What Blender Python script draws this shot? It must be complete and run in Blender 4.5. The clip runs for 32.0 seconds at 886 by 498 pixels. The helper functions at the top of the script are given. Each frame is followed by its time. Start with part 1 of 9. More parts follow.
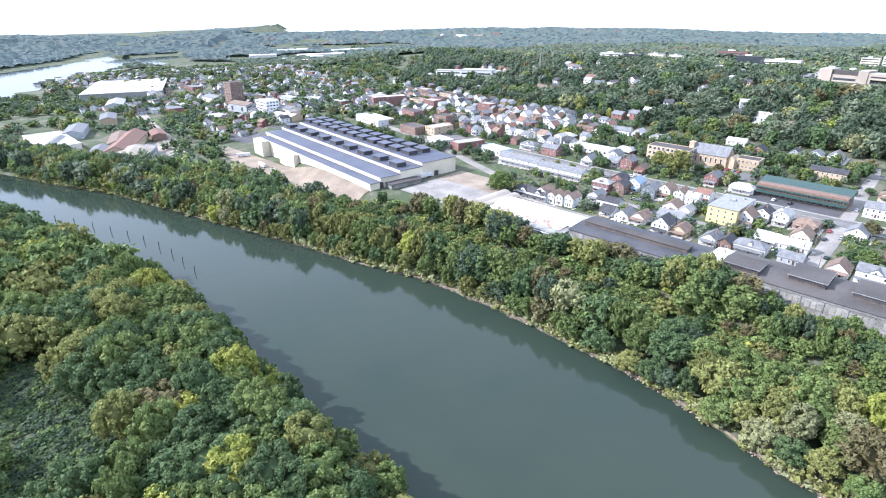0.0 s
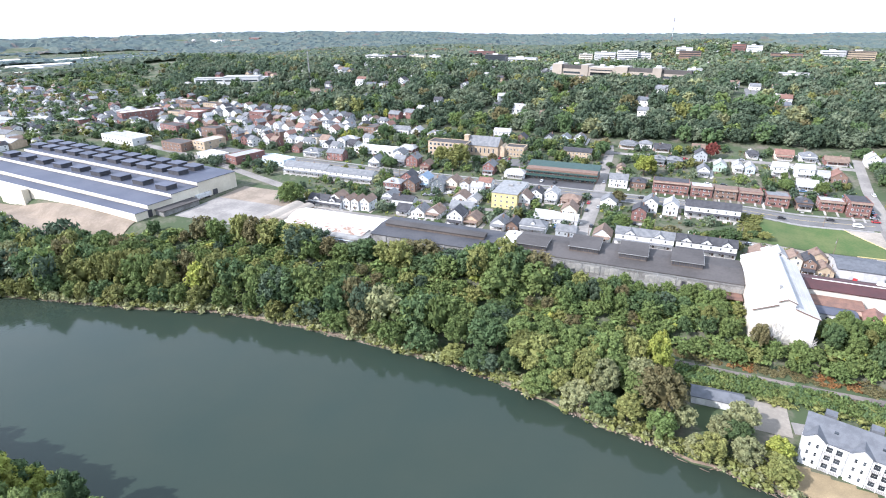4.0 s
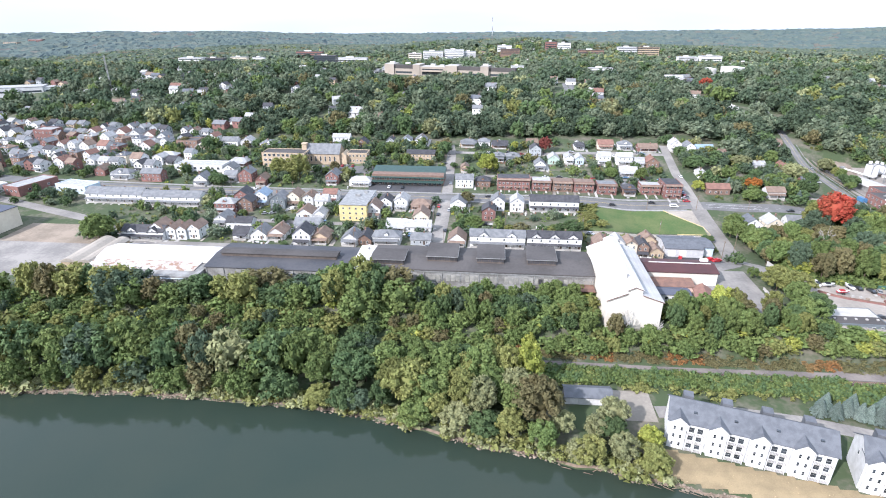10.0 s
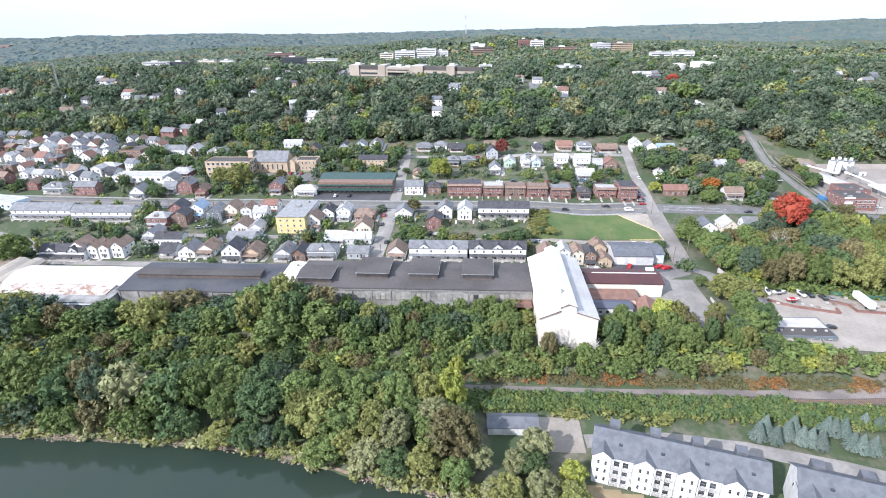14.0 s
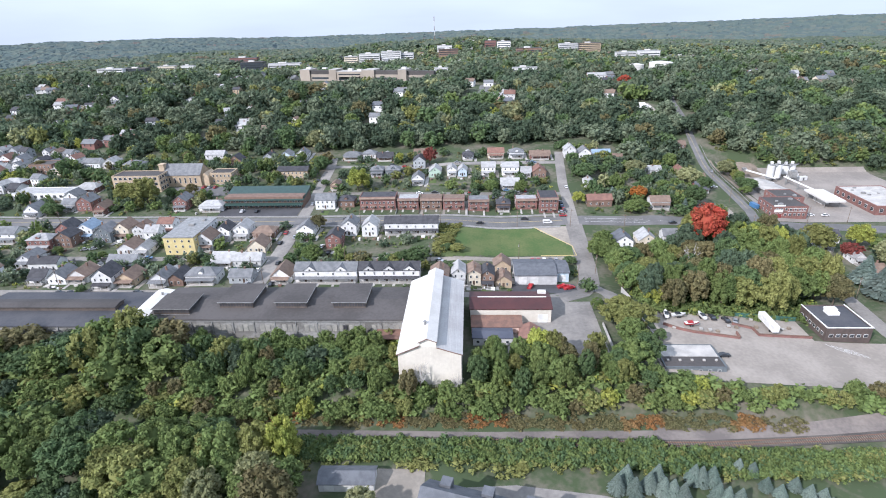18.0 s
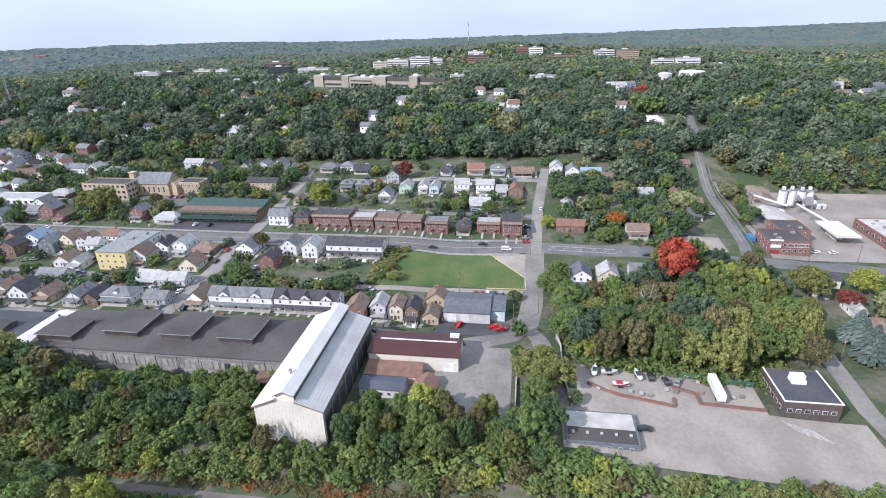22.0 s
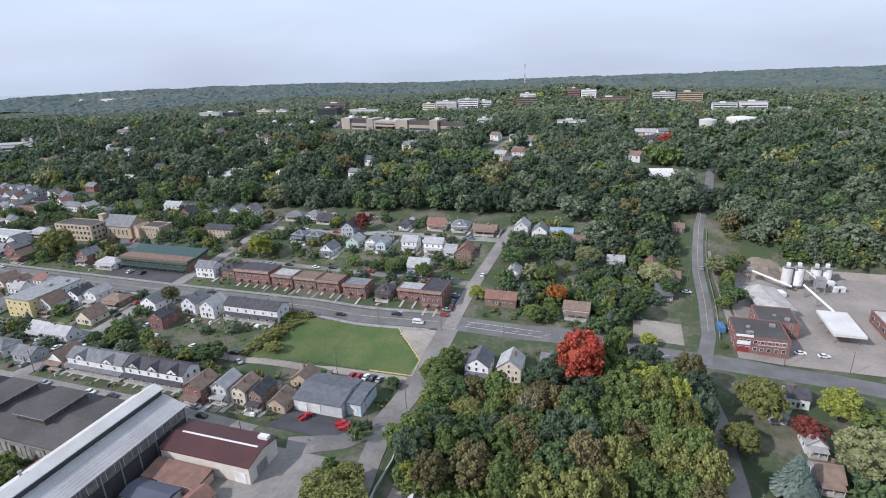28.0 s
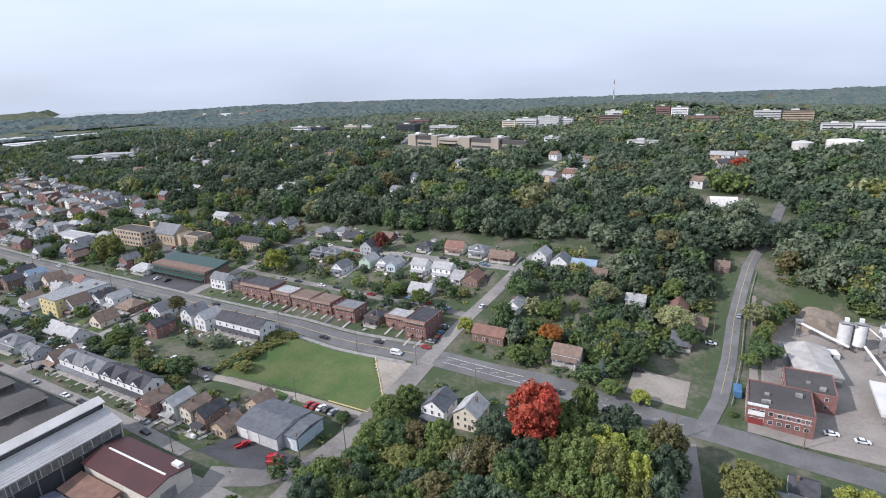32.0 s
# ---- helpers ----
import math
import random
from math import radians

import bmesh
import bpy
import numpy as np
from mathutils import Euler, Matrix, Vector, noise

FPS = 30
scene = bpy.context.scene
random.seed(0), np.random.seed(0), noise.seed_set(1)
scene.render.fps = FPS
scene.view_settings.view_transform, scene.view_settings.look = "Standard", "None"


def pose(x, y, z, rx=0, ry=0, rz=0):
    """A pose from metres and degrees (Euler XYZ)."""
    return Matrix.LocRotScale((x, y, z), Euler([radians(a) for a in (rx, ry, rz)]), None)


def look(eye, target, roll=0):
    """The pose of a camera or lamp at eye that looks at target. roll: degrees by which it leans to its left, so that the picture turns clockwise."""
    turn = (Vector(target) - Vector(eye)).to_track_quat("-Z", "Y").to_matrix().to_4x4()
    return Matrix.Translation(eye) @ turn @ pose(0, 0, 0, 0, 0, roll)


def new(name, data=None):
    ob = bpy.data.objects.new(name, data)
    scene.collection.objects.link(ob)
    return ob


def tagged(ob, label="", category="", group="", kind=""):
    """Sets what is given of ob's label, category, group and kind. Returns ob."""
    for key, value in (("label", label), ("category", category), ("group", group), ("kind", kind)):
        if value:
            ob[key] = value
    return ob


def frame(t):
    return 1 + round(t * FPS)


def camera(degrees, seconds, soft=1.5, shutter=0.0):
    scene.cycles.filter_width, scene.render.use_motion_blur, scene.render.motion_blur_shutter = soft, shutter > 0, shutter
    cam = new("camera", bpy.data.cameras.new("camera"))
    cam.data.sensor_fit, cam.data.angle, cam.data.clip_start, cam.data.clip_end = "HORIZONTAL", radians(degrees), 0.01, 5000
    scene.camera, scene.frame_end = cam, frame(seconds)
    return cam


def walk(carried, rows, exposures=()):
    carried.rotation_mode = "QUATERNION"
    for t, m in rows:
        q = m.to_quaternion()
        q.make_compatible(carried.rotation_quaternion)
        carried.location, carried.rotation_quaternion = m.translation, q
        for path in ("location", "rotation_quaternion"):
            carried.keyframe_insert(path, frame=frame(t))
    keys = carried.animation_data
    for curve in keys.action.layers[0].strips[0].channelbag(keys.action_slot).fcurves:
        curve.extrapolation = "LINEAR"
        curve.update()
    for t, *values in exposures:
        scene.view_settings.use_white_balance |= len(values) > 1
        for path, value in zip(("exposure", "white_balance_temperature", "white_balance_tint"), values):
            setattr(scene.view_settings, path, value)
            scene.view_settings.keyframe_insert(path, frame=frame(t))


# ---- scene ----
EXPOSURES = [(0.0, 1.25, 5780, 18), (4.0, 1.09, 5980, 17), (7.0, 0.98, 6000, 17), (7.5, 1.20, 6000, 17), (8.4, 1.20, 6000, 17), (9.0, 0.99, 6000, 17), (13.0, 0.93, 6000, 17), (14.0, 0.92, 5980, 17), (17.0, 0.58, 5960, 17), (19.0, 0.55, 5960, 17), (22.0, 0.46, 5960, 17.5), (25.0, 0.27, 5980, 17), (28.0, 0.12, 6040, 17.5), (32.0, 0.22, 6140, 18)]
cam = camera(78.64, 32.0, soft=1.05)
PATH = [
    (0.0, -53.21, -217.08, 116.29, 45.502, -23.755, -0.462),
    (0.5, -55.00, -217.37, 116.06, 42.733, -23.749, -0.318),
    (1.0, -56.73, -217.44, 115.84, 39.718, -23.728, -0.235),
    (1.5, -58.45, -217.26, 115.65, 36.802, -23.717, -0.168),
    (2.0, -60.17, -216.86, 115.51, 33.299, -23.693, -0.210),
    (2.5, -61.74, -216.06, 115.43, 30.157, -23.647, -0.017),
    (3.0, -62.92, -214.69, 115.32, 27.409, -23.641, -0.125),
    (3.5, -63.39, -212.85, 115.11, 24.802, -23.604, -0.148),
    (4.0, -63.24, -210.84, 114.77, 22.163, -23.527, -0.289),
    (4.5, -62.82, -208.82, 114.31, 19.802, -23.455, -0.363),
    (6.5, -67.81, -203.71, 116.74, 10.897, -23.628, -0.344),
    (7.0, -68.56, -202.32, 116.66, 9.889, -23.629, -0.180),
    (7.5, -69.14, -200.88, 116.54, 9.096, -23.644, -0.031),
    (8.0, -69.49, -199.38, 116.36, 8.750, -23.676, 0.060),
    (8.5, -69.69, -197.82, 116.11, 8.608, -23.721, 0.091),
    (9.0, -69.84, -196.24, 115.88, 8.461, -23.762, 0.102),
    (9.5, -69.88, -194.64, 115.73, 5.899, -23.728, 0.085),
    (10.0, -69.64, -192.97, 115.58, 5.090, -23.664, 0.003),
    (10.5, -68.80, -191.13, 115.38, 4.494, -23.617, -0.131),
    (11.0, -67.15, -189.10, 115.18, 4.027, -23.517, -0.322),
    (11.5, -64.73, -186.90, 115.05, 3.704, -23.467, -0.501),
    (12.0, -61.69, -184.55, 115.04, 3.439, -23.490, -0.552),
    (12.5, -58.13, -182.11, 115.14, 3.793, -23.538, -0.663),
    (13.0, -54.13, -179.64, 115.35, 3.987, -23.605, -0.770),
    (13.5, -49.72, -177.17, 115.65, 3.973, -23.720, -0.801),
    (14.0, -44.98, -174.73, 116.02, 3.921, -23.829, -0.919),
    (14.5, -40.04, -172.29, 116.41, 3.595, -23.924, -1.008),
    (16.5, -14.30, -160.32, 115.06, 3.154, -23.419, -1.616),
    (17.0, -8.45, -157.37, 115.56, 3.122, -23.617, -1.573),
    (17.5, -2.57, -154.33, 115.97, 3.159, -23.722, -1.604),
    (18.0, 3.40, -151.17, 116.27, 3.226, -23.769, -1.623),
    (18.5, 9.50, -147.83, 116.45, 3.373, -23.859, -1.481),
    (19.0, 15.78, -144.28, 116.53, 3.656, -23.904, -1.409),
    (19.5, 22.28, -140.49, 116.52, 3.907, -23.960, -1.352),
    (20.0, 28.98, -136.50, 116.43, 4.384, -23.967, -1.350),
    (20.5, 35.75, -132.37, 116.28, 5.341, -23.834, -1.443),
    (21.0, 42.52, -128.15, 116.14, 6.607, -23.590, -1.538),
    (21.5, 49.26, -123.85, 116.03, 7.917, -23.420, -1.569),
    (22.0, 55.98, -119.46, 115.98, 9.002, -23.215, -1.667),
    (22.5, 62.71, -115.11, 116.05, 9.771, -22.680, -1.732),
    (23.0, 69.49, -110.99, 116.26, 11.004, -22.098, -1.730),
    (23.5, 76.25, -107.04, 116.55, 11.754, -21.577, -1.672),
    (24.0, 82.95, -102.93, 116.81, 12.335, -21.008, -1.673),
    (24.5, 89.57, -98.52, 116.94, 13.160, -20.422, -1.564),
    (25.0, 96.10, -93.92, 116.90, 14.095, -20.266, -1.571),
    (25.5, 102.56, -89.29, 116.71, 14.718, -20.025, -1.689),
    (27.5, 125.97, -69.97, 116.67, 18.074, -19.399, -1.997),
    (28.0, 132.06, -65.54, 116.58, 18.488, -19.168, -2.081),
    (28.5, 138.19, -60.95, 116.49, 19.759, -18.982, -2.139),
    (29.0, 144.30, -56.21, 116.34, 20.882, -18.757, -2.190),
    (29.5, 150.17, -51.43, 116.04, 22.374, -18.516, -2.303),
    (30.0, 155.49, -46.80, 115.66, 24.227, -18.228, -2.359),
    (30.5, 160.19, -42.46, 115.35, 25.686, -17.922, -2.476),
    (31.0, 164.48, -38.35, 115.18, 26.736, -17.675, -2.421),
    (31.5, 168.54, -34.32, 115.19, 27.966, -17.423, -2.376),
    (32.0, 172.49, -30.31, 115.33, 29.336, -17.191, -2.337),
]


def flight(x, y, z, yaw, pitch, roll):
    """Heading to the left of +y, pitch above the horizon and roll, in degrees."""
    return pose(x, y, z, 90 + pitch, 0, yaw) @ pose(0, 0, 0, 0, 0, roll)


walk(cam, [(t, flight(*p)) for t, *p in PATH], EXPOSURES)

# ---- daylight ----
SUN_AZ, SUN_EL = radians(225), radians(36)  # where the sun stands: azimuth from +x towards +y
world = bpy.data.worlds.new("world")
scene.world = world
world.use_nodes = True
wt = world.node_tree
sky = wt.nodes.new("ShaderNodeTexSky")
sky.sky_type = "NISHITA"
sky.sun_disc = False
sky.sun_elevation = SUN_EL
sky.sun_rotation = radians(90) - SUN_AZ
sky.altitude, sky.air_density, sky.dust_density, sky.ozone_density = 250, 1.0, 3.0, 1.2
cloud_co = wt.nodes.new("ShaderNodeTexCoord")
cloud_map = wt.nodes.new("ShaderNodeMapping")
cloud_map.inputs["Scale"].default_value = (1.3, 1.3, 7.0)
cloud_noise = wt.nodes.new("ShaderNodeTexNoise")
cloud_noise.inputs["Scale"].default_value = 2.2
cloud_noise.inputs["Detail"].default_value = 6
cloud_ramp = wt.nodes.new("ShaderNodeValToRGB")
cloud_ramp.color_ramp.elements[0].position, cloud_ramp.color_ramp.elements[1].position = 0.30, 0.75
cloud_ramp.color_ramp.elements[0].color, cloud_ramp.color_ramp.elements[1].color = (0.74, 0.74, 0.74, 1), (0.92, 0.92, 0.92, 1)
cloud_mix = wt.nodes.new("ShaderNodeMix")
cloud_mix.data_type = "RGBA"
wt.links.new(cloud_co.outputs["Generated"], cloud_map.inputs["Vector"])
wt.links.new(cloud_map.outputs["Vector"], cloud_noise.inputs["Vector"])
wt.links.new(cloud_noise.outputs["Fac"], cloud_ramp.inputs["Fac"])
wt.links.new(cloud_ramp.outputs["Color"], cloud_mix.inputs[0])
wt.links.new(sky.outputs["Color"], cloud_mix.inputs[6])
cloud_mix.inputs[7].default_value = (5.68, 6.55, 7.5, 1)
sky_up = wt.nodes.new("ShaderNodeSeparateXYZ")
wt.links.new(cloud_co.outputs["Generated"], sky_up.inputs[0])
sky_lift = wt.nodes.new("ShaderNodeMapRange")
for key, v in (("From Min", -0.02), ("From Max", 0.2), ("To Min", 0.88), ("To Max", 1.14)):
    sky_lift.inputs[key].default_value = v
wt.links.new(sky_up.outputs["Z"], sky_lift.inputs["Value"])
sky_scale = wt.nodes.new("ShaderNodeVectorMath")
sky_scale.operation = "SCALE"
wt.links.new(cloud_mix.outputs[2], sky_scale.inputs[0])
wt.links.new(sky_lift.outputs["Result"], sky_scale.inputs["Scale"])
wt.links.new(sky_scale.outputs[0], wt.nodes["Background"].inputs["Color"])
wt.nodes["Background"].inputs["Strength"].default_value = 0.122
sun = new("sun", bpy.data.lights.new("sun", "SUN"))
sun.data.energy, sun.data.angle, sun.data.color = 4.1, radians(0.6), (1.0, 0.96, 0.90)
sun_dir = Vector((math.cos(SUN_AZ) * math.cos(SUN_EL), math.sin(SUN_AZ) * math.cos(SUN_EL), math.sin(SUN_EL)))
sun.matrix_world = look(sun_dir * 400, (0, 0, 0))


# ---- materials ----
def mat(name, a, b=None, rough=0.8, scale=0.5, fine=6.0, bump=0.0, metal=0.0, vary=0.12, spec=0.3, island=0.0, low=0.35, high=0.65):
    """Two colours mixed by a coarse and a fine noise in world metres, varied from object to object (and from island to island)."""
    m = bpy.data.materials.new(name)
    m.use_nodes = True
    t = m.node_tree
    p = t.nodes["Principled BSDF"]
    p.inputs["Roughness"].default_value, p.inputs["Metallic"].default_value = rough, metal
    p.inputs["Specular IOR Level"].default_value = spec
    b = b or tuple(c * 0.72 for c in a)
    g = t.nodes.new("ShaderNodeNewGeometry")
    n1, n2 = t.nodes.new("ShaderNodeTexNoise"), t.nodes.new("ShaderNodeTexNoise")
    for n, s, d in ((n1, scale, 3), (n2, fine, 2)):
        n.inputs["Scale"].default_value, n.inputs["Detail"].default_value = s, d
        t.links.new(g.outputs["Position"], n.inputs["Vector"])
    add = t.nodes.new("ShaderNodeMath")
    add.operation = "MULTIPLY_ADD"
    add.inputs[1].default_value, add.inputs[2].default_value = 0.45, -0.225
    t.links.new(n2.outputs["Fac"], add.inputs[0])
    tot = t.nodes.new("ShaderNodeMath")
    t.links.new(n1.outputs["Fac"], tot.inputs[0])
    t.links.new(add.outputs[0], tot.inputs[1])
    ramp = t.nodes.new("ShaderNodeMapRange")
    ramp.inputs["From Min"].default_value, ramp.inputs["From Max"].default_value = low, high
    t.links.new(tot.outputs[0], ramp.inputs["Value"])
    mix = t.nodes.new("ShaderNodeMix")
    mix.data_type = "RGBA"
    mix.inputs[6].default_value, mix.inputs[7].default_value = (*a, 1), (*b, 1)
    t.links.new(ramp.outputs["Result"], mix.inputs[0])
    out = mix.outputs[2]
    if vary or island:
        o = t.nodes.new("ShaderNodeObjectInfo")
        hsv = t.nodes.new("ShaderNodeHueSaturation")
        v1 = t.nodes.new("ShaderNodeMapRange")
        v1.inputs["To Min"].default_value, v1.inputs["To Max"].default_value = 1 - vary, 1 + vary
        t.links.new(o.outputs["Random"], v1.inputs["Value"])
        val = v1.outputs["Result"]
        if island:
            v2 = t.nodes.new("ShaderNodeMapRange")
            v2.inputs["To Min"].default_value, v2.inputs["To Max"].default_value = 1 - island, 1 + island
            t.links.new(g.outputs["Random Per Island"], v2.inputs["Value"])
            mul = t.nodes.new("ShaderNodeMath")
            mul.operation = "MULTIPLY"
            t.links.new(val, mul.inputs[0])
            t.links.new(v2.outputs["Result"], mul.inputs[1])
            val = mul.outputs[0]
        t.links.new(val, hsv.inputs["Value"])
        t.links.new(out, hsv.inputs["Color"])
        out = hsv.outputs["Color"]
    t.links.new(out, p.inputs["Base Color"])
    if bump:
        bn = t.nodes.new("ShaderNodeBump")
        bn.inputs["Strength"].default_value, bn.inputs["Distance"].default_value = bump, 0.08
        t.links.new(n2.outputs["Fac"], bn.inputs["Height"])
        t.links.new(bn.outputs["Normal"], p.inputs["Normal"])
    return m


WALLS = dict(w=mat("white_siding", (0.64, 0.64, 0.63), (0.52, 0.52, 0.51), vary=0.2), c=mat("cream_siding", (0.58, 0.52, 0.42), (0.48, 0.43, 0.34)),
             y=mat("yellow_render", (0.54, 0.45, 0.22), (0.46, 0.38, 0.19)), g=mat("grey_siding", (0.34, 0.36, 0.37), (0.27, 0.29, 0.30)),
             r=mat("red_brick", (0.220, 0.112, 0.096), (0.155, 0.085, 0.074), fine=14), n=mat("brown_brick", (0.205, 0.135, 0.102), (0.15, 0.10, 0.08), fine=14),
             b=mat("pale_blue_siding", (0.44, 0.52, 0.58), (0.37, 0.44, 0.49)), t=mat("tan_brick", (0.42, 0.33, 0.235), (0.33, 0.26, 0.18), fine=12),
             k=mat("slate_siding", (0.14, 0.16, 0.17), (0.10, 0.115, 0.125)), e=mat("pale_green_siding", (0.42, 0.54, 0.44), (0.36, 0.47, 0.38)))
ROOFS = dict(g=mat("grey_shingles", (0.17, 0.175, 0.18), (0.115, 0.12, 0.125), fine=8, bump=0.3), d=mat("dark_shingles", (0.065, 0.065, 0.07), (0.04, 0.04, 0.045), fine=8, bump=0.3),
             n=mat("brown_shingles", (0.20, 0.145, 0.11), (0.14, 0.10, 0.08), fine=8, bump=0.3), r=mat("rust_shingles", (0.21, 0.115, 0.088), (0.15, 0.085, 0.068), fine=8, bump=0.3),
             l=mat("light_grey_shingles", (0.33, 0.33, 0.325), (0.24, 0.24, 0.235), fine=8, bump=0.2), b=mat("blue_grey_shingles", (0.20, 0.27, 0.34), (0.15, 0.20, 0.26), fine=8, bump=0.3),
             e=mat("green_metal_roof", (0.036, 0.068, 0.060), (0.028, 0.052, 0.047), rough=0.5), k=mat("slate_shingles", (0.115, 0.122, 0.134), (0.082, 0.088, 0.098), fine=8, bump=0.3))
WALLS["x"] = mat("dark_glass_wall", (0.035, 0.042, 0.05), (0.05, 0.058, 0.066), rough=0.2, spec=0.5)
WALL_WORDS = dict(w="white clapboard", c="cream", y="yellow rendered", g="grey-sided", r="red brick", n="brown brick", b="pale blue", t="tan brick", k="dark grey", e="pale green")
ROOF_WORDS = dict(g="grey", d="dark", n="brown", r="rust-red", l="light grey", b="blue-grey", e="green", k="slate-grey")
GLASS = mat("window_glass", (0.03, 0.035, 0.04), (0.05, 0.06, 0.07), rough=0.12, vary=0.4, spec=0.6)
TRIM = mat("white_trim", (0.62, 0.62, 0.605), (0.50, 0.50, 0.485))
DOOR = mat("dark_door", (0.12, 0.08, 0.06), (0.08, 0.06, 0.05), vary=0.5)
GARAGE = mat("garage_door", (0.60, 0.60, 0.58), (0.48, 0.48, 0.46), vary=0.25)
CONCRETE = mat("concrete", (0.42, 0.40, 0.37), (0.30, 0.29, 0.27), scale=0.25, fine=3)
SIDEWALK = mat("sidewalk_concrete", (0.27, 0.262, 0.248), (0.19, 0.185, 0.176), scale=0.4, fine=2.5)
ASPHALT = mat("asphalt", (0.145, 0.142, 0.14), (0.105, 0.104, 0.102), scale=0.12, fine=1.5, rough=0.9)
OLD_ASPHALT = mat("worn_asphalt", (0.235, 0.22, 0.20), (0.155, 0.146, 0.136), scale=0.07, fine=0.8, rough=0.95)
DARK_ASPHALT = mat("dark_asphalt", (0.075, 0.075, 0.08), (0.055, 0.055, 0.058), scale=0.1, fine=1.2, rough=0.9)
GRAVEL = mat("gravel", (0.29, 0.26, 0.22), (0.20, 0.18, 0.152), scale=0.06, fine=0.9, rough=1.0)
DIRT = mat("bare_dirt", (0.245, 0.20, 0.155), (0.17, 0.14, 0.108), scale=0.08, fine=0.7, rough=1.0)
LOT = mat("worn_warm_concrete", (0.33, 0.295, 0.255), (0.245, 0.218, 0.188), scale=0.06, fine=0.8, rough=0.95)
PLANT_YARD = mat("dusty_concrete_yard", (0.285, 0.255, 0.225), (0.205, 0.185, 0.165), scale=0.05, fine=0.7, rough=0.95)
PAINT = mat("road_paint", (0.72, 0.72, 0.70), (0.52, 0.52, 0.50), scale=0.8)
YELLOW_PAINT = mat("yellow_road_paint", (0.48, 0.38, 0.16), (0.36, 0.30, 0.16), scale=0.8)
LAWN = mat("mown_lawn", (0.050, 0.086, 0.026), (0.088, 0.106, 0.040), scale=0.07, fine=0.9, rough=0.95, bump=0.2)
STRAW = mat("dry_standing_crop", (0.34, 0.265, 0.155), (0.255, 0.20, 0.12), scale=0.2, fine=2.5, rough=1.0, bump=0.4, island=0.2)
METAL = mat("weathered_metal", (0.32, 0.32, 0.31), (0.22, 0.22, 0.215), rough=0.5, metal=0.3)
DARK_METAL = mat("dark_metal", (0.06, 0.06, 0.065), (0.04, 0.04, 0.045), rough=0.5)
WOOD = mat("weathered_timber", (0.20, 0.15, 0.11), (0.13, 0.10, 0.075), fine=5)
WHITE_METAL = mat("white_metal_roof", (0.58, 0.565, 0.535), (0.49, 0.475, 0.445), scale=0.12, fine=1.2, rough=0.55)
PALE_METAL = mat("pale_grey_sheet", (0.44, 0.435, 0.425), (0.36, 0.35, 0.34), scale=0.1, fine=1.4, rough=0.6)
WHITE_WALL = mat("white_metal_cladding", (0.66, 0.62, 0.54), (0.56, 0.52, 0.45), scale=0.12, fine=0.9, rough=0.6)
TAR = mat("tar_roofing", (0.078, 0.072, 0.069), (0.054, 0.050, 0.048), scale=0.06, fine=0.9, rough=0.85)
BLACK_TAR = mat("black_tar_roofing", (0.045, 0.048, 0.056), (0.07, 0.07, 0.075), scale=0.08, fine=0.9, rough=0.7)
BLUE_TAR = mat("blue_black_roofing", (0.062, 0.070, 0.095), (0.085, 0.092, 0.118), scale=0.05, fine=0.6, rough=0.6)
OLD_CLAD = mat("stained_grey_cladding", (0.27, 0.268, 0.255), (0.145, 0.14, 0.13), scale=0.18, fine=1.6, rough=0.85)
RUST = mat("rusted_sheet", (0.185, 0.105, 0.078), (0.125, 0.078, 0.062), scale=0.4, fine=3, rough=0.85)
MAROON = mat("maroon_metal_roof", (0.078, 0.029, 0.028), (0.060, 0.025, 0.025), scale=0.2, fine=2, rough=0.5)
BARK = mat("bark", (0.12, 0.09, 0.065), (0.075, 0.058, 0.045), fine=9)


def leafy(m, share=0.3):
    """Lets part of the light through the leaves."""
    t = m.node_tree
    p = t.nodes["Principled BSDF"]
    tr, mx = t.nodes.new("ShaderNodeBsdfTranslucent"), t.nodes.new("ShaderNodeMixShader")
    mx.inputs[0].default_value = share
    t.links.new(p.inputs["Base Color"].links[0].from_socket, tr.inputs["Color"])
    t.links.new(p.outputs[0], mx.inputs[1])
    t.links.new(tr.outputs[0], mx.inputs[2])
    t.links.new(mx.outputs[0], t.nodes["Material Output"].inputs["Surface"])
    return m


def leaf(name, a, b, island=0.30, vary=0.2, scale=0.09):
    return leafy(mat(name, a, b, rough=0.75, scale=scale, fine=0.7, vary=vary, island=island, spec=0.15, low=0.3, high=0.7))


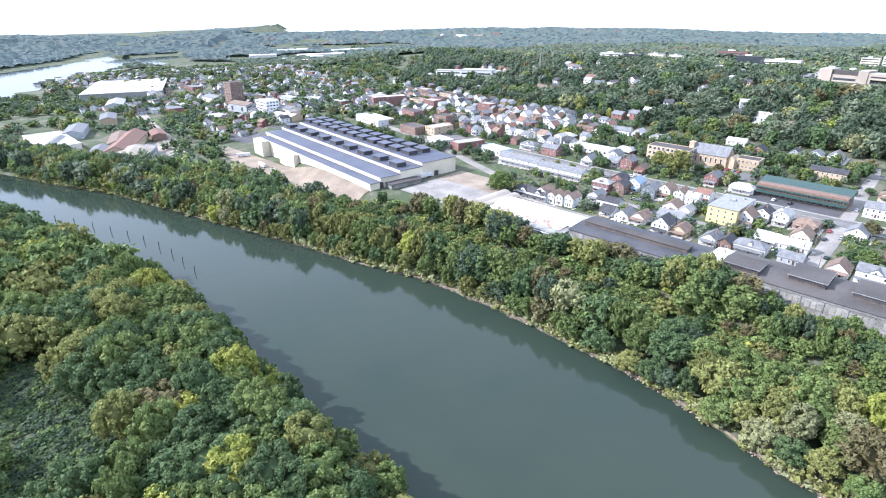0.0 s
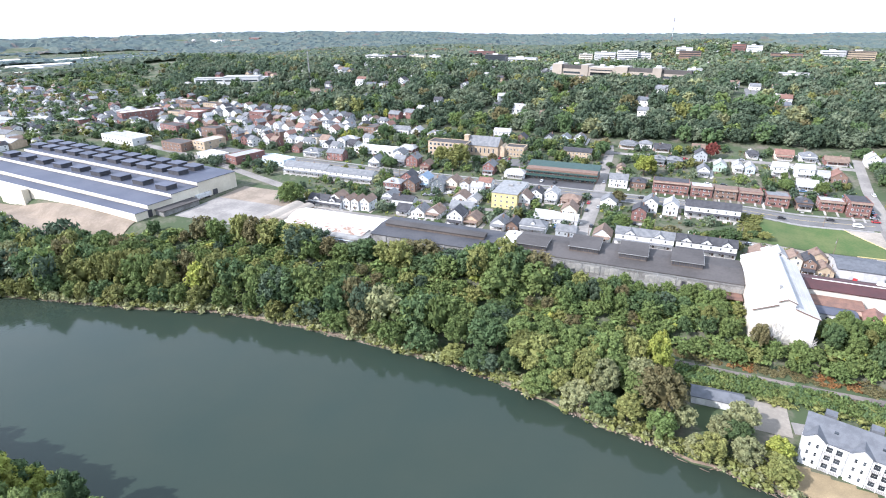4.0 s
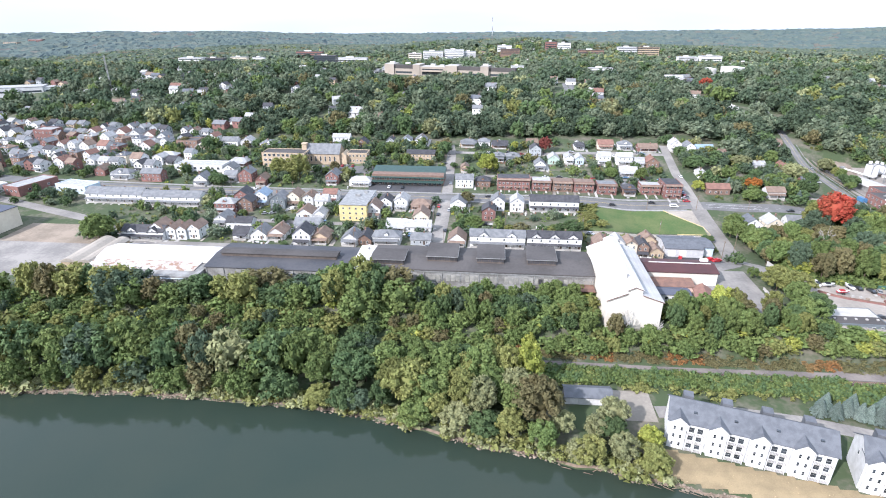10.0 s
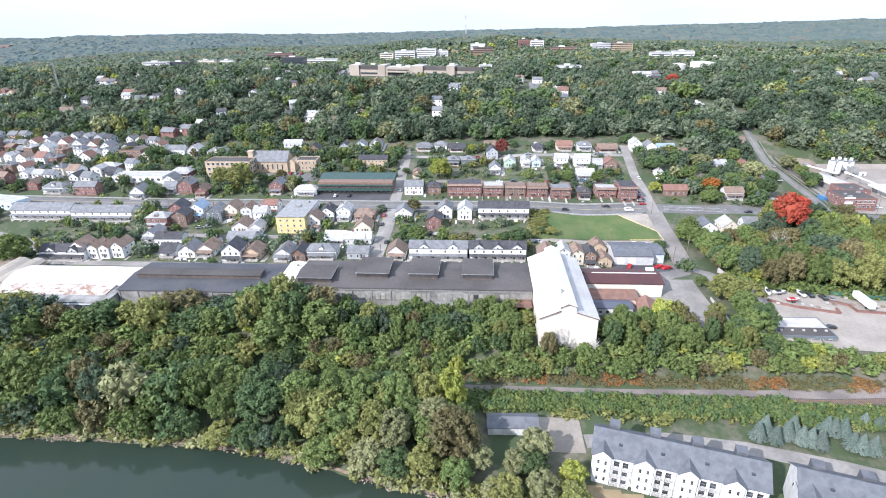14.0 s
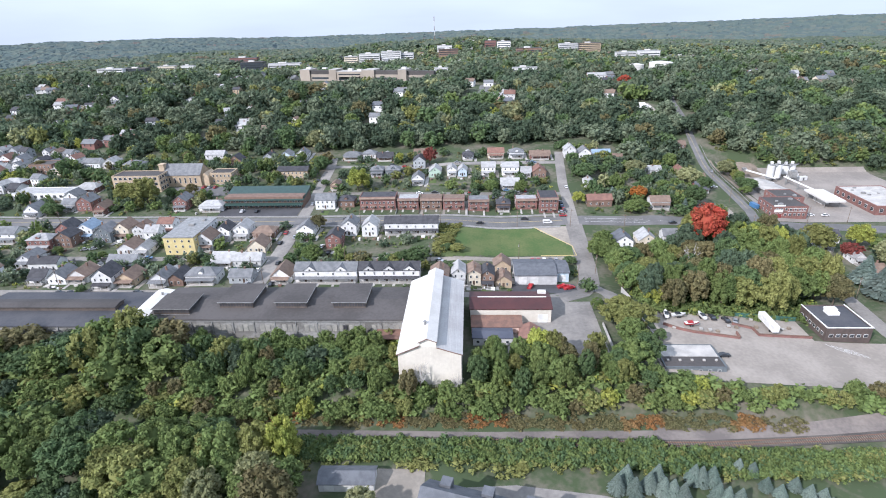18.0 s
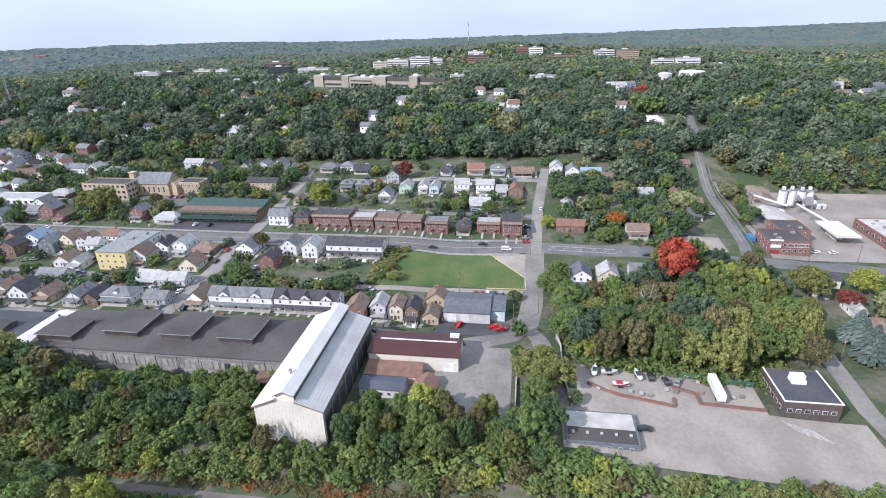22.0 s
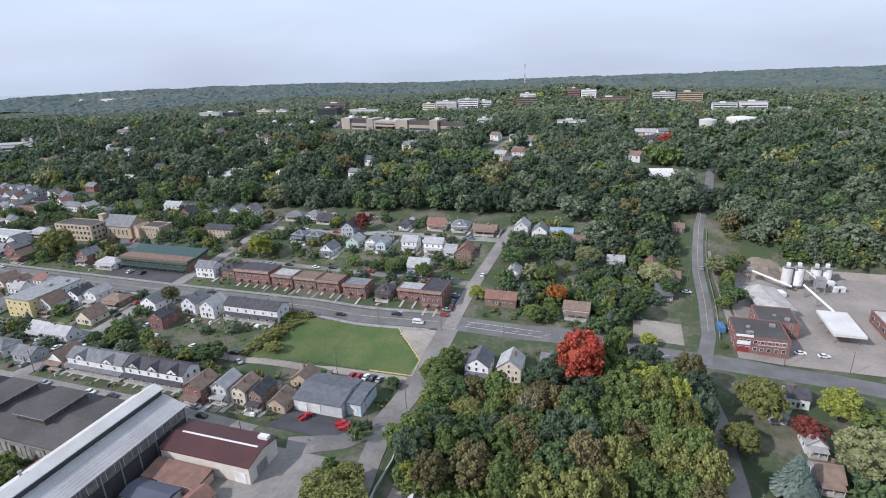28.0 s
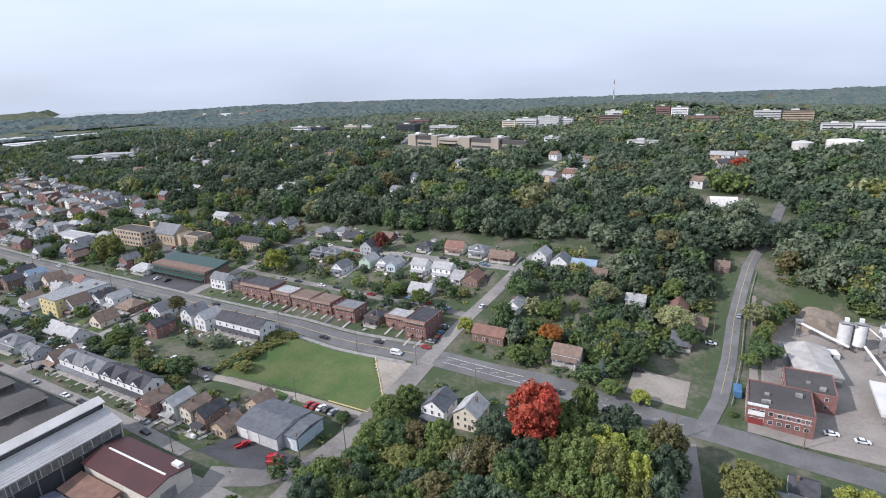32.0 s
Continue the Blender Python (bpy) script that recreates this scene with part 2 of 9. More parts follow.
# oak and ash tones are greyed so distant woods carry haze in their colour
LEAF = dict(oak=leaf("muted_haze_leaves", (0.074, 0.110, 0.070), (0.096, 0.130, 0.078), island=0.2), ash=leaf("grey_haze_leaves", (0.132, 0.169, 0.110), (0.163, 0.193, 0.121)),
            green=leaf("green_leaves", (0.116, 0.166, 0.056), (0.147, 0.187, 0.063)), deep=leaf("deep_green_leaves", (0.079, 0.127, 0.056), (0.103, 0.148, 0.062), island=0.2),
            olive=leaf("olive_leaves", (0.172, 0.190, 0.064), (0.204, 0.208, 0.072)), pale=leaf("silvery_leaves", (0.226, 0.244, 0.122), (0.270, 0.276, 0.138)),
            lime=leaf("yellow_green_leaves", (0.255, 0.304, 0.069), (0.319, 0.325, 0.078)), brown=leaf("russet_leaves", (0.165, 0.140, 0.068), (0.150, 0.146, 0.070)),
            red=leaf("scarlet_leaves", (0.389, 0.065, 0.045), (0.266, 0.077, 0.043)), orange=leaf("orange_leaves", (0.496, 0.191, 0.045), (0.366, 0.151, 0.045)),
            maroon=leaf("dark_red_leaves", (0.212, 0.058, 0.050), (0.159, 0.056, 0.045)), spruce=leaf("spruce_needles", (0.112, 0.157, 0.132), (0.165, 0.203, 0.177)))


def mixed_leaves(name, scale, tones, island):
    """Leaves whose tone goes from tree to tree through several greens."""
    m = leaf(name, tones[0], tones[1], island=island, vary=0.0, scale=scale)
    t = m.node_tree
    g = t.nodes.new("ShaderNodeNewGeometry")
    cell = t.nodes.new("ShaderNodeTexVoronoi")
    cell.inputs["Scale"].default_value = scale
    t.links.new(g.outputs["Position"], cell.inputs["Vector"])
    sep = t.nodes.new("ShaderNodeSeparateColor")
    t.links.new(cell.outputs["Color"], sep.inputs["Color"])
    ramp = t.nodes.new("ShaderNodeValToRGB")
    ramp.color_ramp.interpolation = "CONSTANT"
    while len(ramp.color_ramp.elements) < len(tones):
        ramp.color_ramp.elements.new(0.5)
    edges = [0, 0.30, 0.55, 0.75, 0.90, 0.96, 0.988]
    for e, pos, c in zip(ramp.color_ramp.elements, edges, tones):
        e.position, e.color = pos, (*c, 1)
    t.links.new(sep.outputs[0], ramp.inputs["Fac"])
    hsv = next(n for n in t.nodes if n.bl_idname == "ShaderNodeHueSaturation")
    old = hsv.inputs["Color"].links[0].from_socket
    mix = t.nodes.new("ShaderNodeMix")
    mix.data_type = "RGBA"
    mix.inputs[0].default_value = 0.72
    t.links.new(old, mix.inputs[6])
    t.links.new(ramp.outputs["Color"], mix.inputs[7])
    t.links.new(mix.outputs[2], hsv.inputs["Color"])
    return m




# ---- mesh building ----
class Build:
    """Collects faces of one mesh."""

    def __init__(self):
        self.v, self.f, self.m = [], [], []

    def poly(self, pts, mi=0):
        n = len(self.v)
        self.v += [tuple(p) for p in pts]
        self.f.append(tuple(range(n, n + len(pts))))
        self.m.append(mi)
        return self

    def box(self, x0, y0, z0, x1, y1, z1, mi=0):
        n = len(self.v)
        self.v += [(x0, y0, z0), (x1, y0, z0), (x1, y1, z0), (x0, y1, z0), (x0, y0, z1), (x1, y0, z1), (x1, y1, z1), (x0, y1, z1)]
        self.f += [tuple(n + i for i in q) for q in ((0, 3, 2, 1), (4, 5, 6, 7), (0, 1, 5, 4), (1, 2, 6, 5), (2, 3, 7, 6), (3, 0, 4, 7))]
        self.m += [mi] * 6
        return self

    def extrude(self, profile, a, b, axis="y", mi=0):
        """A profile of (across, z), counter-clockwise, drawn out from a to b along y or x."""
        n, k = len(self.v), len(profile)
        put = (lambda s, q: (q[0], s, q[1])) if axis == "y" else (lambda s, q: (s, -q[0], q[1]))
        self.v += [put(a, q) for q in profile] + [put(b, q) for q in profile]
        self.f += [tuple(range(n, n + k)), tuple(range(n + 2 * k - 1, n + k - 1, -1))]
        self.f += [(n + i, n + k + i, n + k + (i + 1) % k, n + (i + 1) % k) for i in range(k)]
        self.m += [mi] * (k + 2)
        return self

    def tube(self, p, q, r0, r1=None, n=8, mi=0):
        p, q = Vector(p), Vector(q)
        r1 = r0 if r1 is None else r1
        d = (q - p).normalized()
        s = d.orthogonal().normalized()
        t = d.cross(s)
        k = len(self.v)
        for c, r in ((p, r0), (q, r1)):
            self.v += [tuple(c + s * r * math.cos(6.2832 * i / n) + t * r * math.sin(6.2832 * i / n)) for i in range(n)]
        self.f += [(k + i, k + (i + 1) % n, k + n + (i + 1) % n, k + n + i) for i in range(n)]
        self.f += [tuple(range(k + n - 1, k - 1, -1)), tuple(range(k + n, k + 2 * n))]
        self.m += [mi] * (n + 2)
        return self

    def mesh(self, name, *mats):
        me = bpy.data.meshes.new(name)
        me.from_pydata(self.v, [], self.f)
        for m in mats:
            me.materials.append(m)
        if len(mats) > 1:
            me.polygons.foreach_set("material_index", self.m)
        me.update()
        return me


def part(name, shape, mats, parent, label="", at=None, kind=""):
    """One mesh object under a thing or a part."""
    me = shape if isinstance(shape, bpy.types.Mesh) else shape.mesh(name, *(mats if isinstance(mats, (list, tuple)) else (mats,)))
    ob = new(name, me)
    ob.parent = parent
    if at is not None:
        ob.matrix_basis = at
    return tagged(ob, label=label, kind=kind)


FOOT = []


def clear(x, y, m=1.0):
    """Whether a spot is off every building, road and lot."""
    return not any(a - m < x < c + m and b - m < y < d + m for a, b, c, d in FOOT)


def thing(name, label, category, x, y, z, rz=0, group="", kind=""):
    ob = new(name)
    ob.empty_display_size = 0.5
    ob.matrix_basis = pose(x, y, z, 0, 0, rz)
    return tagged(ob, label, category, group, kind)


# ---- lie of the land ----
def ease(a, b, v):
    u = min(1.0, max(0.0, (v - a) / (b - a)))
    return u * u * (3 - 2 * u)


def along(v, *rows):
    """Straight lines through (position, value) rows."""
    for (a, p), (b, q) in zip(rows, rows[1:]):
        if v <= b:
            return p + (q - p) * max(0.0, v - a) / (b - a)
    return rows[-1][1]


WATER = -13.0


def right_bank(x):
    return along(x, (-1500, -560), (-1000, -330), (-657, -168), (-584, -142), (-520, -116), (-425, -93), (-373, -79), (-324, -67), (-288, -60), (-241, -46), (-191, -43),
                 (-145, -44), (-107, -48), (-79, -56), (-44, -63), (0, -72), (60, -84), (160, -104), (600, -220), (2000, -600)) + 1.6 * noise.noise((x * 0.11, 3.1, 0))


def left_bank(x):
    return along(x, (-1500, -760), (-1000, -480), (-700, -262), (-526, -190), (-430, -165), (-341, -147), (-284, -145), (-202, -147), (-147, -149), (0, -160), (300, -230), (2000, -720)) + 1.8 * noise.noise((x * 0.09, 7.7, 0))


def far_bank(x):
    return along(x, (-4800, 2600), (-1985, 506), (-1730, 258), (-1408, 24), (-1209, -95), (-1100, -190), (-1000, -330))


def skyline(az):
    """Height of the far ridges, canopy included, by bearing to the left of +y."""
    return along(az, (-50, 70), (-34, 68), (-31, 64), (-27, 56), (-20, 46), (-14, 43), (-9, 36), (-3, 35), (4, 28), (11, 23), (17, 24), (25, 43), (33, 42), (42, 40), (50, 36), (56, 31), (63, 33), (70, 36), (77, 40), (95, 44))


def upland(x, y):
    ye = y - 0.3 * max(0.0, -x - 400)
    z = along(ye, (-80, -11), (-45, -10), (-26, -9.2), (-11, -9.2), (-2, -2.0), (6, 0), (95, 1.2), (140, 3.8), (200, 7.2), (250, 11), (300, 16), (370, 26), (450, 33), (600, 36), (1000, 36), (1400, 26), (2000, 2), (2700, -14), (3300, -45), (5000, -150))
    z -= 7 * ease(60, 165, x) * ease(-5, 8, y) * (1 - ease(240, 300, y))
    k = ease(186, 200, x) * (1 - ease(255, 275, y)) * ease(140, 150, y)
    z += k * (-3.2 - z)
    z -= 4.7 * ease(-10, 25, x) * (1 - ease(85, 125, x)) * ease(57, 78, y) * (1 - ease(112, 190, y))
    z += 3.0 * math.exp(-((x - 116) / 24) ** 2 - ((y - 172) / 16) ** 2) + 2.8 * ease(-40, -5, x) * (1 - ease(120, 160, x)) * ease(195, 250, y) * (1 - ease(300, 380, y))
    z += 24 * math.exp(-((x + 76) ** 2 + (y - 1190) ** 2) / 260 ** 2)
    dist = math.hypot(x, y + 130)
    if dist > 1250:
        bearing = math.degrees(math.atan2(-x, y + 130))
        top = skyline(bearing)
        west = ease(37, 47, bearing)
        valley = along(dist, (1250, -9), (2380, -10), (2680, top - 12), (2900, top - 13), (3400, -50), (4900, -160))
        outer = along(dist, (1250, 26), (1900, 4 + 0.2 * top), (2500, top - 10), (2750, top - 13), (3400, -50), (4900, -160))
        outer += (valley - outer) * west
        z += (outer - z) * ease(1250, 1600 - 120 * west, dist)
    z -= 15 * ease(640, 790, y) * (1 - ease(1080, 1260, y)) * ease(-1000, -760, x) * (1 - ease(-75, 25, x)) + 7 * ease(700, 840, y) * (1 - ease(960, 1150, y)) * ease(130, 250, x)
    far = ease(600, 1300, dist)
    z += far * (7 * noise.noise((x / 420, y / 420, 0.3)) + 4 * noise.noise((x / 170, y / 170, 4.0)))
    return z


def ground(x, y):
    if x < -1000 and y < far_bank(x):
        w = far_bank(x) - y
        if w < 300:
            return WATER - 3 * ease(0, 20, min(w, 300 - w)) + 42 * ease(1950, 2500, -x)
        return WATER + 52 * ease(300, 1000, w) * (1 - 0.9 * ease(2800, 3400, math.hypot(x, y))) + 16 * noise.noise((x / 420, y / 420, 2.0)) * ease(320, 600, w)
    r, l = right_bank(x), left_bank(x)
    if y > r:
        return WATER + (upland(x, y) - WATER) * ease(-1, 9, y - r) if y - r < 9 else upland(x, y)
    if y < l:
        return WATER + 4.5 * ease(0, 12, l - y)
    return WATER - 3 * ease(0, 8, min(r - y, y - l))


def axis(lo, hi, step, end_lo, end_hi):
    mid = list(np.arange(lo, hi + 0.1, step))
    out, s, v = [], step, hi
    while v < end_hi:
        s *= 1.13
        v = min(end_hi, v + s)
        out.append(v)
    back, s, v = [], step, lo
    while v > end_lo:
        s *= 1.13
        v = max(end_lo, v - s)
        back.append(v)
    return back[::-1] + mid + out


GX, GY = axis(-640, 300, 6, -4600, 3800), axis(-180, 420, 5, -900, 4800)
GZ = [[ground(x, y) for x in GX] for y in GY]


def ground_sheet():
    nx, ny = len(GX), len(GY)
    verts = [(x, y, float(GZ[j][i])) for j, y in enumerate(GY) for i, x in enumerate(GX)]
    faces = [(j * nx + i, j * nx + i + 1, (j + 1) * nx + i + 1, (j + 1) * nx + i) for j in range(ny - 1) for i in range(nx - 1)]
    me = bpy.data.meshes.new("ground")
    me.from_pydata(verts, [], faces)
    me.polygons.foreach_set("use_smooth", [True] * len(faces))
    m = mat("mixed_ground", (0.050, 0.070, 0.033), (0.140, 0.125, 0.098), scale=0.06, fine=0.5, rough=1.0, vary=0, low=0.44, high=0.74)
    me.materials.append(m)
    return tagged(new("ground", me), "grassy and bare valley ground rising to hills", "ground", kind="structure")


ground_sheet()
water_mat = mat("river_water", (0.022, 0.035, 0.027), (0.027, 0.038, 0.028), rough=0.07, scale=0.01, fine=0.05, vary=0, spec=0.2)
wnt = water_mat.node_tree
wave = wnt.nodes.new("ShaderNodeTexNoise")
wave.inputs["Scale"].default_value, wave.inputs["Detail"].default_value = 0.55, 4
wbump = wnt.nodes.new("ShaderNodeBump")
wbump.inputs["Strength"].default_value, wbump.inputs["Distance"].default_value = 0.22, 0.10
wgeo = wnt.nodes.new("ShaderNodeNewGeometry")
wnt.links.new(wgeo.outputs["Position"], wave.inputs["Vector"])
wnt.links.new(wave.outputs["Fac"], wbump.inputs["Height"])
wnt.links.new(wbump.outputs["Normal"], wnt.nodes["Principled BSDF"].inputs["Normal"])
river = Build()
river.poly([(-4600, -900, WATER), (2500, -900, WATER), (2500, 200, WATER), (-1000, 200, WATER), (-1000, 2800, WATER), (-4600, 2800, WATER)])
tagged(new("river_water", river.mesh("river_water", water_mat)), "calm grey-green river water", "river", kind="structure")


def near_z(x, y, lift=0.0):
    """Height of the ground sheet itself, between its grid points."""
    i = min(max(int(np.searchsorted(GX, x)) - 1, 0), len(GX) - 2)
    j = min(max(int(np.searchsorted(GY, y)) - 1, 0), len(GY) - 2)
    u, v = (x - GX[i]) / (GX[i + 1] - GX[i]), (y - GY[j]) / (GY[j + 1] - GY[j])
    a, b, c, d = GZ[j][i], GZ[j][i + 1], GZ[j + 1][i], GZ[j + 1][i + 1]
    return (a * (1 - u) + b * u) * (1 - v) + (c * (1 - u) + d * u) * v + lift


def strip(name, pts, width, m, lift, label, category="road", step=3.0, kind="structure"):
    """A band of that width along a line, laid on the ground, with sides."""
    line = []
    for (x0, y0), (x1, y1) in zip(pts, pts[1:]):
        n = max(1, int(math.hypot(x1 - x0, y1 - y0) / step))
        line += [(x0 + (x1 - x0) * i / n, y0 + (y1 - y0) * i / n) for i in range(n)]
    line.append(pts[-1])
    b = Build()
    rows = []
    for i, (x, y) in enumerate(line):
        x0, y0 = line[max(0, i - 1)]
        x1, y1 = line[min(len(line) - 1, i + 1)]
        d = math.hypot(x1 - x0, y1 - y0) or 1
        nx, ny = -(y1 - y0) / d, (x1 - x0) / d
        h = width / 2
        rows.append([(x + nx * h, y + ny * h, near_z(x + nx * h, y + ny * h) - 0.3), (x + nx * h, y + ny * h, near_z(x + nx * h, y + ny * h, lift)),
                     (x, y, near_z(x, y, lift + 0.04)), (x - nx * h, y - ny * h, near_z(x - nx * h, y - ny * h, lift)), (x - nx * h, y - ny * h, near_z(x - nx * h, y - ny * h) - 0.3)])
    b.v = [p for r in rows for p in r]
    b.f = [(i * 5 + k, (i + 1) * 5 + k, (i + 1) * 5 + k + 1, i * 5 + k + 1) for i in range(len(rows) - 1) for k in range(4)]
    b.m = [0] * len(b.f)
    return tagged(new(name, b.mesh(name, m)), label, category, kind=kind)


def patch(name, x0, y0, x1, y1, m, lift, label, category="ground", step=5.0, cut=None, kind="structure"):
    """A sheet laid over the ground between two corners; cut(x, y) leaves cells out."""
    nx, ny = max(1, int((x1 - x0) / step)), max(1, int((y1 - y0) / step))
    b = Build()
    b.v = [(x0 + (x1 - x0) * i / nx, y0 + (y1 - y0) * j / ny, near_z(x0 + (x1 - x0) * i / nx, y0 + (y1 - y0) * j / ny, lift)) for j in range(ny + 1) for i in range(nx + 1)]
    for j in range(ny):
        for i in range(nx):
            if cut is None or not cut(x0 + (x1 - x0) * (i + 0.5) / nx, y0 + (y1 - y0) * (j + 0.5) / ny):
                b.f.append((j * (nx + 1) + i, j * (nx + 1) + i + 1, (j + 1) * (nx + 1) + i + 1, (j + 1) * (nx + 1) + i))
    b.m = [0] * len(b.f)
    return tagged(new(name, b.mesh(name, m)), label, category, kind=kind)

# ---- roads, lots and fields ----
strip("road_main", [(-620, 215), (-480, 172), (-380, 151), (-260, 146), (-100, 144.5), (0, 145.2), (60, 149), (110, 150.5), (150, 150.5), (175, 150), (215, 147), (300, 133)], 10.6, ASPHALT, 0.12, "grey two-way main road through the town")
strip("pavement_south", [(-380, 143.6), (-260, 139), (-102, 137.6), (-100, 137.6), (0, 138.3), (55, 141.7)], 1.8, SIDEWALK, 0.27, "pale concrete pavement beside the main road", "pavement")
strip("pavement_north", [(-380, 158.4), (-260, 153.6), (-102, 151.6), (0, 152.3), (56, 155.8)], 1.8, SIDEWALK, 0.27, "pale concrete pavement beside the main road", "pavement")
strip("road_side_west", [(-97, 60), (-97, 120), (-97.5, 139)], 8, OLD_ASPHALT, 0.13, "worn grey side street")
strip("road_side_west_upper", [(-97.5, 150), (-99.5, 200), (-101, 240), (-104, 262)], 7, OLD_ASPHALT, 0.13, "worn grey side street going uphill")
strip("road_hill", [(63, 144), (63.5, 157), (65, 200), (68.5, 240), (71, 262)], 6.5, OLD_ASPHALT, 0.16, "narrow pale street climbing towards the wooded hill")
strip("road_works", [(63, 145), (62.5, 120), (61.5, 97), (59.5, 80), (52, 63), (36, 55)], 9.5, OLD_ASPHALT, 0.15, "worn pale road curving down to the works yard")
strip("road_yard", [(59, 78), (64, 62), (67, 44), (69, 20)], 7, OLD_ASPHALT, 0.17, "worn pale yard road behind a low white wall")
strip("road_lane_works", [(-262, 63), (-97, 62), (-30, 62), (20, 60)], 5, OLD_ASPHALT, 0.11, "narrow worn lane behind the works")
strip("road_lane_field", [(-60, 97), (-10, 97), (25, 105.5), (58, 106)], 4, GRAVEL, 0.11, "gravel lane below the grass field")
strip("road_lane_west", [(-230, 100), (-180, 98), (-97, 99)], 4.2, OLD_ASPHALT, 0.11, "narrow back lane between the houses")
strip("road_alley", [(-97, 190), (0, 187), (62, 186)], 4.5, OLD_ASPHALT, 0.11, "narrow alley behind the brick terrace")
strip("road_terrace", [(-104, 243), (-20, 240), (68, 240)], 5.5, OLD_ASPHALT, 0.11, "narrow street below the wooded hill")
strip("road_creek", [(170, 147), (174.6, 170), (176.5, 200), (177, 236), (178.8, 262), (181.5, 288), (189, 325), (194.5, 357), (200, 395), (208, 430)], 5.9, ASPHALT, 0.2, "pale road climbing beside the plant into the woods")
strip("road_lower", [(166, 141), (171, 112), (172, 80), (170, 40), (175, 0), (182, -12)], 6.5, OLD_ASPHALT, 0.2, "pale road running down to the railway")
strip("road_far_west", [(-262, 63), (-300, 90), (-420, 130), (-560, 165)], 7, OLD_ASPHALT, 0.13, "worn street past the large factory")
strip("road_valley", [(-700, 190), (-760, 225), (-879, 270), (-1048, 338), (-1240, 440), (-1412, 536)], 12, OLD_ASPHALT, 0.2, "pale road running straight down the valley", step=10.0)
strip("road_west_yard", [(-560, -44), (-660, -20), (-786, -1), (-1000, 40)], 14, GRAVEL, 0.12, "pale gravel freight road")
RAIL_LINE = [(-420, -42), (-300, -26), (-200, -19.5), (-60, -18.6), (6, -18.7), (60, -18.9), (77, -18.7), (115, -15.9), (150, -12.6), (320, -2)]
strip("rail_bed", RAIL_LINE, 3.6, mat("ballast", (0.095, 0.085, 0.078), (0.062, 0.057, 0.053), scale=0.15, fine=1.5, rough=1.0), 0.3, "dark ballast of a railway", "railway")
for side in (-0.72, 0.72):
    strip("rail", [(x, y + side) for x, y in RAIL_LINE], 0.12, RUST, 0.55, "rusty steel rail on the ballast", "rail")


def sleepers():
    b = Build()
    for (x0, y0), (x1, y1) in zip(RAIL_LINE[3:], RAIL_LINE[4:]):
        n = int((x1 - x0) / 0.75)
        for i in range(n):
            x, y = x0 + (x1 - x0) * i / n, y0 + (y1 - y0) * i / n
            z = near_z(x, y)
            b.box(x - 0.12, y - 1.3, z + 0.2, x + 0.12, y + 1.3, z + 0.45)
    tagged(new("sleepers", b.mesh("sleepers", WOOD)), "weathered timber sleepers under the rails", "sleepers", kind="stuff")


sleepers()
TRACK = mat("dirt_track", (0.185, 0.162, 0.145), (0.125, 0.11, 0.102), scale=0.1, fine=1.0, rough=1.0)
strip("rail_path", [(-75, -15.8), (6, -16), (40, -15.2), (62, -14.6)], 3.0, TRACK, 0.26, "grey-brown dirt path beside the railway", "track")
strip("rail_track_side", [(62, -14.6), (68, -14.3), (77, -14.7), (115, -11.6), (141, -8.8), (170, -6), (320, 3)], 4.9, TRACK, 0.26, "grey-brown dirt track beside the railway", "track")
strip("centre_line", [(-380, 151), (-260, 146), (-101, 144.6)], 0.18, YELLOW_PAINT, 0.19, "worn yellow centre line on the main road", "road marking")
strip("centre_line", [(-92, 144.5), (0, 145.2), (57, 148.9)], 0.18, YELLOW_PAINT, 0.19, "worn yellow centre line on the main road", "road marking")


def hatching():
    b = Build()
    for x in range(72, 165, 7):
        b.poly([(p, q, near_z(p, q, 0.2)) for p, q in ((x - 1.5, 149.2), (x - 1.36, 149.15), (x + 1.5, 150.5), (x + 1.36, 150.55))])
    for y in (147.6, 151.4):
        b.poly([(p, q, near_z(p, q, 0.2)) for p, q in ((70, y), (104, y), (104, y + 0.16), (70, y + 0.16))])
        b.poly([(p, q, near_z(p, q, 0.2)) for p, q in ((104, y), (138, y + 1), (138, y + 1.16), (104, y + 0.16))])
    tagged(new("road_hatching", b.mesh("road_hatching", PAINT)), "worn white hatching on the main road", "road marking", kind="structure")


hatching()
patch("field_grass", -12, 99.5, 58, 141, LAWN, 0.14, "mown green grass field beside the main road", "grass", 1.5, cut=lambda x, y: y > 137 + 3.8 * ease(0, 50, x) - max(0, x - 39) * 1.15 or y > 125 + (x + 12) * 1.4 or y < 100 + 9.3 * ease(-10, 25, x))
strip("field_border", [(40, 140.6), (58, 120), (58.6, 109), (40, 108.6)], 0.36, YELLOW_PAINT, 0.3, "worn yellow-painted kerb round the grass field", "kerb")
patch("field_gravel", 41, 120, 58.5, 142, GRAVEL, 0.10, "bare gravel corner beside the grass field", "gravel", 1.5, cut=lambda x, y: y < 141.4 - max(0, x - 39) * 1.15)
patch("yard_works", 17, 14, 54, 54, OLD_ASPHALT, 0.10, "worn pale asphalt works yard", "yard")
patch("yard_trucks", 22, 63, 52, 78.5, DARK_ASPHALT, 0.14, "dark asphalt yard in front of a grey garage", "yard")
patch("mall_parking", -152, 151.5, -102, 166, DARK_ASPHALT, 0.12, "dark asphalt car park", "car park")
patch("school_yard", -205, 188, -150, 205, ASPHALT, 0.10, "asphalt yard beside the school", "car park")
patch("boat_yard", 76, 31.5, 137, 48, LOT, 0.12, "gravel storage yard with boats", "yard")
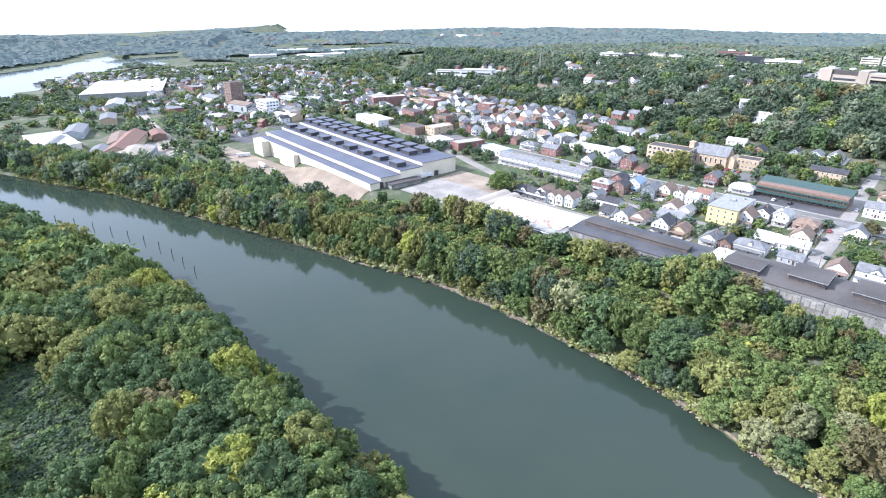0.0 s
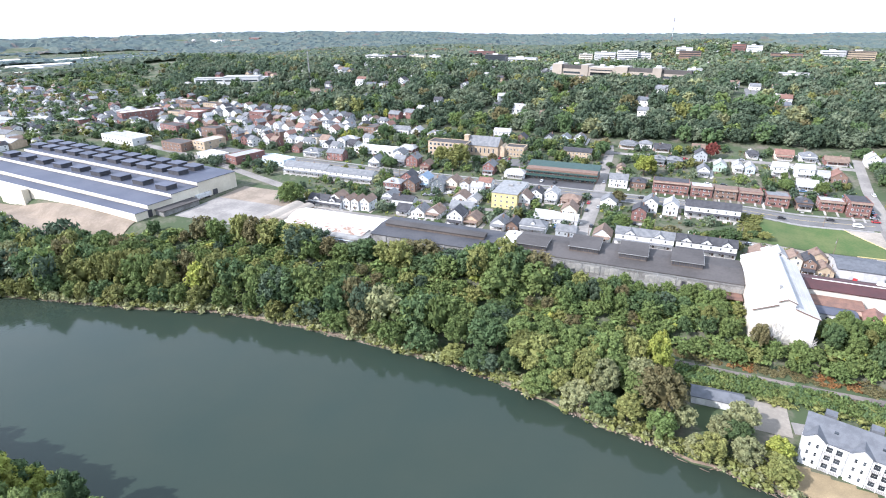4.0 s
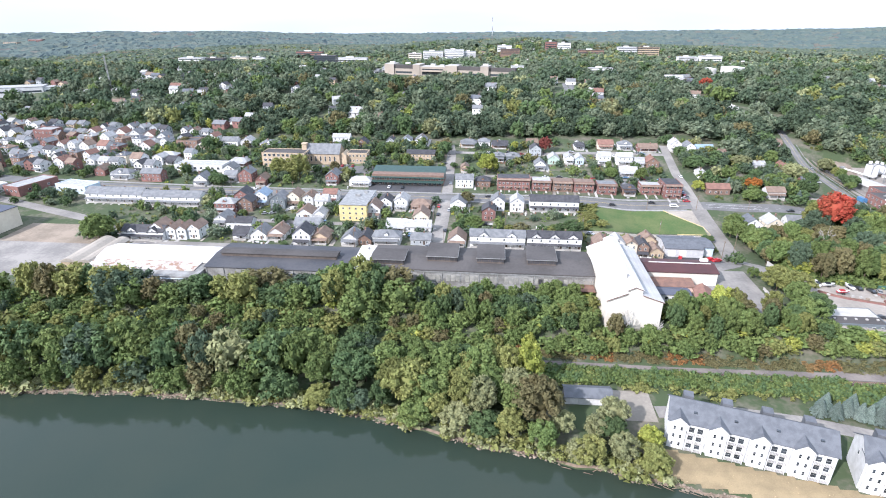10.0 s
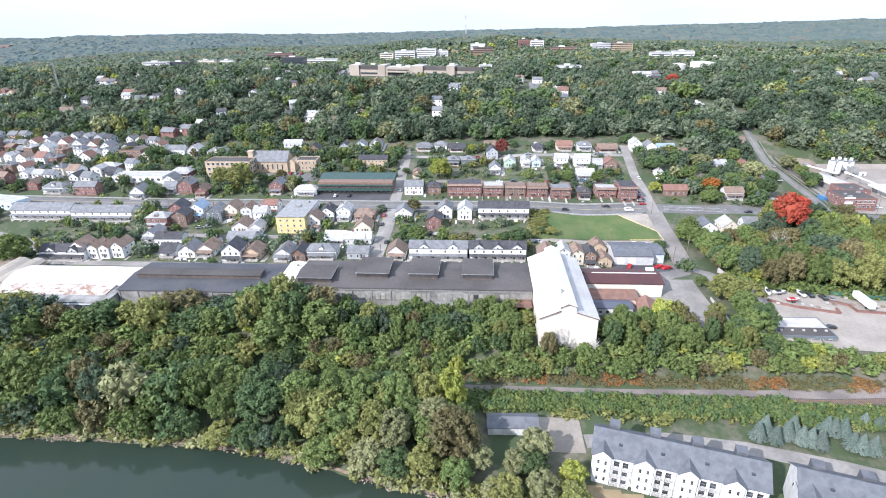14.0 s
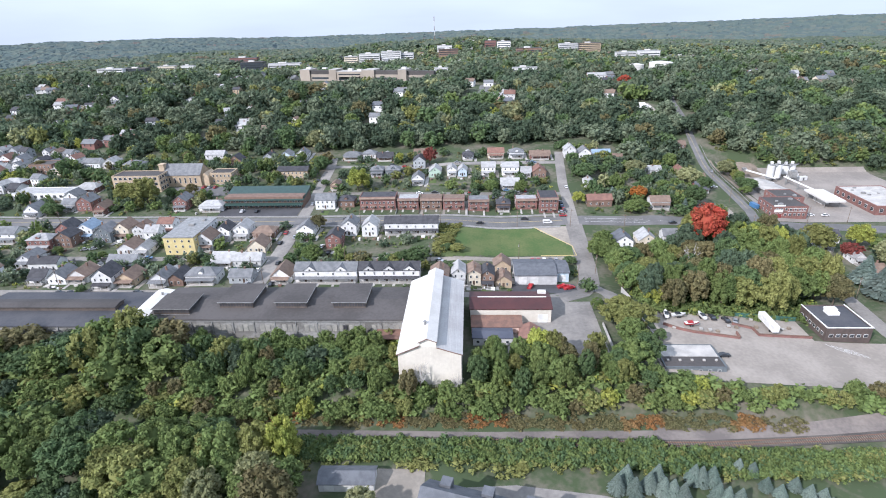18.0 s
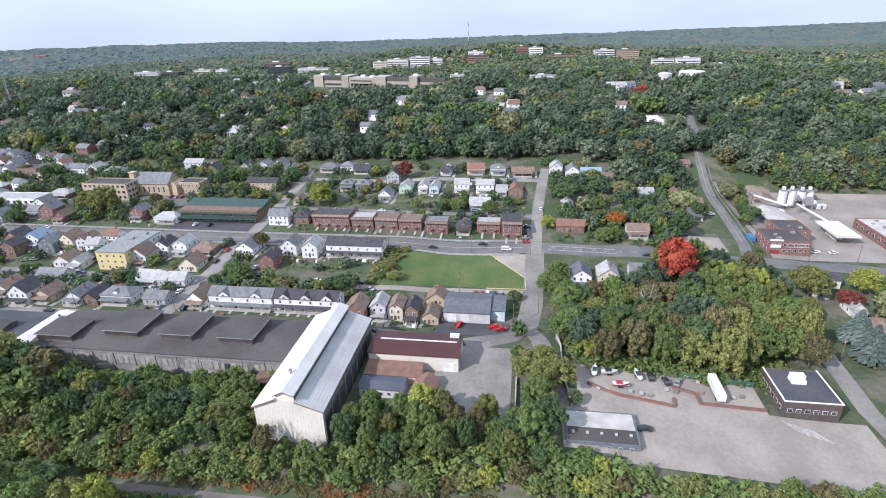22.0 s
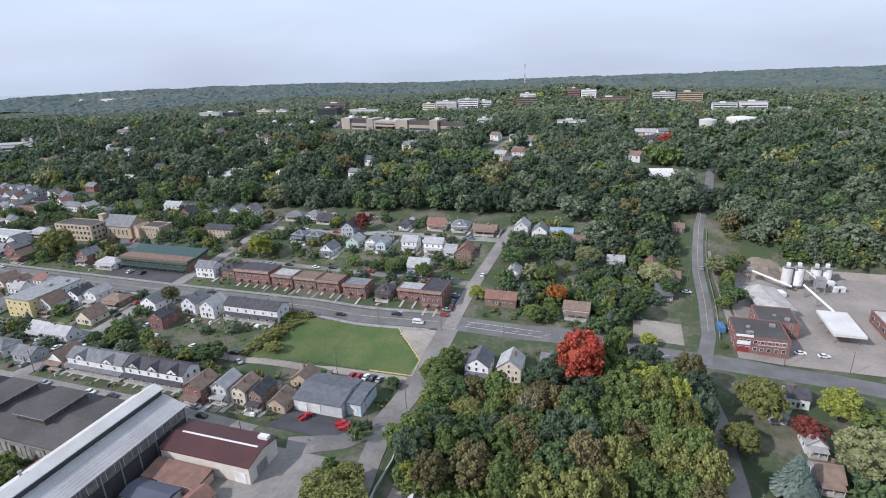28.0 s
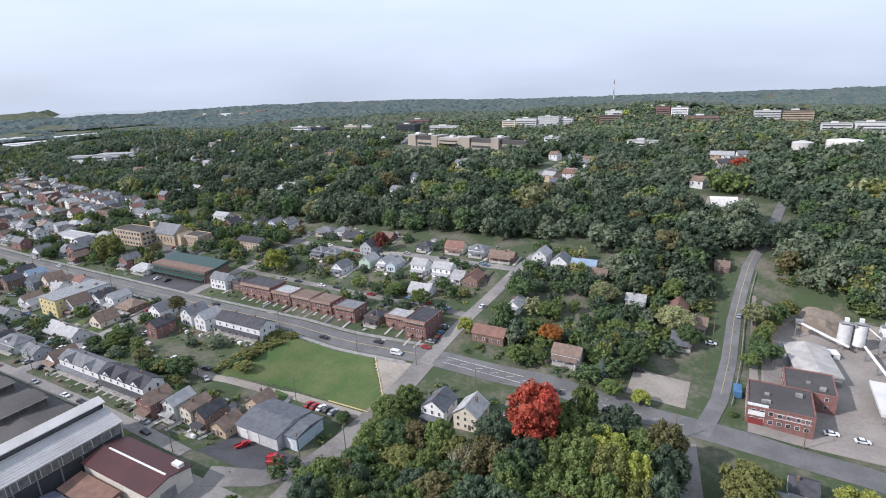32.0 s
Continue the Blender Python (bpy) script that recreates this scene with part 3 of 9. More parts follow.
patch("lower_lot", 70, 3, 166, 33.5, LOT, 0.12, "worn pale dusty lot", "yard")
patch("plant_yard", 184, 155, 300, 262, PLANT_YARD, 0.16, "pale dusty yard of a concrete plant", "yard")
patch("gravel_lot", 143, 160, 164, 178, GRAVEL, 0.14, "pale gravel lot beside the road", "yard", 3.0)
strip("creek_centre_line", [(174.9, 174), (176.5, 200), (177, 236), (178.8, 262), (181.5, 288), (188, 330)], 0.2, YELLOW_PAINT, 0.26, "faded yellow centre line on the hill road", "road marking")
SOIL = mat("turned_soil", (0.24, 0.20, 0.16), (0.165, 0.135, 0.105), scale=0.12, fine=1.1, rough=1.0, bump=0.4)
patch("dirt_bank", 184.5, 200, 200, 262, SOIL, 0.25, "bare brown dirt bank behind the plant", "dirt", 4.0, cut=lambda x, y: x > 188 + (y - 200) * 0.2)


def bank_stones():
    """Pale stones and washed-up branches along the water's edge."""
    r = random.Random(19)
    b = Build()
    for i in range(1500):
        x = r.uniform(-330, 30)
        if noise.noise((x / 16, 2.0, 0)) < -0.15:
            continue
        y, k = right_bank(x) + r.uniform(-0.9, 1.4), r.uniform(0.18, 0.62)
        z = WATER + r.uniform(-0.1, 0.45) + max(0.0, y - right_bank(x)) * 0.35
        n, mi = len(b.v), r.choice((0, 0, 0, 1))
        b.v += [(x + dx * k * r.uniform(0.7, 1.3), y + dy * k * r.uniform(0.7, 1.3), z + dz * k * r.uniform(0.5, 0.9)) for dx, dy, dz in ((1, 0, 0), (-1, 0, 0), (0, 1, 0), (0, -1, 0), (0, 0, 1), (0, 0, -1))]
        b.f += [(n, n + 2, n + 4), (n + 2, n + 1, n + 4), (n + 1, n + 3, n + 4), (n + 3, n, n + 4), (n + 2, n, n + 5), (n + 1, n + 2, n + 5), (n + 3, n + 1, n + 5), (n, n + 3, n + 5)]
        b.m += [mi] * 8
    for i in range(46):
        x = r.uniform(-260, 20)
        y, a, k = right_bank(x) + r.uniform(-1.6, 0.3), r.uniform(-0.6, 0.6), r.uniform(1.2, 3.4)
        b.tube((x, y, WATER + 0.15), (x + math.cos(a) * k, y + math.sin(a) * k, WATER + r.uniform(0.1, 1.0)), 0.14, 0.06, 5, 2)
    tagged(new("bank_stones", b.mesh("bank_stones", DIRT, WOOD, WOOD)), "pale stones and driftwood along the river edge", "stones", kind="stuff")


bank_stones()


def dirt_mound():
    b, n = Build(), 26
    for j in range(n + 1):
        for i in range(n + 1):
            x, y = 195 + 34.0 * i / n, 242 + 26.0 * j / n
            h = 4.6 * math.exp(-((x - 212) / 8.5) ** 2 - ((y - 257) / 6.0) ** 2)
            b.v.append((x, y, near_z(x, y) - 0.4 + h * (1 + 0.35 * noise.noise((x / 3, y / 3, 0)))))
    b.f = [(j * (n + 1) + i, j * (n + 1) + i + 1, (j + 1) * (n + 1) + i + 1, (j + 1) * (n + 1) + i) for j in range(n) for i in range(n)]
    b.m = [0] * len(b.f)
    tagged(new("dirt_mound", b.mesh("dirt_mound", SOIL)), "heap of brown earth behind the plant", "earth heap", kind="structure")


def gravel_heap():
    b, n = Build(), 24
    for j in range(n + 1):
        for i in range(n + 1):
            x, y = 191 + 20.0 * i / n, 197 + 38.0 * j / n
            h = 4.2 * math.exp(-((x - 203 + (y - 222) * 0.12) / 5.5) ** 2 - ((y - 222) / 10) ** 2)
            b.v.append((x, y, near_z(x, y) - 0.25 + h * (1 + 0.2 * noise.noise((x / 2.5, y / 2.5, 3)))))
    b.f = [(j * (n + 1) + i, j * (n + 1) + i + 1, (j + 1) * (n + 1) + i + 1, (j + 1) * (n + 1) + i) for j in range(n) for i in range(n)]
    b.m = [0] * len(b.f)
    tagged(new("gravel_heap", b.mesh("gravel_heap", mat("crushed_stone", (0.30, 0.295, 0.285), (0.20, 0.198, 0.19), scale=0.3, fine=2.2, rough=1.0, bump=0.6))), "heap of grey crushed stone beside the plant", "gravel heap", kind="structure")


gravel_heap()
dirt_mound()
FOOT.append((194, 250, 220, 271))
patch("garage_drive", -25, -45, -10.5, -30, GRAVEL, 0.12, "pale gravel drive beside a garage", "drive", 3.0)
strip("apartment_drive", [(-10, -40), (16, -38), (40, -41), (66, -47.5), (110, -62)], 5.5, OLD_ASPHALT, 0.15, "pale drive behind the apartment houses")
patch("crop_field", -14, -76, 70, -56, STRAW, 0.4, "dry straw-coloured grass by the river", "grass", 1.2, cut=lambda x, y: y > -56.4 - (x + 14) * 0.24 or y < right_bank(x) + 2.2)
patch("factory_yard", -600, -22, -352, 12, DIRT, 0.5, "bare brown factory yard", "yard", 3.0, cut=lambda x, y: y < -20 + (-x - 350) * 0.06)
patch("factory_forecourt", -338, 20, -278, 58, OLD_ASPHALT, 0.12, "pale gravel forecourt beside the factory", "yard")
patch("dirt_lot", -338, 58, -284, 84, DIRT, 0.12, "bare brown dirt lot beside the factory", "yard", 4.0, cut=lambda x, y: y > 84 - max(0, x + 310) * 0.5)
patch("factory_parking", -700, 30, -600, 80, DARK_ASPHALT, 0.12, "dark asphalt factory car park", "car park", 10)
patch("ind_yard", -680, -120, -560, -30, GRAVEL, 0.12, "gravel industrial yard by the river", "yard", 4)
patch("sports_field", -830, 10, -745, 62, LAWN, 0.15, "green sports field in the valley", "grass", 10)
patch("truck_lot", -1000, 60, -860, 110, OLD_ASPHALT, 0.15, "pale truck lot in the valley", "yard", 20)


def lot_lines():
    b = Build()
    for i in range(6):
        x, y = 140 + i * 1.5, 31.5 - i * 0.6
        b.poly([(p, q, near_z(p, q, 0.17)) for p, q in ((x, y), (x + 0.22, y), (x + 4.4, y - 5), (x + 4.2, y - 5))])
    tagged(new("lot_lines", b.mesh("lot_lines", PAINT)), "worn white parking lines on the lot", "road marking", kind="structure")


lot_lines()
strip("street_hill", [(9, 405), (11, 427), (13, 448), (16, 471), (17, 497), (18, 511), (26, 520), (48, 528)], 5.5, ASPHALT, 0.2, "pale residential street climbing through the wooded hill")
patch("greenhouse_yard", 153, 368, 177, 398, GRAVEL, 0.14, "pale gravel clearing round the greenhouse tunnels", "yard", 3.0)


# ---- shared building parts ----
_win = {}


def window_mesh(w, h, frame_m):
    key = (round(w, 2), round(h, 2), frame_m.name)
    if key not in _win:
        b = Build()
        b.box(-w / 2, -0.07, 0, w / 2, 0.02, h, 0)
        b.box(-w / 2 + 0.1, -0.10, 0.1, w / 2 - 0.1, -0.06, h / 2 - 0.03, 1).box(-w / 2 + 0.1, -0.10, h / 2 + 0.03, w / 2 - 0.1, -0.06, h - 0.1, 1)
        _win[key] = b.mesh("window", frame_m, GLASS)
    return _win[key]


def window(parent, x, y, z, rz=0, w=1.0, h=1.5, frame_m=None):
    return part("window", window_mesh(w, h, frame_m or TRIM), None, parent, at=pose(x, y, z, 0, 0, rz))


def windows(parent, x0, x1, y, z, n, w=1.0, h=1.5, frame_m=None):
    """A row of n windows on a wall that faces -y."""
    for i in range(n):
        window(parent, x0 + (x1 - x0) * (i + 0.5) / n, y, z, 0, w, h, frame_m)


def side_windows(parent, x, y0, y1, z, n, w=1.0, h=1.5, east=True):
    for i in range(n):
        window(parent, x, y0 + (y1 - y0) * (i + 0.5) / n, z, 90 if east else -90, w, h)


def ribs(parent, x0, x1, y, z0, z1, step, m, name="pilaster", w=0.35):
    """Upright ribs on a wall that faces -y."""
    me = Build().box(-w / 2, -0.25, z0, w / 2, 0.02, z1).mesh(name, m)
    n = int((x1 - x0) / step)
    for i in range(n + 1):
        part(name, me, None, parent, at=pose(x0 + (x1 - x0) * i / n, y, 0))


def flat_block(name, label, category, x0, y0, x1, y1, h, wall, roof, base=None, parapet=0.5, storeys=2, nx=5, ny=3, rz=0, win=(1.2, 1.5), group=""):
    """A flat-roofed block with a parapet and rows of windows on all sides in view."""
    cx, cy = (x0 + x1) / 2, (y0 + y1) / 2
    w, d = (x1 - x0) / 2, (y1 - y0) / 2
    z = near_z(cx, cy) if base is None else base
    e = thing(name, label, category, cx, cy, z, rz, group)
    FOOT.append((x0, y0, x1, y1))
    b = Build().box(-w, -d, -2, w, d, h)
    part("wall", b, wall, e)
    b = Build()
    for q in ((-w, -d, w, -d + 0.35), (-w, d - 0.35, w, d), (-w, -d + 0.35, -w + 0.35, d - 0.35), (w - 0.35, -d + 0.35, w, d - 0.35)):
        b.box(q[0] - 0.06, q[1] - 0.06, h, q[2] + 0.06, q[3] + 0.06, h + parapet)
    part("parapet", b, wall, e)
    part("roof", Build().box(-w + 0.36, -d + 0.36, h + 0.003, w - 0.36, d - 0.36, h + 0.15), roof, e)
    for s in range(storeys):
        zz = h * (s + 0.35) / storeys
        windows(e, -w + 0.8, w - 0.8, -d - 0.01, zz, nx, *win)
        side_windows(e, w + 0.01, -d + 0.8, d - 0.8, zz, ny, *win)
        side_windows(e, -w - 0.01, -d + 0.8, d - 0.8, zz, ny, *win, east=False)
    return e


def roof_units(e, n, x0, y0, x1, y1, z, seed):
    """Small plant boxes on a flat roof."""
    rnd = random.Random(seed)
    for _ in range(n):
        x, y, s = rnd.uniform(x0, x1), rnd.uniform(y0, y1), rnd.uniform(0.6, 1.2)
        part("roof_unit", Build().box(x - s, y - s * 0.7, z, x + s, y + s * 0.7, z + s).box(x - s * 0.8, y - s * 0.5, z + s, x + s * 0.8, y + s * 0.5, z + s + 0.12), METAL, e)


# ---- white shed with a stepped roof ----
def white_shed():
    e = thing("factory_shed", "tall white metal-clad factory shed with a stepped roof", "factory", 0, 0, 0)
    prof = [(-21.4, -7), (0, -7), (0, 11.2), (-8.3, 13.9), (-14.1, 14.5), (-21.4, 11.3)]
    part("wall", Build().extrude(prof, 0, 52.5), WHITE_WALL, e)
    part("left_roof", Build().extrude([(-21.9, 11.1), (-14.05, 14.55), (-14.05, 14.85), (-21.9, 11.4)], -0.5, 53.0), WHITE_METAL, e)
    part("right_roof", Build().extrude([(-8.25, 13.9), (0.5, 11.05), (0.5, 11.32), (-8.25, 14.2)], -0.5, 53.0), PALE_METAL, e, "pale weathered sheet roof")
    crest = part("ridge_monitor", Build().extrude([(-14.0, 14.3), (-8.3, 13.8), (-8.3, 16.15), (-11.4, 17.35), (-14.0, 16.0)], -0.02, 52.52), WHITE_WALL, e, "raised ridge monitor")
    part("monitor_roof", Build().extrude([(-14.4, 15.8), (-11.4, 17.36), (-8.0, 16.05), (-8.0, 16.3), (-11.4, 17.66), (-14.4, 16.1)], -0.6, 53.1), WHITE_METAL, crest)
    part("clerestory_glazing", Build().box(-8.32, 0.4, 14.35, -8.2, 52.2, 15.95), GLASS, crest, "dark clerestory band")
    edge = [(-22.0, 11.0), (-21.7, 10.9), (-14.0, 14.35), (-14.0, 14.75)]
    part("barge_board", Build().extrude(edge, -0.64, -0.5), RUST, e, "thin rusty verge")
    part("barge_board", Build().extrude([(-8.2, 13.8), (0.4, 10.95), (0.5, 11.2), (-8.2, 14.1)], -0.64, -0.5), RUST, e, "thin rusty verge")
    part("barge_board", Build().extrude([(-14.4, 15.75), (-11.4, 17.3), (-8.0, 16.0), (-8.0, 16.2), (-11.4, 17.55), (-14.4, 15.95)], -0.74, -0.6), RUST, e, "thin rusty verge")
    me = Build().box(-0.05, -0.4, 0, 0.05, 52.9, 0.07).mesh("roof_seam", WHITE_METAL)
    for i in range(8):
        part("roof_seam", me, None, e, at=pose(-21.2 + i * 0.95, 0, 11.68 + i * 0.417))
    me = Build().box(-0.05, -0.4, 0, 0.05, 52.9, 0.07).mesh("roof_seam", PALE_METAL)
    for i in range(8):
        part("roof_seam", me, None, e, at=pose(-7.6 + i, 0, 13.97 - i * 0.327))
    sheet = Build().box(-0.02, -0.035, 0, 0.02, 0.0, 1.0).mesh("cladding_rib", WHITE_WALL)
    for i in range(20):
        x = -20.8 + i * 1.05
        top = 11.1 + (x + 21.4) * 0.438 if x < -14 else 14 if x < -8.3 else 13.8 - (x + 8.3) * 0.325
        part("cladding_rib", sheet, None, e, at=Matrix.Translation((x, 0, -6)) @ Matrix.Diagonal((1, 1, top + 5.9, 1)))
    # solid dark sheet that stands for the shade inside the open bays
    part("side_cladding", Build().box(0.01, 0.6, -1, 0.12, 52, 7.4), DARK_METAL, e, "dark sheet in place of the shaded open side bays")
    me = Build().box(0.02, -1.35, 7.6, 0.16, 1.35, 10.6).mesh("side_glazing", mat("grimy_glazing", (0.10, 0.10, 0.10), (0.20, 0.195, 0.18), rough=0.4))
    for i in range(17):
        part("side_glazing", me, None, e, "grimy steel side glazing", at=pose(0, 2.2 + i * 3.0, 0))
    me = Build().box(0.0, -0.2, -1, 0.28, 0.2, 11).mesh("column", METAL)
    for i in range(9):
        part("column", me, None, e, at=pose(0, 0.7 + i * 6.4, 0))
    part("roof_vent", Build().tube((-12.6, 9, 16.6), (-12.6, 9, 18.2), 0.35, n=10).tube((-12.6, 9, 18.2), (-12.6, 9, 18.5), 0.6, n=10), METAL, e)


white_shed()


MONITOR = mat("sooty_boards", (0.105, 0.085, 0.072), (0.072, 0.06, 0.052), fine=3)


def monitor(parent, x0, y0, x1, y1, z0, z1, roof, n=12):
    b = part("roof_monitor", Build().box(x0, y0, z0, x1, y1, z1), MONITOR, parent, "raised roof monitor with dark louvres")
    part("monitor_roof", Build().box(x0 - 0.5, y0 - 0.5, z1, x1 + 0.5, y1 + 0.5, z1 + 0.25), roof, b)
    g = Build()
    for i in range(n):
        g.box(x0 + (x1 - x0) * (i + 0.12) / n, y0 - 0.06, z0 + 0.75 * (z1 - z0) - 0.9, x0 + (x1 - x0) * (i + 0.88) / n, y0 + 0.02, z1 - 0.3)
    part("louvres", g, DARK_METAL, b)
    side = Build()
    for i in range(n):
        side.box(x1 - 0.02, y0 + (y1 - y0) * (i + 0.12) / n, z0 + 0.75 * (z1 - z0) - 0.9, x1 + 0.06, y0 + (y1 - y0) * (i + 0.88) / n, z1 - 0.3)
    part("louvres", side, DARK_METAL, b)
    part("sill_rail", Build().box(x0 - 0.1, y0 - 0.16, z0 + 0.2, x1 + 0.1, y0 - 0.07, z0 + 0.45).box(x1 + 0.07, y0, z0 + 0.2, x1 + 0.16, y1, z0 + 0.45), METAL, b)
    part("eave_rail", Build().box(x0 - 0.6, y0 - 0.62, z1 - 0.02, x1 + 0.6, y0 - 0.52, z1 + 0.3).box(x1 + 0.52, y0 - 0.5, z1 - 0.02, x1 + 0.62, y1 + 0.5, z1 + 0.3), METAL, b)
    return b


def long_works():
    e = thing("factory_hall", "long dark-roofed factory hall with stained grey walls and roof monitors", "factory", 0, 0, 0)
    part("wall", Build().extrude([(-52, -5), (-26.5, -5), (-26.5, 8.4), (-39, 10.1), (-52, 8.4)], -124, -21.6, "x"), OLD_CLAD, e)
    part("roof", Build().extrude([(-52.6, 8.38), (-39, 10.15), (-25.9, 8.38), (-25.9, 8.75), (-39, 10.55), (-52.6, 8.75)], -124, -21.6, "x"), TAR, e)
    ribs(e, -123, -23, 26.5, -1, 8.3, 8.3, METAL)
    part("eave_band", Build().box(-124, 26.2, 7.4, -21.8, 26.48, 8.3), METAL, e, "pale eave band")
    part("plinth", Build().box(-124, 26.25, -1, -21.8, 26.49, 2.2), OLD_CLAD, e)
    pane = Build().box(-0.9, -0.14, 3.2, 0.9, -0.03, 6.2).mesh("glazing_panel", mat("dusty_glazing", (0.20, 0.20, 0.185), (0.30, 0.29, 0.26), rough=0.4))
    for i in range(46):
        if i % 4 != 3:
            part("glazing_panel", pane, None, e, "dusty steel glazing", at=pose(-122.1 + i * 2.2, 26.5, 0))
    for x0, x1 in ((-97, -83.4), (-74, -61.8), (-51, -38.2)):
        monitor(e, x0, 33.2, x1, 48.6, 8.8, 12.2, TAR)
    monitor(e, -122, 29, -107.6, 41, 8.8, 11.6, TAR)
    part("loading_canopy", Build().box(-33, 19.5, 4, -22, 26.2, 4.3).box(-32.6, 20, -3, -32.3, 20.3, 4).box(-23, 20, -3, -22.7, 20.3, 4), RUST, e, "rusty loading canopy")
    part("hatch", Build().box(-46, 26.15, 3.6, -44.6, 26.3, 6), DARK_METAL, e)
    w = thing("passage_building", "narrow pale concrete-roofed passage between two halls", "factory", 0, 0, 0)
    part("wall", Build().box(-131.5, 22, -5, -124.4, 50, 8.3), OLD_CLAD, w)
    part("roof", Build().extrude([(-131.8, 8.3), (-124.2, 8.3), (-124.2, 8.9), (-128, 9.6), (-131.8, 8.9)], 21.6, 50.3), WHITE_METAL, w)
    part("roof_vent", Build().tube((-129, 26, 9), (-129, 26, 10.6), 0.5), METAL, w)
    part("roof_vent", Build().tube((-127, 45, 9), (-127, 45, 10.4), 0.5), METAL, w)
    k = thing("factory_hall", "low black-roofed factory hall beside the lane", "factory", 0, 0, 0)
    part("wall", Build().box(-199.6, 22.5, -5, -131.8, 49.5, 7.6), OLD_CLAD, k)
    part("roof", Build().extrude([(-50, 7.6), (-22, 7.6), (-22, 7.9), (-36, 9.2), (-50, 7.9)], -199.9, -131.9, "x"), BLACK_TAR, k)
    part("ridge_monitor", Build().box(-196, 32.5, 8.2, -140, 38.5, 10.4), MONITOR, k, "rusty ridge monitor")
    part("monitor_roof", Build().extrude([(-39, 10.4), (-32, 10.4), (-32, 10.6), (-35.5, 11.2), (-39, 10.6)], -196.4, -139.6, "x"), TAR, k)
    ribs(k, -199, -133, 22.5, -1, 7.4, 7.4, METAL)
    p = thing("factory_hall", "low factory hall with a bright white and rust-streaked roof", "factory", 0, 0, 0)
    part("wall", Build().box(-257, 14, -5, -200.2, 45.5, 6.2), OLD_CLAD, p)
    part("roof", Build().extrude([(-46, 6.4), (-28.5, 6.4), (-28.5, 7.3), (-37, 9.0), (-46, 7.3)], -257.4, -200, "x"), WHITE_METAL, p)
    part("lower_roof", Build().extrude([(-28.4, 6.2), (-20, 6.2), (-20, 6.4), (-28.4, 7.0)], -257.2, -204, "x"), mat("rust_streaked_sheet", (0.40, 0.385, 0.365), (0.24, 0.15, 0.105), scale=0.35, fine=2, low=0.5, high=0.62), p, "white sheet roof with rust streaks")
    part("front_roof", Build().extrude([(-19.9, 5.2), (-13.4, 5.2), (-13.4, 5.4), (-19.9, 5.9)], -257.2, -206, "x"), mat("blue_white_sheet", (0.30, 0.35, 0.40), (0.40, 0.43, 0.46), scale=0.2), p, "pale blue sheet roof")
    ribs(p, -256, -201, 14, -1, 5.1, 6.9, METAL)
    for i, (x0, x1, h) in enumerate(((-274, -265.6, 5.5), (-265.2, -258, 5.2))):
        q = thing("storage_shed", "long tan arched-roof storage shed", "shed", 0, 0, 0, group="storage sheds")
        part("wall", Build().box(x0, 26, -4, x1, 55, h), WALLS["t"], q)
        m = (x0 + x1) / 2
        part("roof", Build().extrude([(x1 + 0.4, h), (x1 + 0.4, h + 0.3), (m + 2, h + 1.5), (m, h + 1.8), (m - 2, h + 1.5), (x0 - 0.4, h + 0.3), (x0 - 0.4, h)], 25.6, 55.4), GRAVEL, q)


long_works()


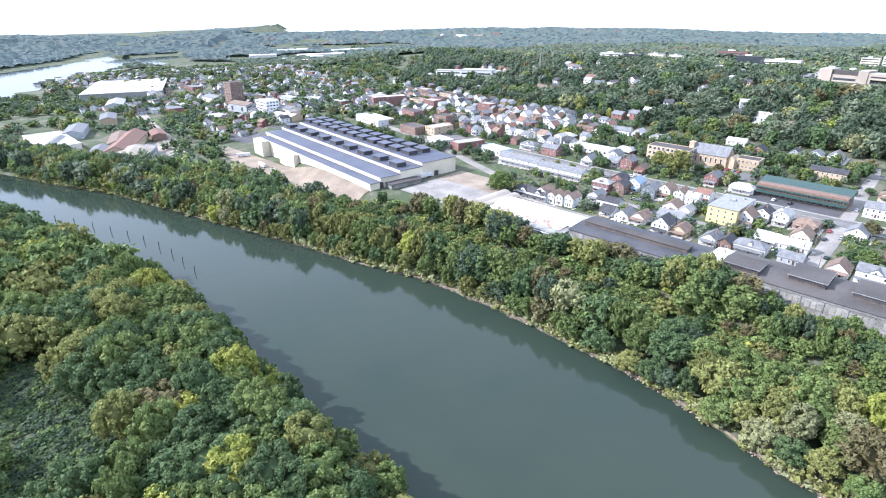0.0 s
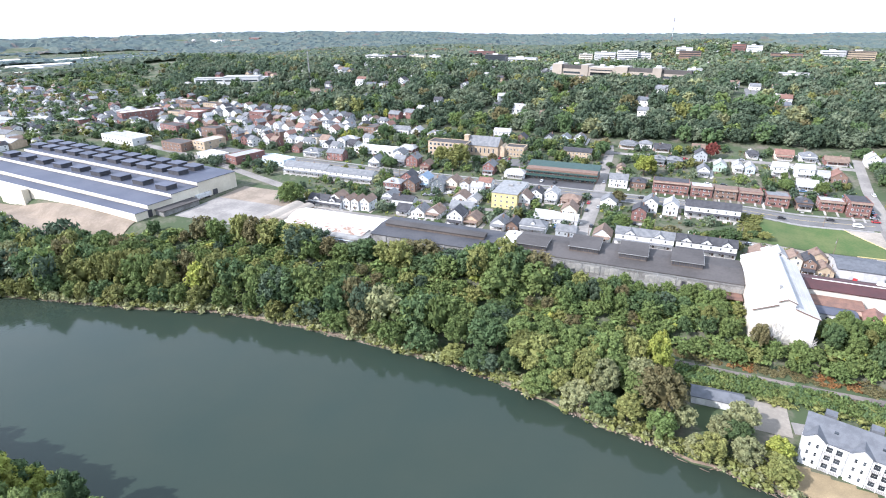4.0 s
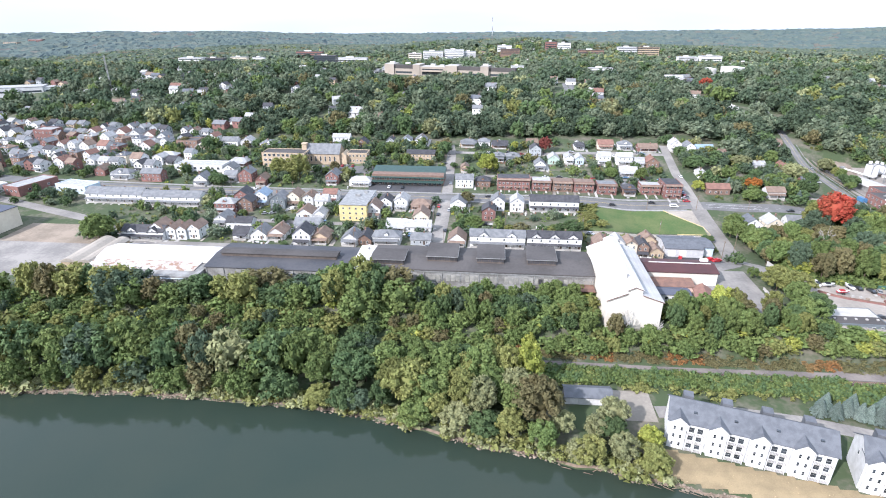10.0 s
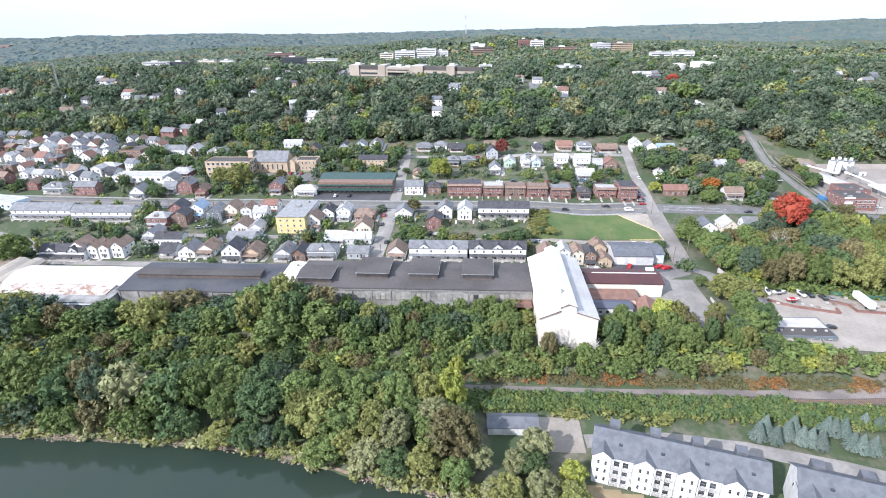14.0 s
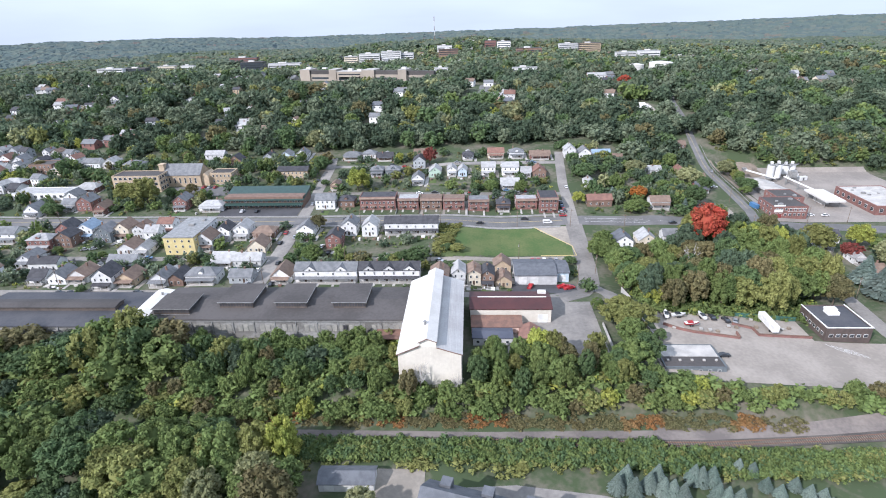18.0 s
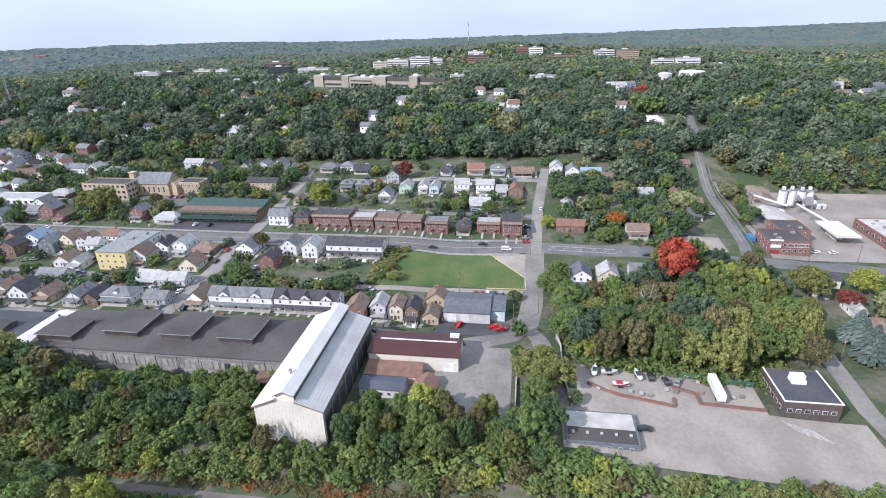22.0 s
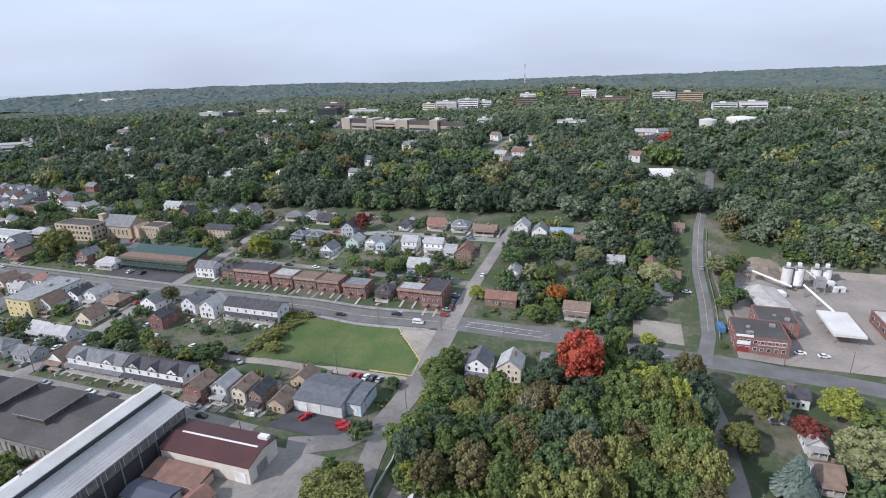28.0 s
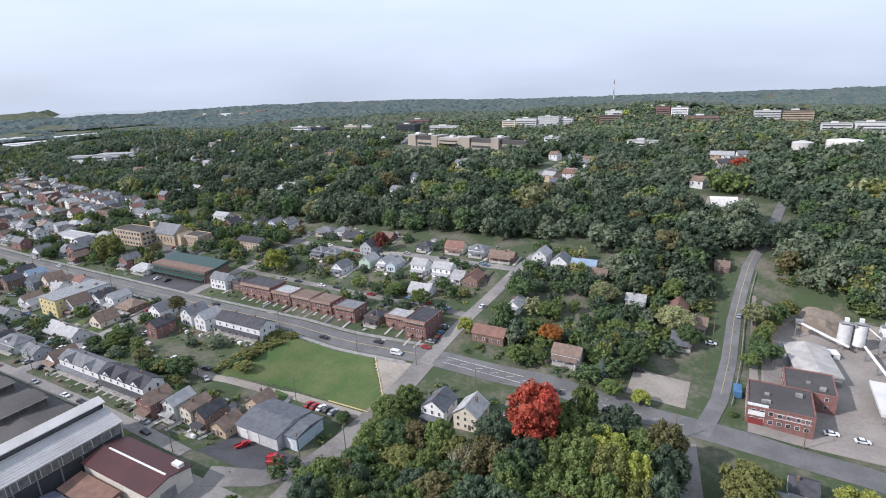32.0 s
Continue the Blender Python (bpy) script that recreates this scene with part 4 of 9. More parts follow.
def yard_buildings():
    e = thing("warehouse", "white-walled warehouse with a maroon metal roof", "warehouse", 0, 0, 0)
    part("wall", Build().extrude([(-51.5, -1), (-37.6, -1), (-37.6, 6.6), (-44.5, 8.0), (-51.5, 6.6)], 3, 35.3, "x"), WHITE_WALL, e)
    part("roof", Build().extrude([(-52, 6.6), (-44.5, 8.1), (-37.1, 6.6), (-37.1, 6.9), (-44.5, 8.4), (-52, 6.9)], 2.6, 35.8, "x"), MAROON, e)
    part("ridge_cap", Build().box(6, 44.2, 8.3, 34, 44.8, 8.5), WHITE_METAL, e, "pale ridge strip")
    part("roof_unit", Build().box(31, 48.5, 7, 34.4, 50.3, 8.6), WHITE_METAL, e)
    part("roller_door", Build().box(30, 37.5, 0.1, 34, 37.63, 4.2), GARAGE, e)
    part("side_door", Build().box(35.26, 41, 0.1, 35.4, 46, 4.4), METAL, e)
    f = thing("lean_to_shed", "low pink-walled shed with a rusty sheet roof", "shed", 0, 0, 0)
    part("wall", Build().box(3.4, 29.5, -1, 23, 36.4, 3.4), mat("pink_render", (0.62, 0.44, 0.38), (0.5, 0.36, 0.31)), f)
    part("roof", Build().extrude([(-36.6, 3.4), (-29, 3.4), (-29, 3.6), (-36.6, 4.6)], 3.2, 23.4, "x"), RUST, f)
    g = thing("office_hut", "white works office with a flat blue-black roof", "building", 0, 0, 0)
    part("wall", Build().box(4, 21.4, -1, 18.8, 28, 3.5), WALLS["w"], g)
    part("roof", Build().extrude([(-28.4, 3.5), (-21, 3.5), (-21, 3.7), (-24.7, 4.5), (-28.4, 3.7)], 3.6, 19.2, "x"), BLUE_TAR, g)
    windows(g, 4.5, 18.3, 21.38, 1.3, 5, 1.3, 1.2)
    h = thing("brick_hut", "small brick hut with a rust-red gable roof", "hut", 25.3, 25, 0, -8)
    part("wall", Build().extrude([(-3.6, -1), (3.6, -1), (3.6, 3), (0, 4.9), (-3.6, 3)], -5.2, 5.2), WALLS["t"], h)
    part("roof", Build().extrude([(-4, 2.8), (0, 4.92), (4, 2.8), (4, 3.05), (0, 5.2), (-4, 3.05)], -5.6, 5.6), ROOFS["r"], h)
    part("door", Build().box(-0.6, -5.3, 0, 0.6, -5.21, 2.1), DOOR, h)
    k = thing("garage_workshop", "grey metal workshop with white roller doors", "workshop", 0.8, 12.3, -3.9)
    part("wall", Build().extrude([(-83, -1), (-65.5, -1), (-65.5, 5.4), (-74, 7.2), (-83, 5.4)], 23.4, 43, "x"), WALLS["l"] if "l" in WALLS else METAL, k)
    part("roof", Build().extrude([(-83.5, 5.3), (-74, 7.25), (-65, 5.3), (-65, 5.6), (-74, 7.55), (-83.5, 5.6)], 23, 43.1, "x"), ROOFS["k"], k)
    for x in (25, 30.5):
        part("roller_door", Build().box(x, 65.35, 0.9, x + 3.8, 65.48, 4.4), TRIM, k)
    a = part("annex", Build().box(43.2, 68.5, -1, 49, 82, 5.2), WALLS["b"], k, "pale blue annex")
    part("annex_roof", Build().extrude([(-82.4, 5.2), (-68, 5.2), (-68, 5.5), (-75, 6.6), (-82.4, 5.5)], 43.15, 49.4, "x"), ROOFS["k"], a)
    part("annex_door", Build().box(44.4, 68.4, 0.9, 47.6, 68.48, 3.8), TRIM, a)
    w = thing("retaining_wall", "low curving white concrete retaining wall", "wall", 0, 0, 0)
    pts = [(70.5, 66), (71.8, 58), (71.6, 46), (72.4, 34), (73.5, 24)]
    for (x0, y0), (x1, y1) in zip(pts, pts[1:]):
        b = Build()
        b.extrude([(x0 - 0.2, -1.5), (x0 + 0.2, -1.5), (x0 + 0.2, 1.4), (x0 - 0.2, 1.4)], y1, y0)
        for i in list(range(0, 4)):
            b.v[i] = (b.v[i][0] + x1 - x0, b.v[i][1], b.v[i][2])
        part("wall_segment", b, CONCRETE, w)
    fence = thing("block_wall", "low pale block wall along the yard edge", "wall", 0, 0, 0)
    part("wall_segment", Build().box(55.4, 14, -1, 55.8, 36, 1.6), CONCRETE, fence)


WALLS["l"] = mat("light_grey_cladding", (0.50, 0.50, 0.50), (0.40, 0.40, 0.40))
yard_buildings()


def big_factory():
    e = thing("large_factory", "very long factory with stepped blue-black roofs and cream walls", "factory", -351, 4, 0, -6.4)
    cream = mat("cream_cladding", (0.62, 0.57, 0.46), (0.53, 0.48, 0.38), scale=0.08, fine=0.8)
    tiers = ((0, 9, 4.6, -206), (9, 26, 7.4, -212), (26, 46, 9.8, -212), (46, 78, 12.2, -212))
    for i, (y0, y1, h, x1) in enumerate(tiers):
        b = part("bay", Build().box(x1, y0, -12, -0.02 * i, y1, h), cream, e, "cream-walled factory bay")
        part("bay_roof", Build().box(x1 - 0.4, y0 - 0.4 if i else y0 - 0.3, h, 0.4, y1 - 0.02, h + 0.35), BLUE_TAR, b)
        part("fascia", Build().box(x1 - 0.4, y0 - 0.55, h - 1.3, 0.4, y0 - 0.42, h + 0.4), WHITE_METAL, b, "white fascia band")
    part("annex", Build().box(-150, -5, -12, -118, -0.6, 4), cream, e)
    part("annex", Build().box(-204, -8, -12, -182, -0.6, 5), cream, e)
    for k, (y, z, n, x0, x1) in enumerate(((33, 10.1, 9, -205, -14), (55, 12.5, 11, -206, -30), (68, 12.5, 11, -206, -30))):
        for i in range(n):
            x = x0 + (x1 - x0) * i / (n - 1)
            m = part("roof_monitor", Build().box(x - 5.5, y - 4, z, x + 5.5, y + 4, z + 3), DARK_METAL, e)
            part("monitor_roof", Build().box(x - 6, y - 4.5, z + 3, x + 6, y + 4.5, z + 3.3), BLUE_TAR, m)
    for y0, y1 in ((50, 54), (57, 61), (8, 11)):
        part("loading_door", Build().box(-0.1, y0, 0, 0.05, y1, 4.6), DARK_METAL, e)
    part("dock_canopy", Build().box(0.1, 12, 3.6, 9, 40, 4), TAR, e)
    part("dock_wall", Build().box(0.1, 13, -1, 8, 39, 3.6), OLD_CLAD, e)


big_factory()


BLUE_STEEL = mat("blue_painted_steel", (0.06, 0.16, 0.30), (0.05, 0.12, 0.22), rough=0.5)
CAR_RED = mat("red_painted_steel", (0.24, 0.045, 0.04), (0.18, 0.04, 0.036), rough=0.5)


DARK_BRICK = mat("dark_brown_brick", (0.115, 0.088, 0.078), (0.080, 0.064, 0.058), fine=14)


def plant():
    e = flat_block("plant_office", "two-storey red brick plant office with a white band", "office", 183, 160.5, 203, 179, 6.6, WALLS["r"], TAR, base=-2, nx=7, ny=4, win=(1.5, 1.5))
    part("sign_panel", Build().box(-9.4, -9.45, 3.5, -4.4, -9.3, 5.2), TRIM, e, "blank white sign panel")
    part("window_surround", Build().box(-1.6, -9.4, 3.9, 9.0, -9.28, 4.1).box(-1.6, -9.4, 5.6, 9.0, -9.28, 5.8), TRIM, e, "white window surround")
    part("roller_door", Build().box(-9.2, -9.4, -0.8, -4.6, -9.28, 2.2), CAR_RED, e, "red roller door")
    part("parapet_step", Build().box(-9.9, -9.4, 7.1, -3.6, -8.9, 7.9), TRIM, e, "raised white parapet")
    roof_units(e, 5, -7, -6, 7, 6, 6.75, 4)
    f = flat_block("plant_office", "two-storey brick plant building behind the office", "office", 195, 179.3, 211, 196, 6.4, WALLS["r"], TAR, base=-2.6, nx=3, ny=3)
    roof_units(f, 3, -5, -5, 5, 5, 6.5, 9)
    for i, (x, y, h) in enumerate(((219.5, 238.5, 12.2), (224.9, 239.6, 12.2), (236, 250, 8.6), (241.2, 251.2, 8.6))):
        s = thing("silo", "white steel cement silo on legs", "silo", x, y, -3.2, group="silos")
        part("tank", Build().tube((0, 0, 2.6), (0, 0, h), 2.55, n=20).tube((0, 0, 0.9), (0, 0, 2.6), 0.5, 2.55, n=20), TRIM, s)
        part("cap", Build().tube((0, 0, h), (0, 0, h + 0.7), 2.55, 0.5, n=20), METAL, s)
        part("catwalk", Build().box(-2.9, -2.9, h + 0.75, 2.9, -1.7, h + 0.85).box(-2.9, -2.9, h + 1.8, 2.9, -2.8, h + 1.9).box(-2.9, -2.9, h + 0.85, -2.8, -2.8, h + 1.8).box(2.8, -2.9, h + 0.85, 2.9, -2.8, h + 1.8), METAL, s, "grey steel catwalk with a rail")
        part("filter_box", Build().box(-0.8, -0.5, h + 0.6, 0.8, 1.1, h + 2.4), TRIM, s)
        part("ladder", Build().box(2.6, -0.3, 0, 2.72, 0.3, h), DARK_METAL, s)
        for a in range(4):
            part("leg", Build().tube((1.5 * math.cos(a * 1.571), 1.5 * math.sin(a * 1.571), 0), (1.5 * math.cos(a * 1.571), 1.5 * math.sin(a * 1.571), 3), 0.14, n=6), METAL, s)
    c = thing("conveyor", "sloping white conveyor from the aggregate heap", "conveyor", 0, 0, 0)
    part("belt_gallery", Build().tube((203, 243, 4.5), (221, 233, 0.5), 0.6, n=6), TRIM, c)
    part("head_frame", Build().box(202, 242, -3, 202.3, 242.3, 5).box(204, 244, -3, 204.3, 244.3, 5).box(201.7, 242, 4, 204.6, 244.6, 5.6), METAL, c)
    u = thing("shipping_container", "blue steel container beside the plant office", "container", 180.2, 177, near_z(180.2, 177), 4)
    part("box", Build().box(-1.3, -3.2, 0.05, 1.3, 3.2, 2.6), BLUE_STEEL, u)
    part("door", Build().box(-1.2, -3.26, 0.15, 1.2, -3.21, 2.5), BLUE_STEEL, u)
    shed = thing("crushing_shed", "long low shed with a dusty pale roof behind the offices", "shed", 206, 213, near_z(206, 213), 8)
    part("wall", Build().box(-7.5, -13, -1, 7.5, 13, 4.2), METAL, shed)
    part("roof", Build().extrude([(-8, 4.1), (8, 4.1), (8, 4.5), (0, 6.2), (-8, 4.5)], -13.5, 13.5), CONCRETE, shed)
    pipe = thing("pipe_run", "long white pipe on trestles beside the silos", "pipe", 0, 0, 0)
    part("pipe", Build().tube((226, 232, 2.2), (231, 203, 1.2), 0.55, n=8), TRIM, pipe)
    for q in (0.1, 0.5, 0.9):
        part("trestle", Build().box(226 + 5 * q - 0.5, 232 - 29 * q - 0.15, -3.2, 226 + 5 * q + 0.5, 232 - 29 * q + 0.15, 1.9 - q), METAL, pipe)
    k = thing("fuel_canopy", "flat white canopy on posts over a forecourt", "canopy", 229, 189, -3.2)
    part("canopy_roof", Build().box(-6, -12, 4.6, 6, 12, 5.7), WHITE_METAL, k)
    part("kiosk", Build().box(-2, -3, 0, 2, 7, 3).box(-2.3, -3.3, 3, 2.3, 7.3, 3.2), TRIM, k)
    m = thing("mixing_plant", "grey steel mixing tower with pipes beside the silos", "plant", 234, 236, -3.2)
    part("tower", Build().box(-2.2, -2.2, 4, 2.2, 2.2, 8.5), METAL, m)
    part("hopper", Build().tube((0, 0, 4), (0, 0, 2.2), 2.0, 0.6, n=10), METAL, m)
    for x in (-2, 2):
        for y in (-2, 2):
            part("leg", Build().box(x - 0.15, y - 0.15, 0, x + 0.15, y + 0.15, 4), METAL, m)
    part("pipe", Build().tube((-2, 0, 8), (-7, 3, 11.5), 0.25, n=7), TRIM, m)
    for x, y, w, d, h in ((240, 246, 4, 2.5, 3.2), (244, 240, 3, 2.5, 2.8), (214, 228, 3, 5, 2.5)):
        u = thing("site_container", "white site container on the dusty yard", "container", x, y, -3.2, 12, "site containers")
        part("box", Build().box(-w, -d / 2, 0.2, w, d / 2, h), TRIM, u)
        part("door", Build().box(-0.5, -d / 2 - 0.06, 0.3, 0.5, -d / 2, 2.2), DARK_METAL, u)
    for x in (-4.5, 4.5):
        for y in (-9, 0, 9):
            part("post", Build().box(x - 0.15, y - 0.15, 0, x + 0.15, y + 0.15, 4.6), METAL, k)
    r = flat_block("brick_warehouse", "long low red brick warehouse with a pale roof", "warehouse", 246, 166, 275, 206, 5.6, WALLS["r"], CONCRETE, base=-3.2, storeys=1, nx=6, ny=7, win=(2.4, 2.2))
    roof_units(r, 6, -10, -16, 10, 16, 5.7, 3)
    b = flat_block("brick_office", "low dark brick office with a black flat roof", "office", 140.8, 34, 158, 52, 5.6, DARK_BRICK, BLACK_TAR, base=-5.8, storeys=1, nx=6, ny=6, win=(1.6, 1.4))
    part("roof_unit", Build().box(-2.5, 1, 5.7, 2, 4.5, 7).box(-1, 4.6, 5.7, 3.4, 7, 6.6), TRIM, b)
    g = flat_block("workshop", "low workshop with a worn grey flat roof", "workshop", 71, 8, 92, 22, 3.6, WALLS["k"], TAR, base=-3.2, storeys=1, nx=6, ny=4, parapet=0.25)
    part("pale_roof_strip", Build().box(-10, -0.6, 3.76, 10, 6.5, 3.85), CONCRETE, g)
    part("coping", Build().box(-8.8, -9.2, 6.1, 8.8, -8.7, 6.3).box(8.3, -8.7, 6.1, 8.8, 9.2, 6.3).box(-8.8, -8.7, 6.1, -8.3, 9.2, 6.3), TRIM, b, "white parapet coping")
    for k in range(5):
        x = -8.5 + k * 4.2
        part("roof_vent", Build().box(x - 0.4, -3.4, 3.75, x + 0.4, -2.7, 4.3), CONCRETE, g)
    for pts in ([(79.5, 37), (85, 34), (90, 32.4), (106.8, 30.6)], [(106.8, 30.6), (107.2, 34.6)], [(108.2, 41), (115.4, 38.8), (115.8, 34), (136.9, 35.2)]):
        w = thing("brick_retaining_wall", "low red-brown brick retaining wall round the storage yard", "wall", 0, 0, 0, group="retaining walls")
        for (x0, y0), (x1, y1) in zip(pts, pts[1:]):
            n = math.hypot(x1 - x0, y1 - y0)  # length of this stretch
            nx, ny = -(y1 - y0) / n * 0.25, (x1 - x0) / n * 0.25
            for name, z0, z1, k, m in (("wall_segment", -1.0, 0.9, 1.0, WALLS["r"]), ("coping", 0.9, 1.02, 1.3, RUST)):
                seg = Build().box(0, 0, 0, 1, 1, 1)
                za, zb = near_z(x0, y0) + 0.1, near_z(x1, y1) + 0.1
                foot = [(x0 + nx * k, y0 + ny * k, za), (x0 - nx * k, y0 - ny * k, za), (x1 - nx * k, y1 - ny * k, zb), (x1 + nx * k, y1 + ny * k, zb)]
                seg.v = [(p, q, h + z0) for p, q, h in foot] + [(p, q, h + z1) for p, q, h in foot]
                part(name, seg, m, w)


plant()


# ---- houses ----
house_rnd = random.Random(11)
_door = {}


def shared(key, make):
    if key not in _door:
        _door[key] = make()
    return _door[key]


def house(x, y, w, d, kind, st, wall, roof, rz=0, porch=None, garage=False, z=None, plain=False):
    """A dwelling that faces -y: f gable to the street, s ridge along the street, h hipped, b flat."""
    storey = {1: "single-storey", 1.5: "one-and-a-half-storey", 2: "two-storey", 3: "three-storey"}[st]
    shape = {"f": "front-gabled", "s": "side-gabled", "h": "hipped", "b": "flat"}[kind]
    zz = min(near_z(x, y - d / 2), near_z(x, y)) + 0.25 if z is None else z
    e = thing("house", f"{storey} {WALL_WORDS[wall]} house with a {shape} {ROOF_WORDS[roof]} roof", "house", x, y, zz, rz + house_rnd.uniform(-1.5, 1.5), "town houses")
    FOOT.append((x - w / 2, y - d / 2 - 2.5, x + w / 2, y + d / 2))
    h = 0.4 + (2.75 * st if st != 1.5 else 3.6)
    a, c = w / 2, d / 2
    wm, rm = WALLS[wall], ROOFS[roof]
    o, t = 0.4, 0.2
    if kind == "f":
        rise = a * house_rnd.uniform(0.62, 0.82)
        part("wall", Build().extrude([(-a, -1.5), (a, -1.5), (a, h), (0, h + rise), (-a, h)], -c, c), wm, e)
        k = rise / a
        part("roof", Build().extrude([(-a - o, h - o * k), (0, h + rise + 0.01), (a + o, h - o * k), (a + o, h - o * k + t), (0, h + rise + t + 0.06), (-a - o, h - o * k + t)], -c - o, c + o), rm, e)
        if st > 1 and rise > 2:
            window(e, 0, -c - 0.01, h + 0.35, 0, 0.9, 1.2)
    elif kind == "s":
        rise = c * house_rnd.uniform(0.55, 0.75)
        part("wall", Build().extrude([(-c, -1.5), (c, -1.5), (c, h), (0, h + rise), (-c, h)], -a, a, "x"), wm, e)
        k = rise / c
        part("roof", Build().extrude([(-c - o, h - o * k), (0, h + rise + 0.01), (c + o, h - o * k), (c + o, h - o * k + t), (0, h + rise + t + 0.06), (-c - o, h - o * k + t)], -a - o, a + o, "x"), rm, e)
    elif kind == "h":
        rise = min(a, c) * 0.6
        part("wall", Build().box(-a, -c, -1.5, a, c, h), wm, e)
        r = max(0.4, a - c + 0.3)
        b = Build()
        q = [(-a - o, -c - o, h - 0.05), (a + o, -c - o, h - 0.05), (a + o, c + o, h - 0.05), (-a - o, c + o, h - 0.05)]
        u = [(p[0], p[1], p[2] + t) for p in q]
        l, m = (-r, 0, h + rise), (r, 0, h + rise)
        for f in ([u[0], u[1], m, l], [u[1], u[2], m], [u[2], u[3], l, m], [u[3], u[0], l], q[::-1]):
            b.poly(f)
        for i in range(4):
            b.poly([q[i], q[(i + 1) % 4], u[(i + 1) % 4], u[i]])
        part("roof", b, rm, e)
        if st > 1:
            dm = part("dormer", Build().extrude([(-1, h), (1, h), (1, h + 1.5), (0, h + 2.2), (-1, h + 1.5)], -c + 0.5, -0.4), wm, e)
            part("dormer_roof", Build().extrude([(-1.2, h + 1.42), (0, h + 2.22), (1.2, h + 1.42), (1.2, h + 1.57), (0, h + 2.38), (-1.2, h + 1.57)], -c + 0.3, -0.3), rm, dm)
    else:
        part("wall", Build().box(-a, -c, -1.5, a, c, h), wm, e)
        part("parapet", Build().box(-a - 0.12, -c - 0.12, h, a + 0.12, -c + 0.3, h + 0.55).box(-a - 0.12, -c + 0.3, h, -a + 0.25, c, h + 0.4).box(a - 0.25, -c + 0.3, h, a + 0.12, c, h + 0.4), wm, e)
        part("roof", Build().box(-a + 0.26, -c + 0.31, h + 0.003, a - 0.26, c, h + 0.16), rm, e)
    n = 2 if w < 8.6 else 3 if w < 12 else 4
    for s in range(2 if st >= 2 else 1):
        up = 1.0 + s * 2.7
        windows(e, -a + 0.4, a - 0.4, -c - 0.01, up, 2 if plain else n, 1.0, 1.4)
        for east in (True,) if plain else (True, False):
            side_windows(e, (a + 0.01) if east else (-a - 0.01), -c + 0.5, c - 0.5, up, 1 if plain else 2, 0.9, 1.3, east)
    if st >= 3:
        windows(e, -a + 0.4, a - 0.4, -c - 0.01, 6.4, n, 1.0, 1.4)
        side_windows(e, a + 0.01, -c + 0.5, c - 0.5, 6.4, 3, 0.9, 1.3)
    if house_rnd.random() < 0.6 and kind != "b":
        px, py = house_rnd.uniform(-a * 0.5, a * 0.5), house_rnd.uniform(-c * 0.3, c * 0.5)
        part("chimney", Build().box(px - 0.35, py - 0.35, h, px + 0.35, py + 0.35, h + rise + 0.9).box(px - 0.42, py - 0.42, h + rise + 0.9, px + 0.42, py + 0.42, h + rise + 1.05), WALLS["n"], e)
    if garage:
        part("garage_door", shared("gd", lambda: Build().box(-1.3, -0.08, 0, 1.3, 0.02, 2.2).mesh("garage_door", GARAGE)), None, e, at=pose(-a * 0.5, -c - 0.01, 0.1))
    if porch is None:
        porch = w > 5.5 and house_rnd.random() < 0.7
    if porch:
        p = part("porch", Build().box(-a * 0.85, -c - 2.3, -1.2, a * 0.85, -c - 0.02, 0.35), CONCRETE, e)
        part("porch_roof", Build().extrude([(c + 0.02, 2.75), (c + 2.6, 2.35), (c + 2.6, 2.5), (c + 0.02, 3.1)], -a * 0.92, a * 0.92, "x"), rm, p)
        me = shared("post", lambda: Build().box(-0.08, -0.08, 0.35, 0.08, 0.08, 2.42).mesh("post", TRIM))
        for s in (-0.8, 0, 0.8):
            part("post", me, None, p, at=pose(a * s, -c - 2.15, 0))
    part("door", shared("door", lambda: Build().box(-0.5, -0.07, 0, 0.5, 0.02, 2.1).mesh("door", DOOR)), None, e, at=pose(a * 0.35 if n % 2 else 0, -c - 0.015, 0.3))
    return e


# houses along the lane behind the works
house(-205.0, 75.7, 8.5, 8.0, 's', 1, 'w', 'd')
house(-194.5, 75.9, 8.9, 10.5, 'f', 1, 'w', 'g')
house(-185.3, 77.9, 9.5, 10.5, 'f', 1, 'w', 'n')
house(-169.0, 71.5, 9.5, 10.5, 'f', 2, 'w', 'd')
house(-159.8, 74.5, 9.5, 10.5, 'f', 1, 't', 'n')
house(-143.1, 73.9, 9.3, 10.5, 'f', 1, 'w', 'g')
house(-135.3, 74.0, 7.6, 10.5, 'f', 1, 'n', 'd')
house(-123.9, 75.6, 15.0, 9.0, 'h', 1.5, 'w', 'g')
house(-105.2, 75.3, 10.8, 8.0, 's', 1, 'g', 'g')
house(-85.9, 77.1, 9.5, 10.5, 'f', 1, 'w', 'n')
house(-121.5, 93.9, 11.2, 8.0, 's', 1, 'c', 'l')
house(-108.9, 93.1, 14.4, 8.0, 's', 1, 'w', 'l')
house(-212.0, 89.0, 15.0, 8.0, 's', 1.5, 'w', 'd')
house(-172.8, 91.8, 15.0, 8.0, 's', 1, 'w', 'g')
house(-179.7, 108.5, 9.5, 10.5, 'f', 1, 'w', 'n')
house(-170.3, 107.2, 7.6, 10.5, 'f', 1, 'w', 'l')
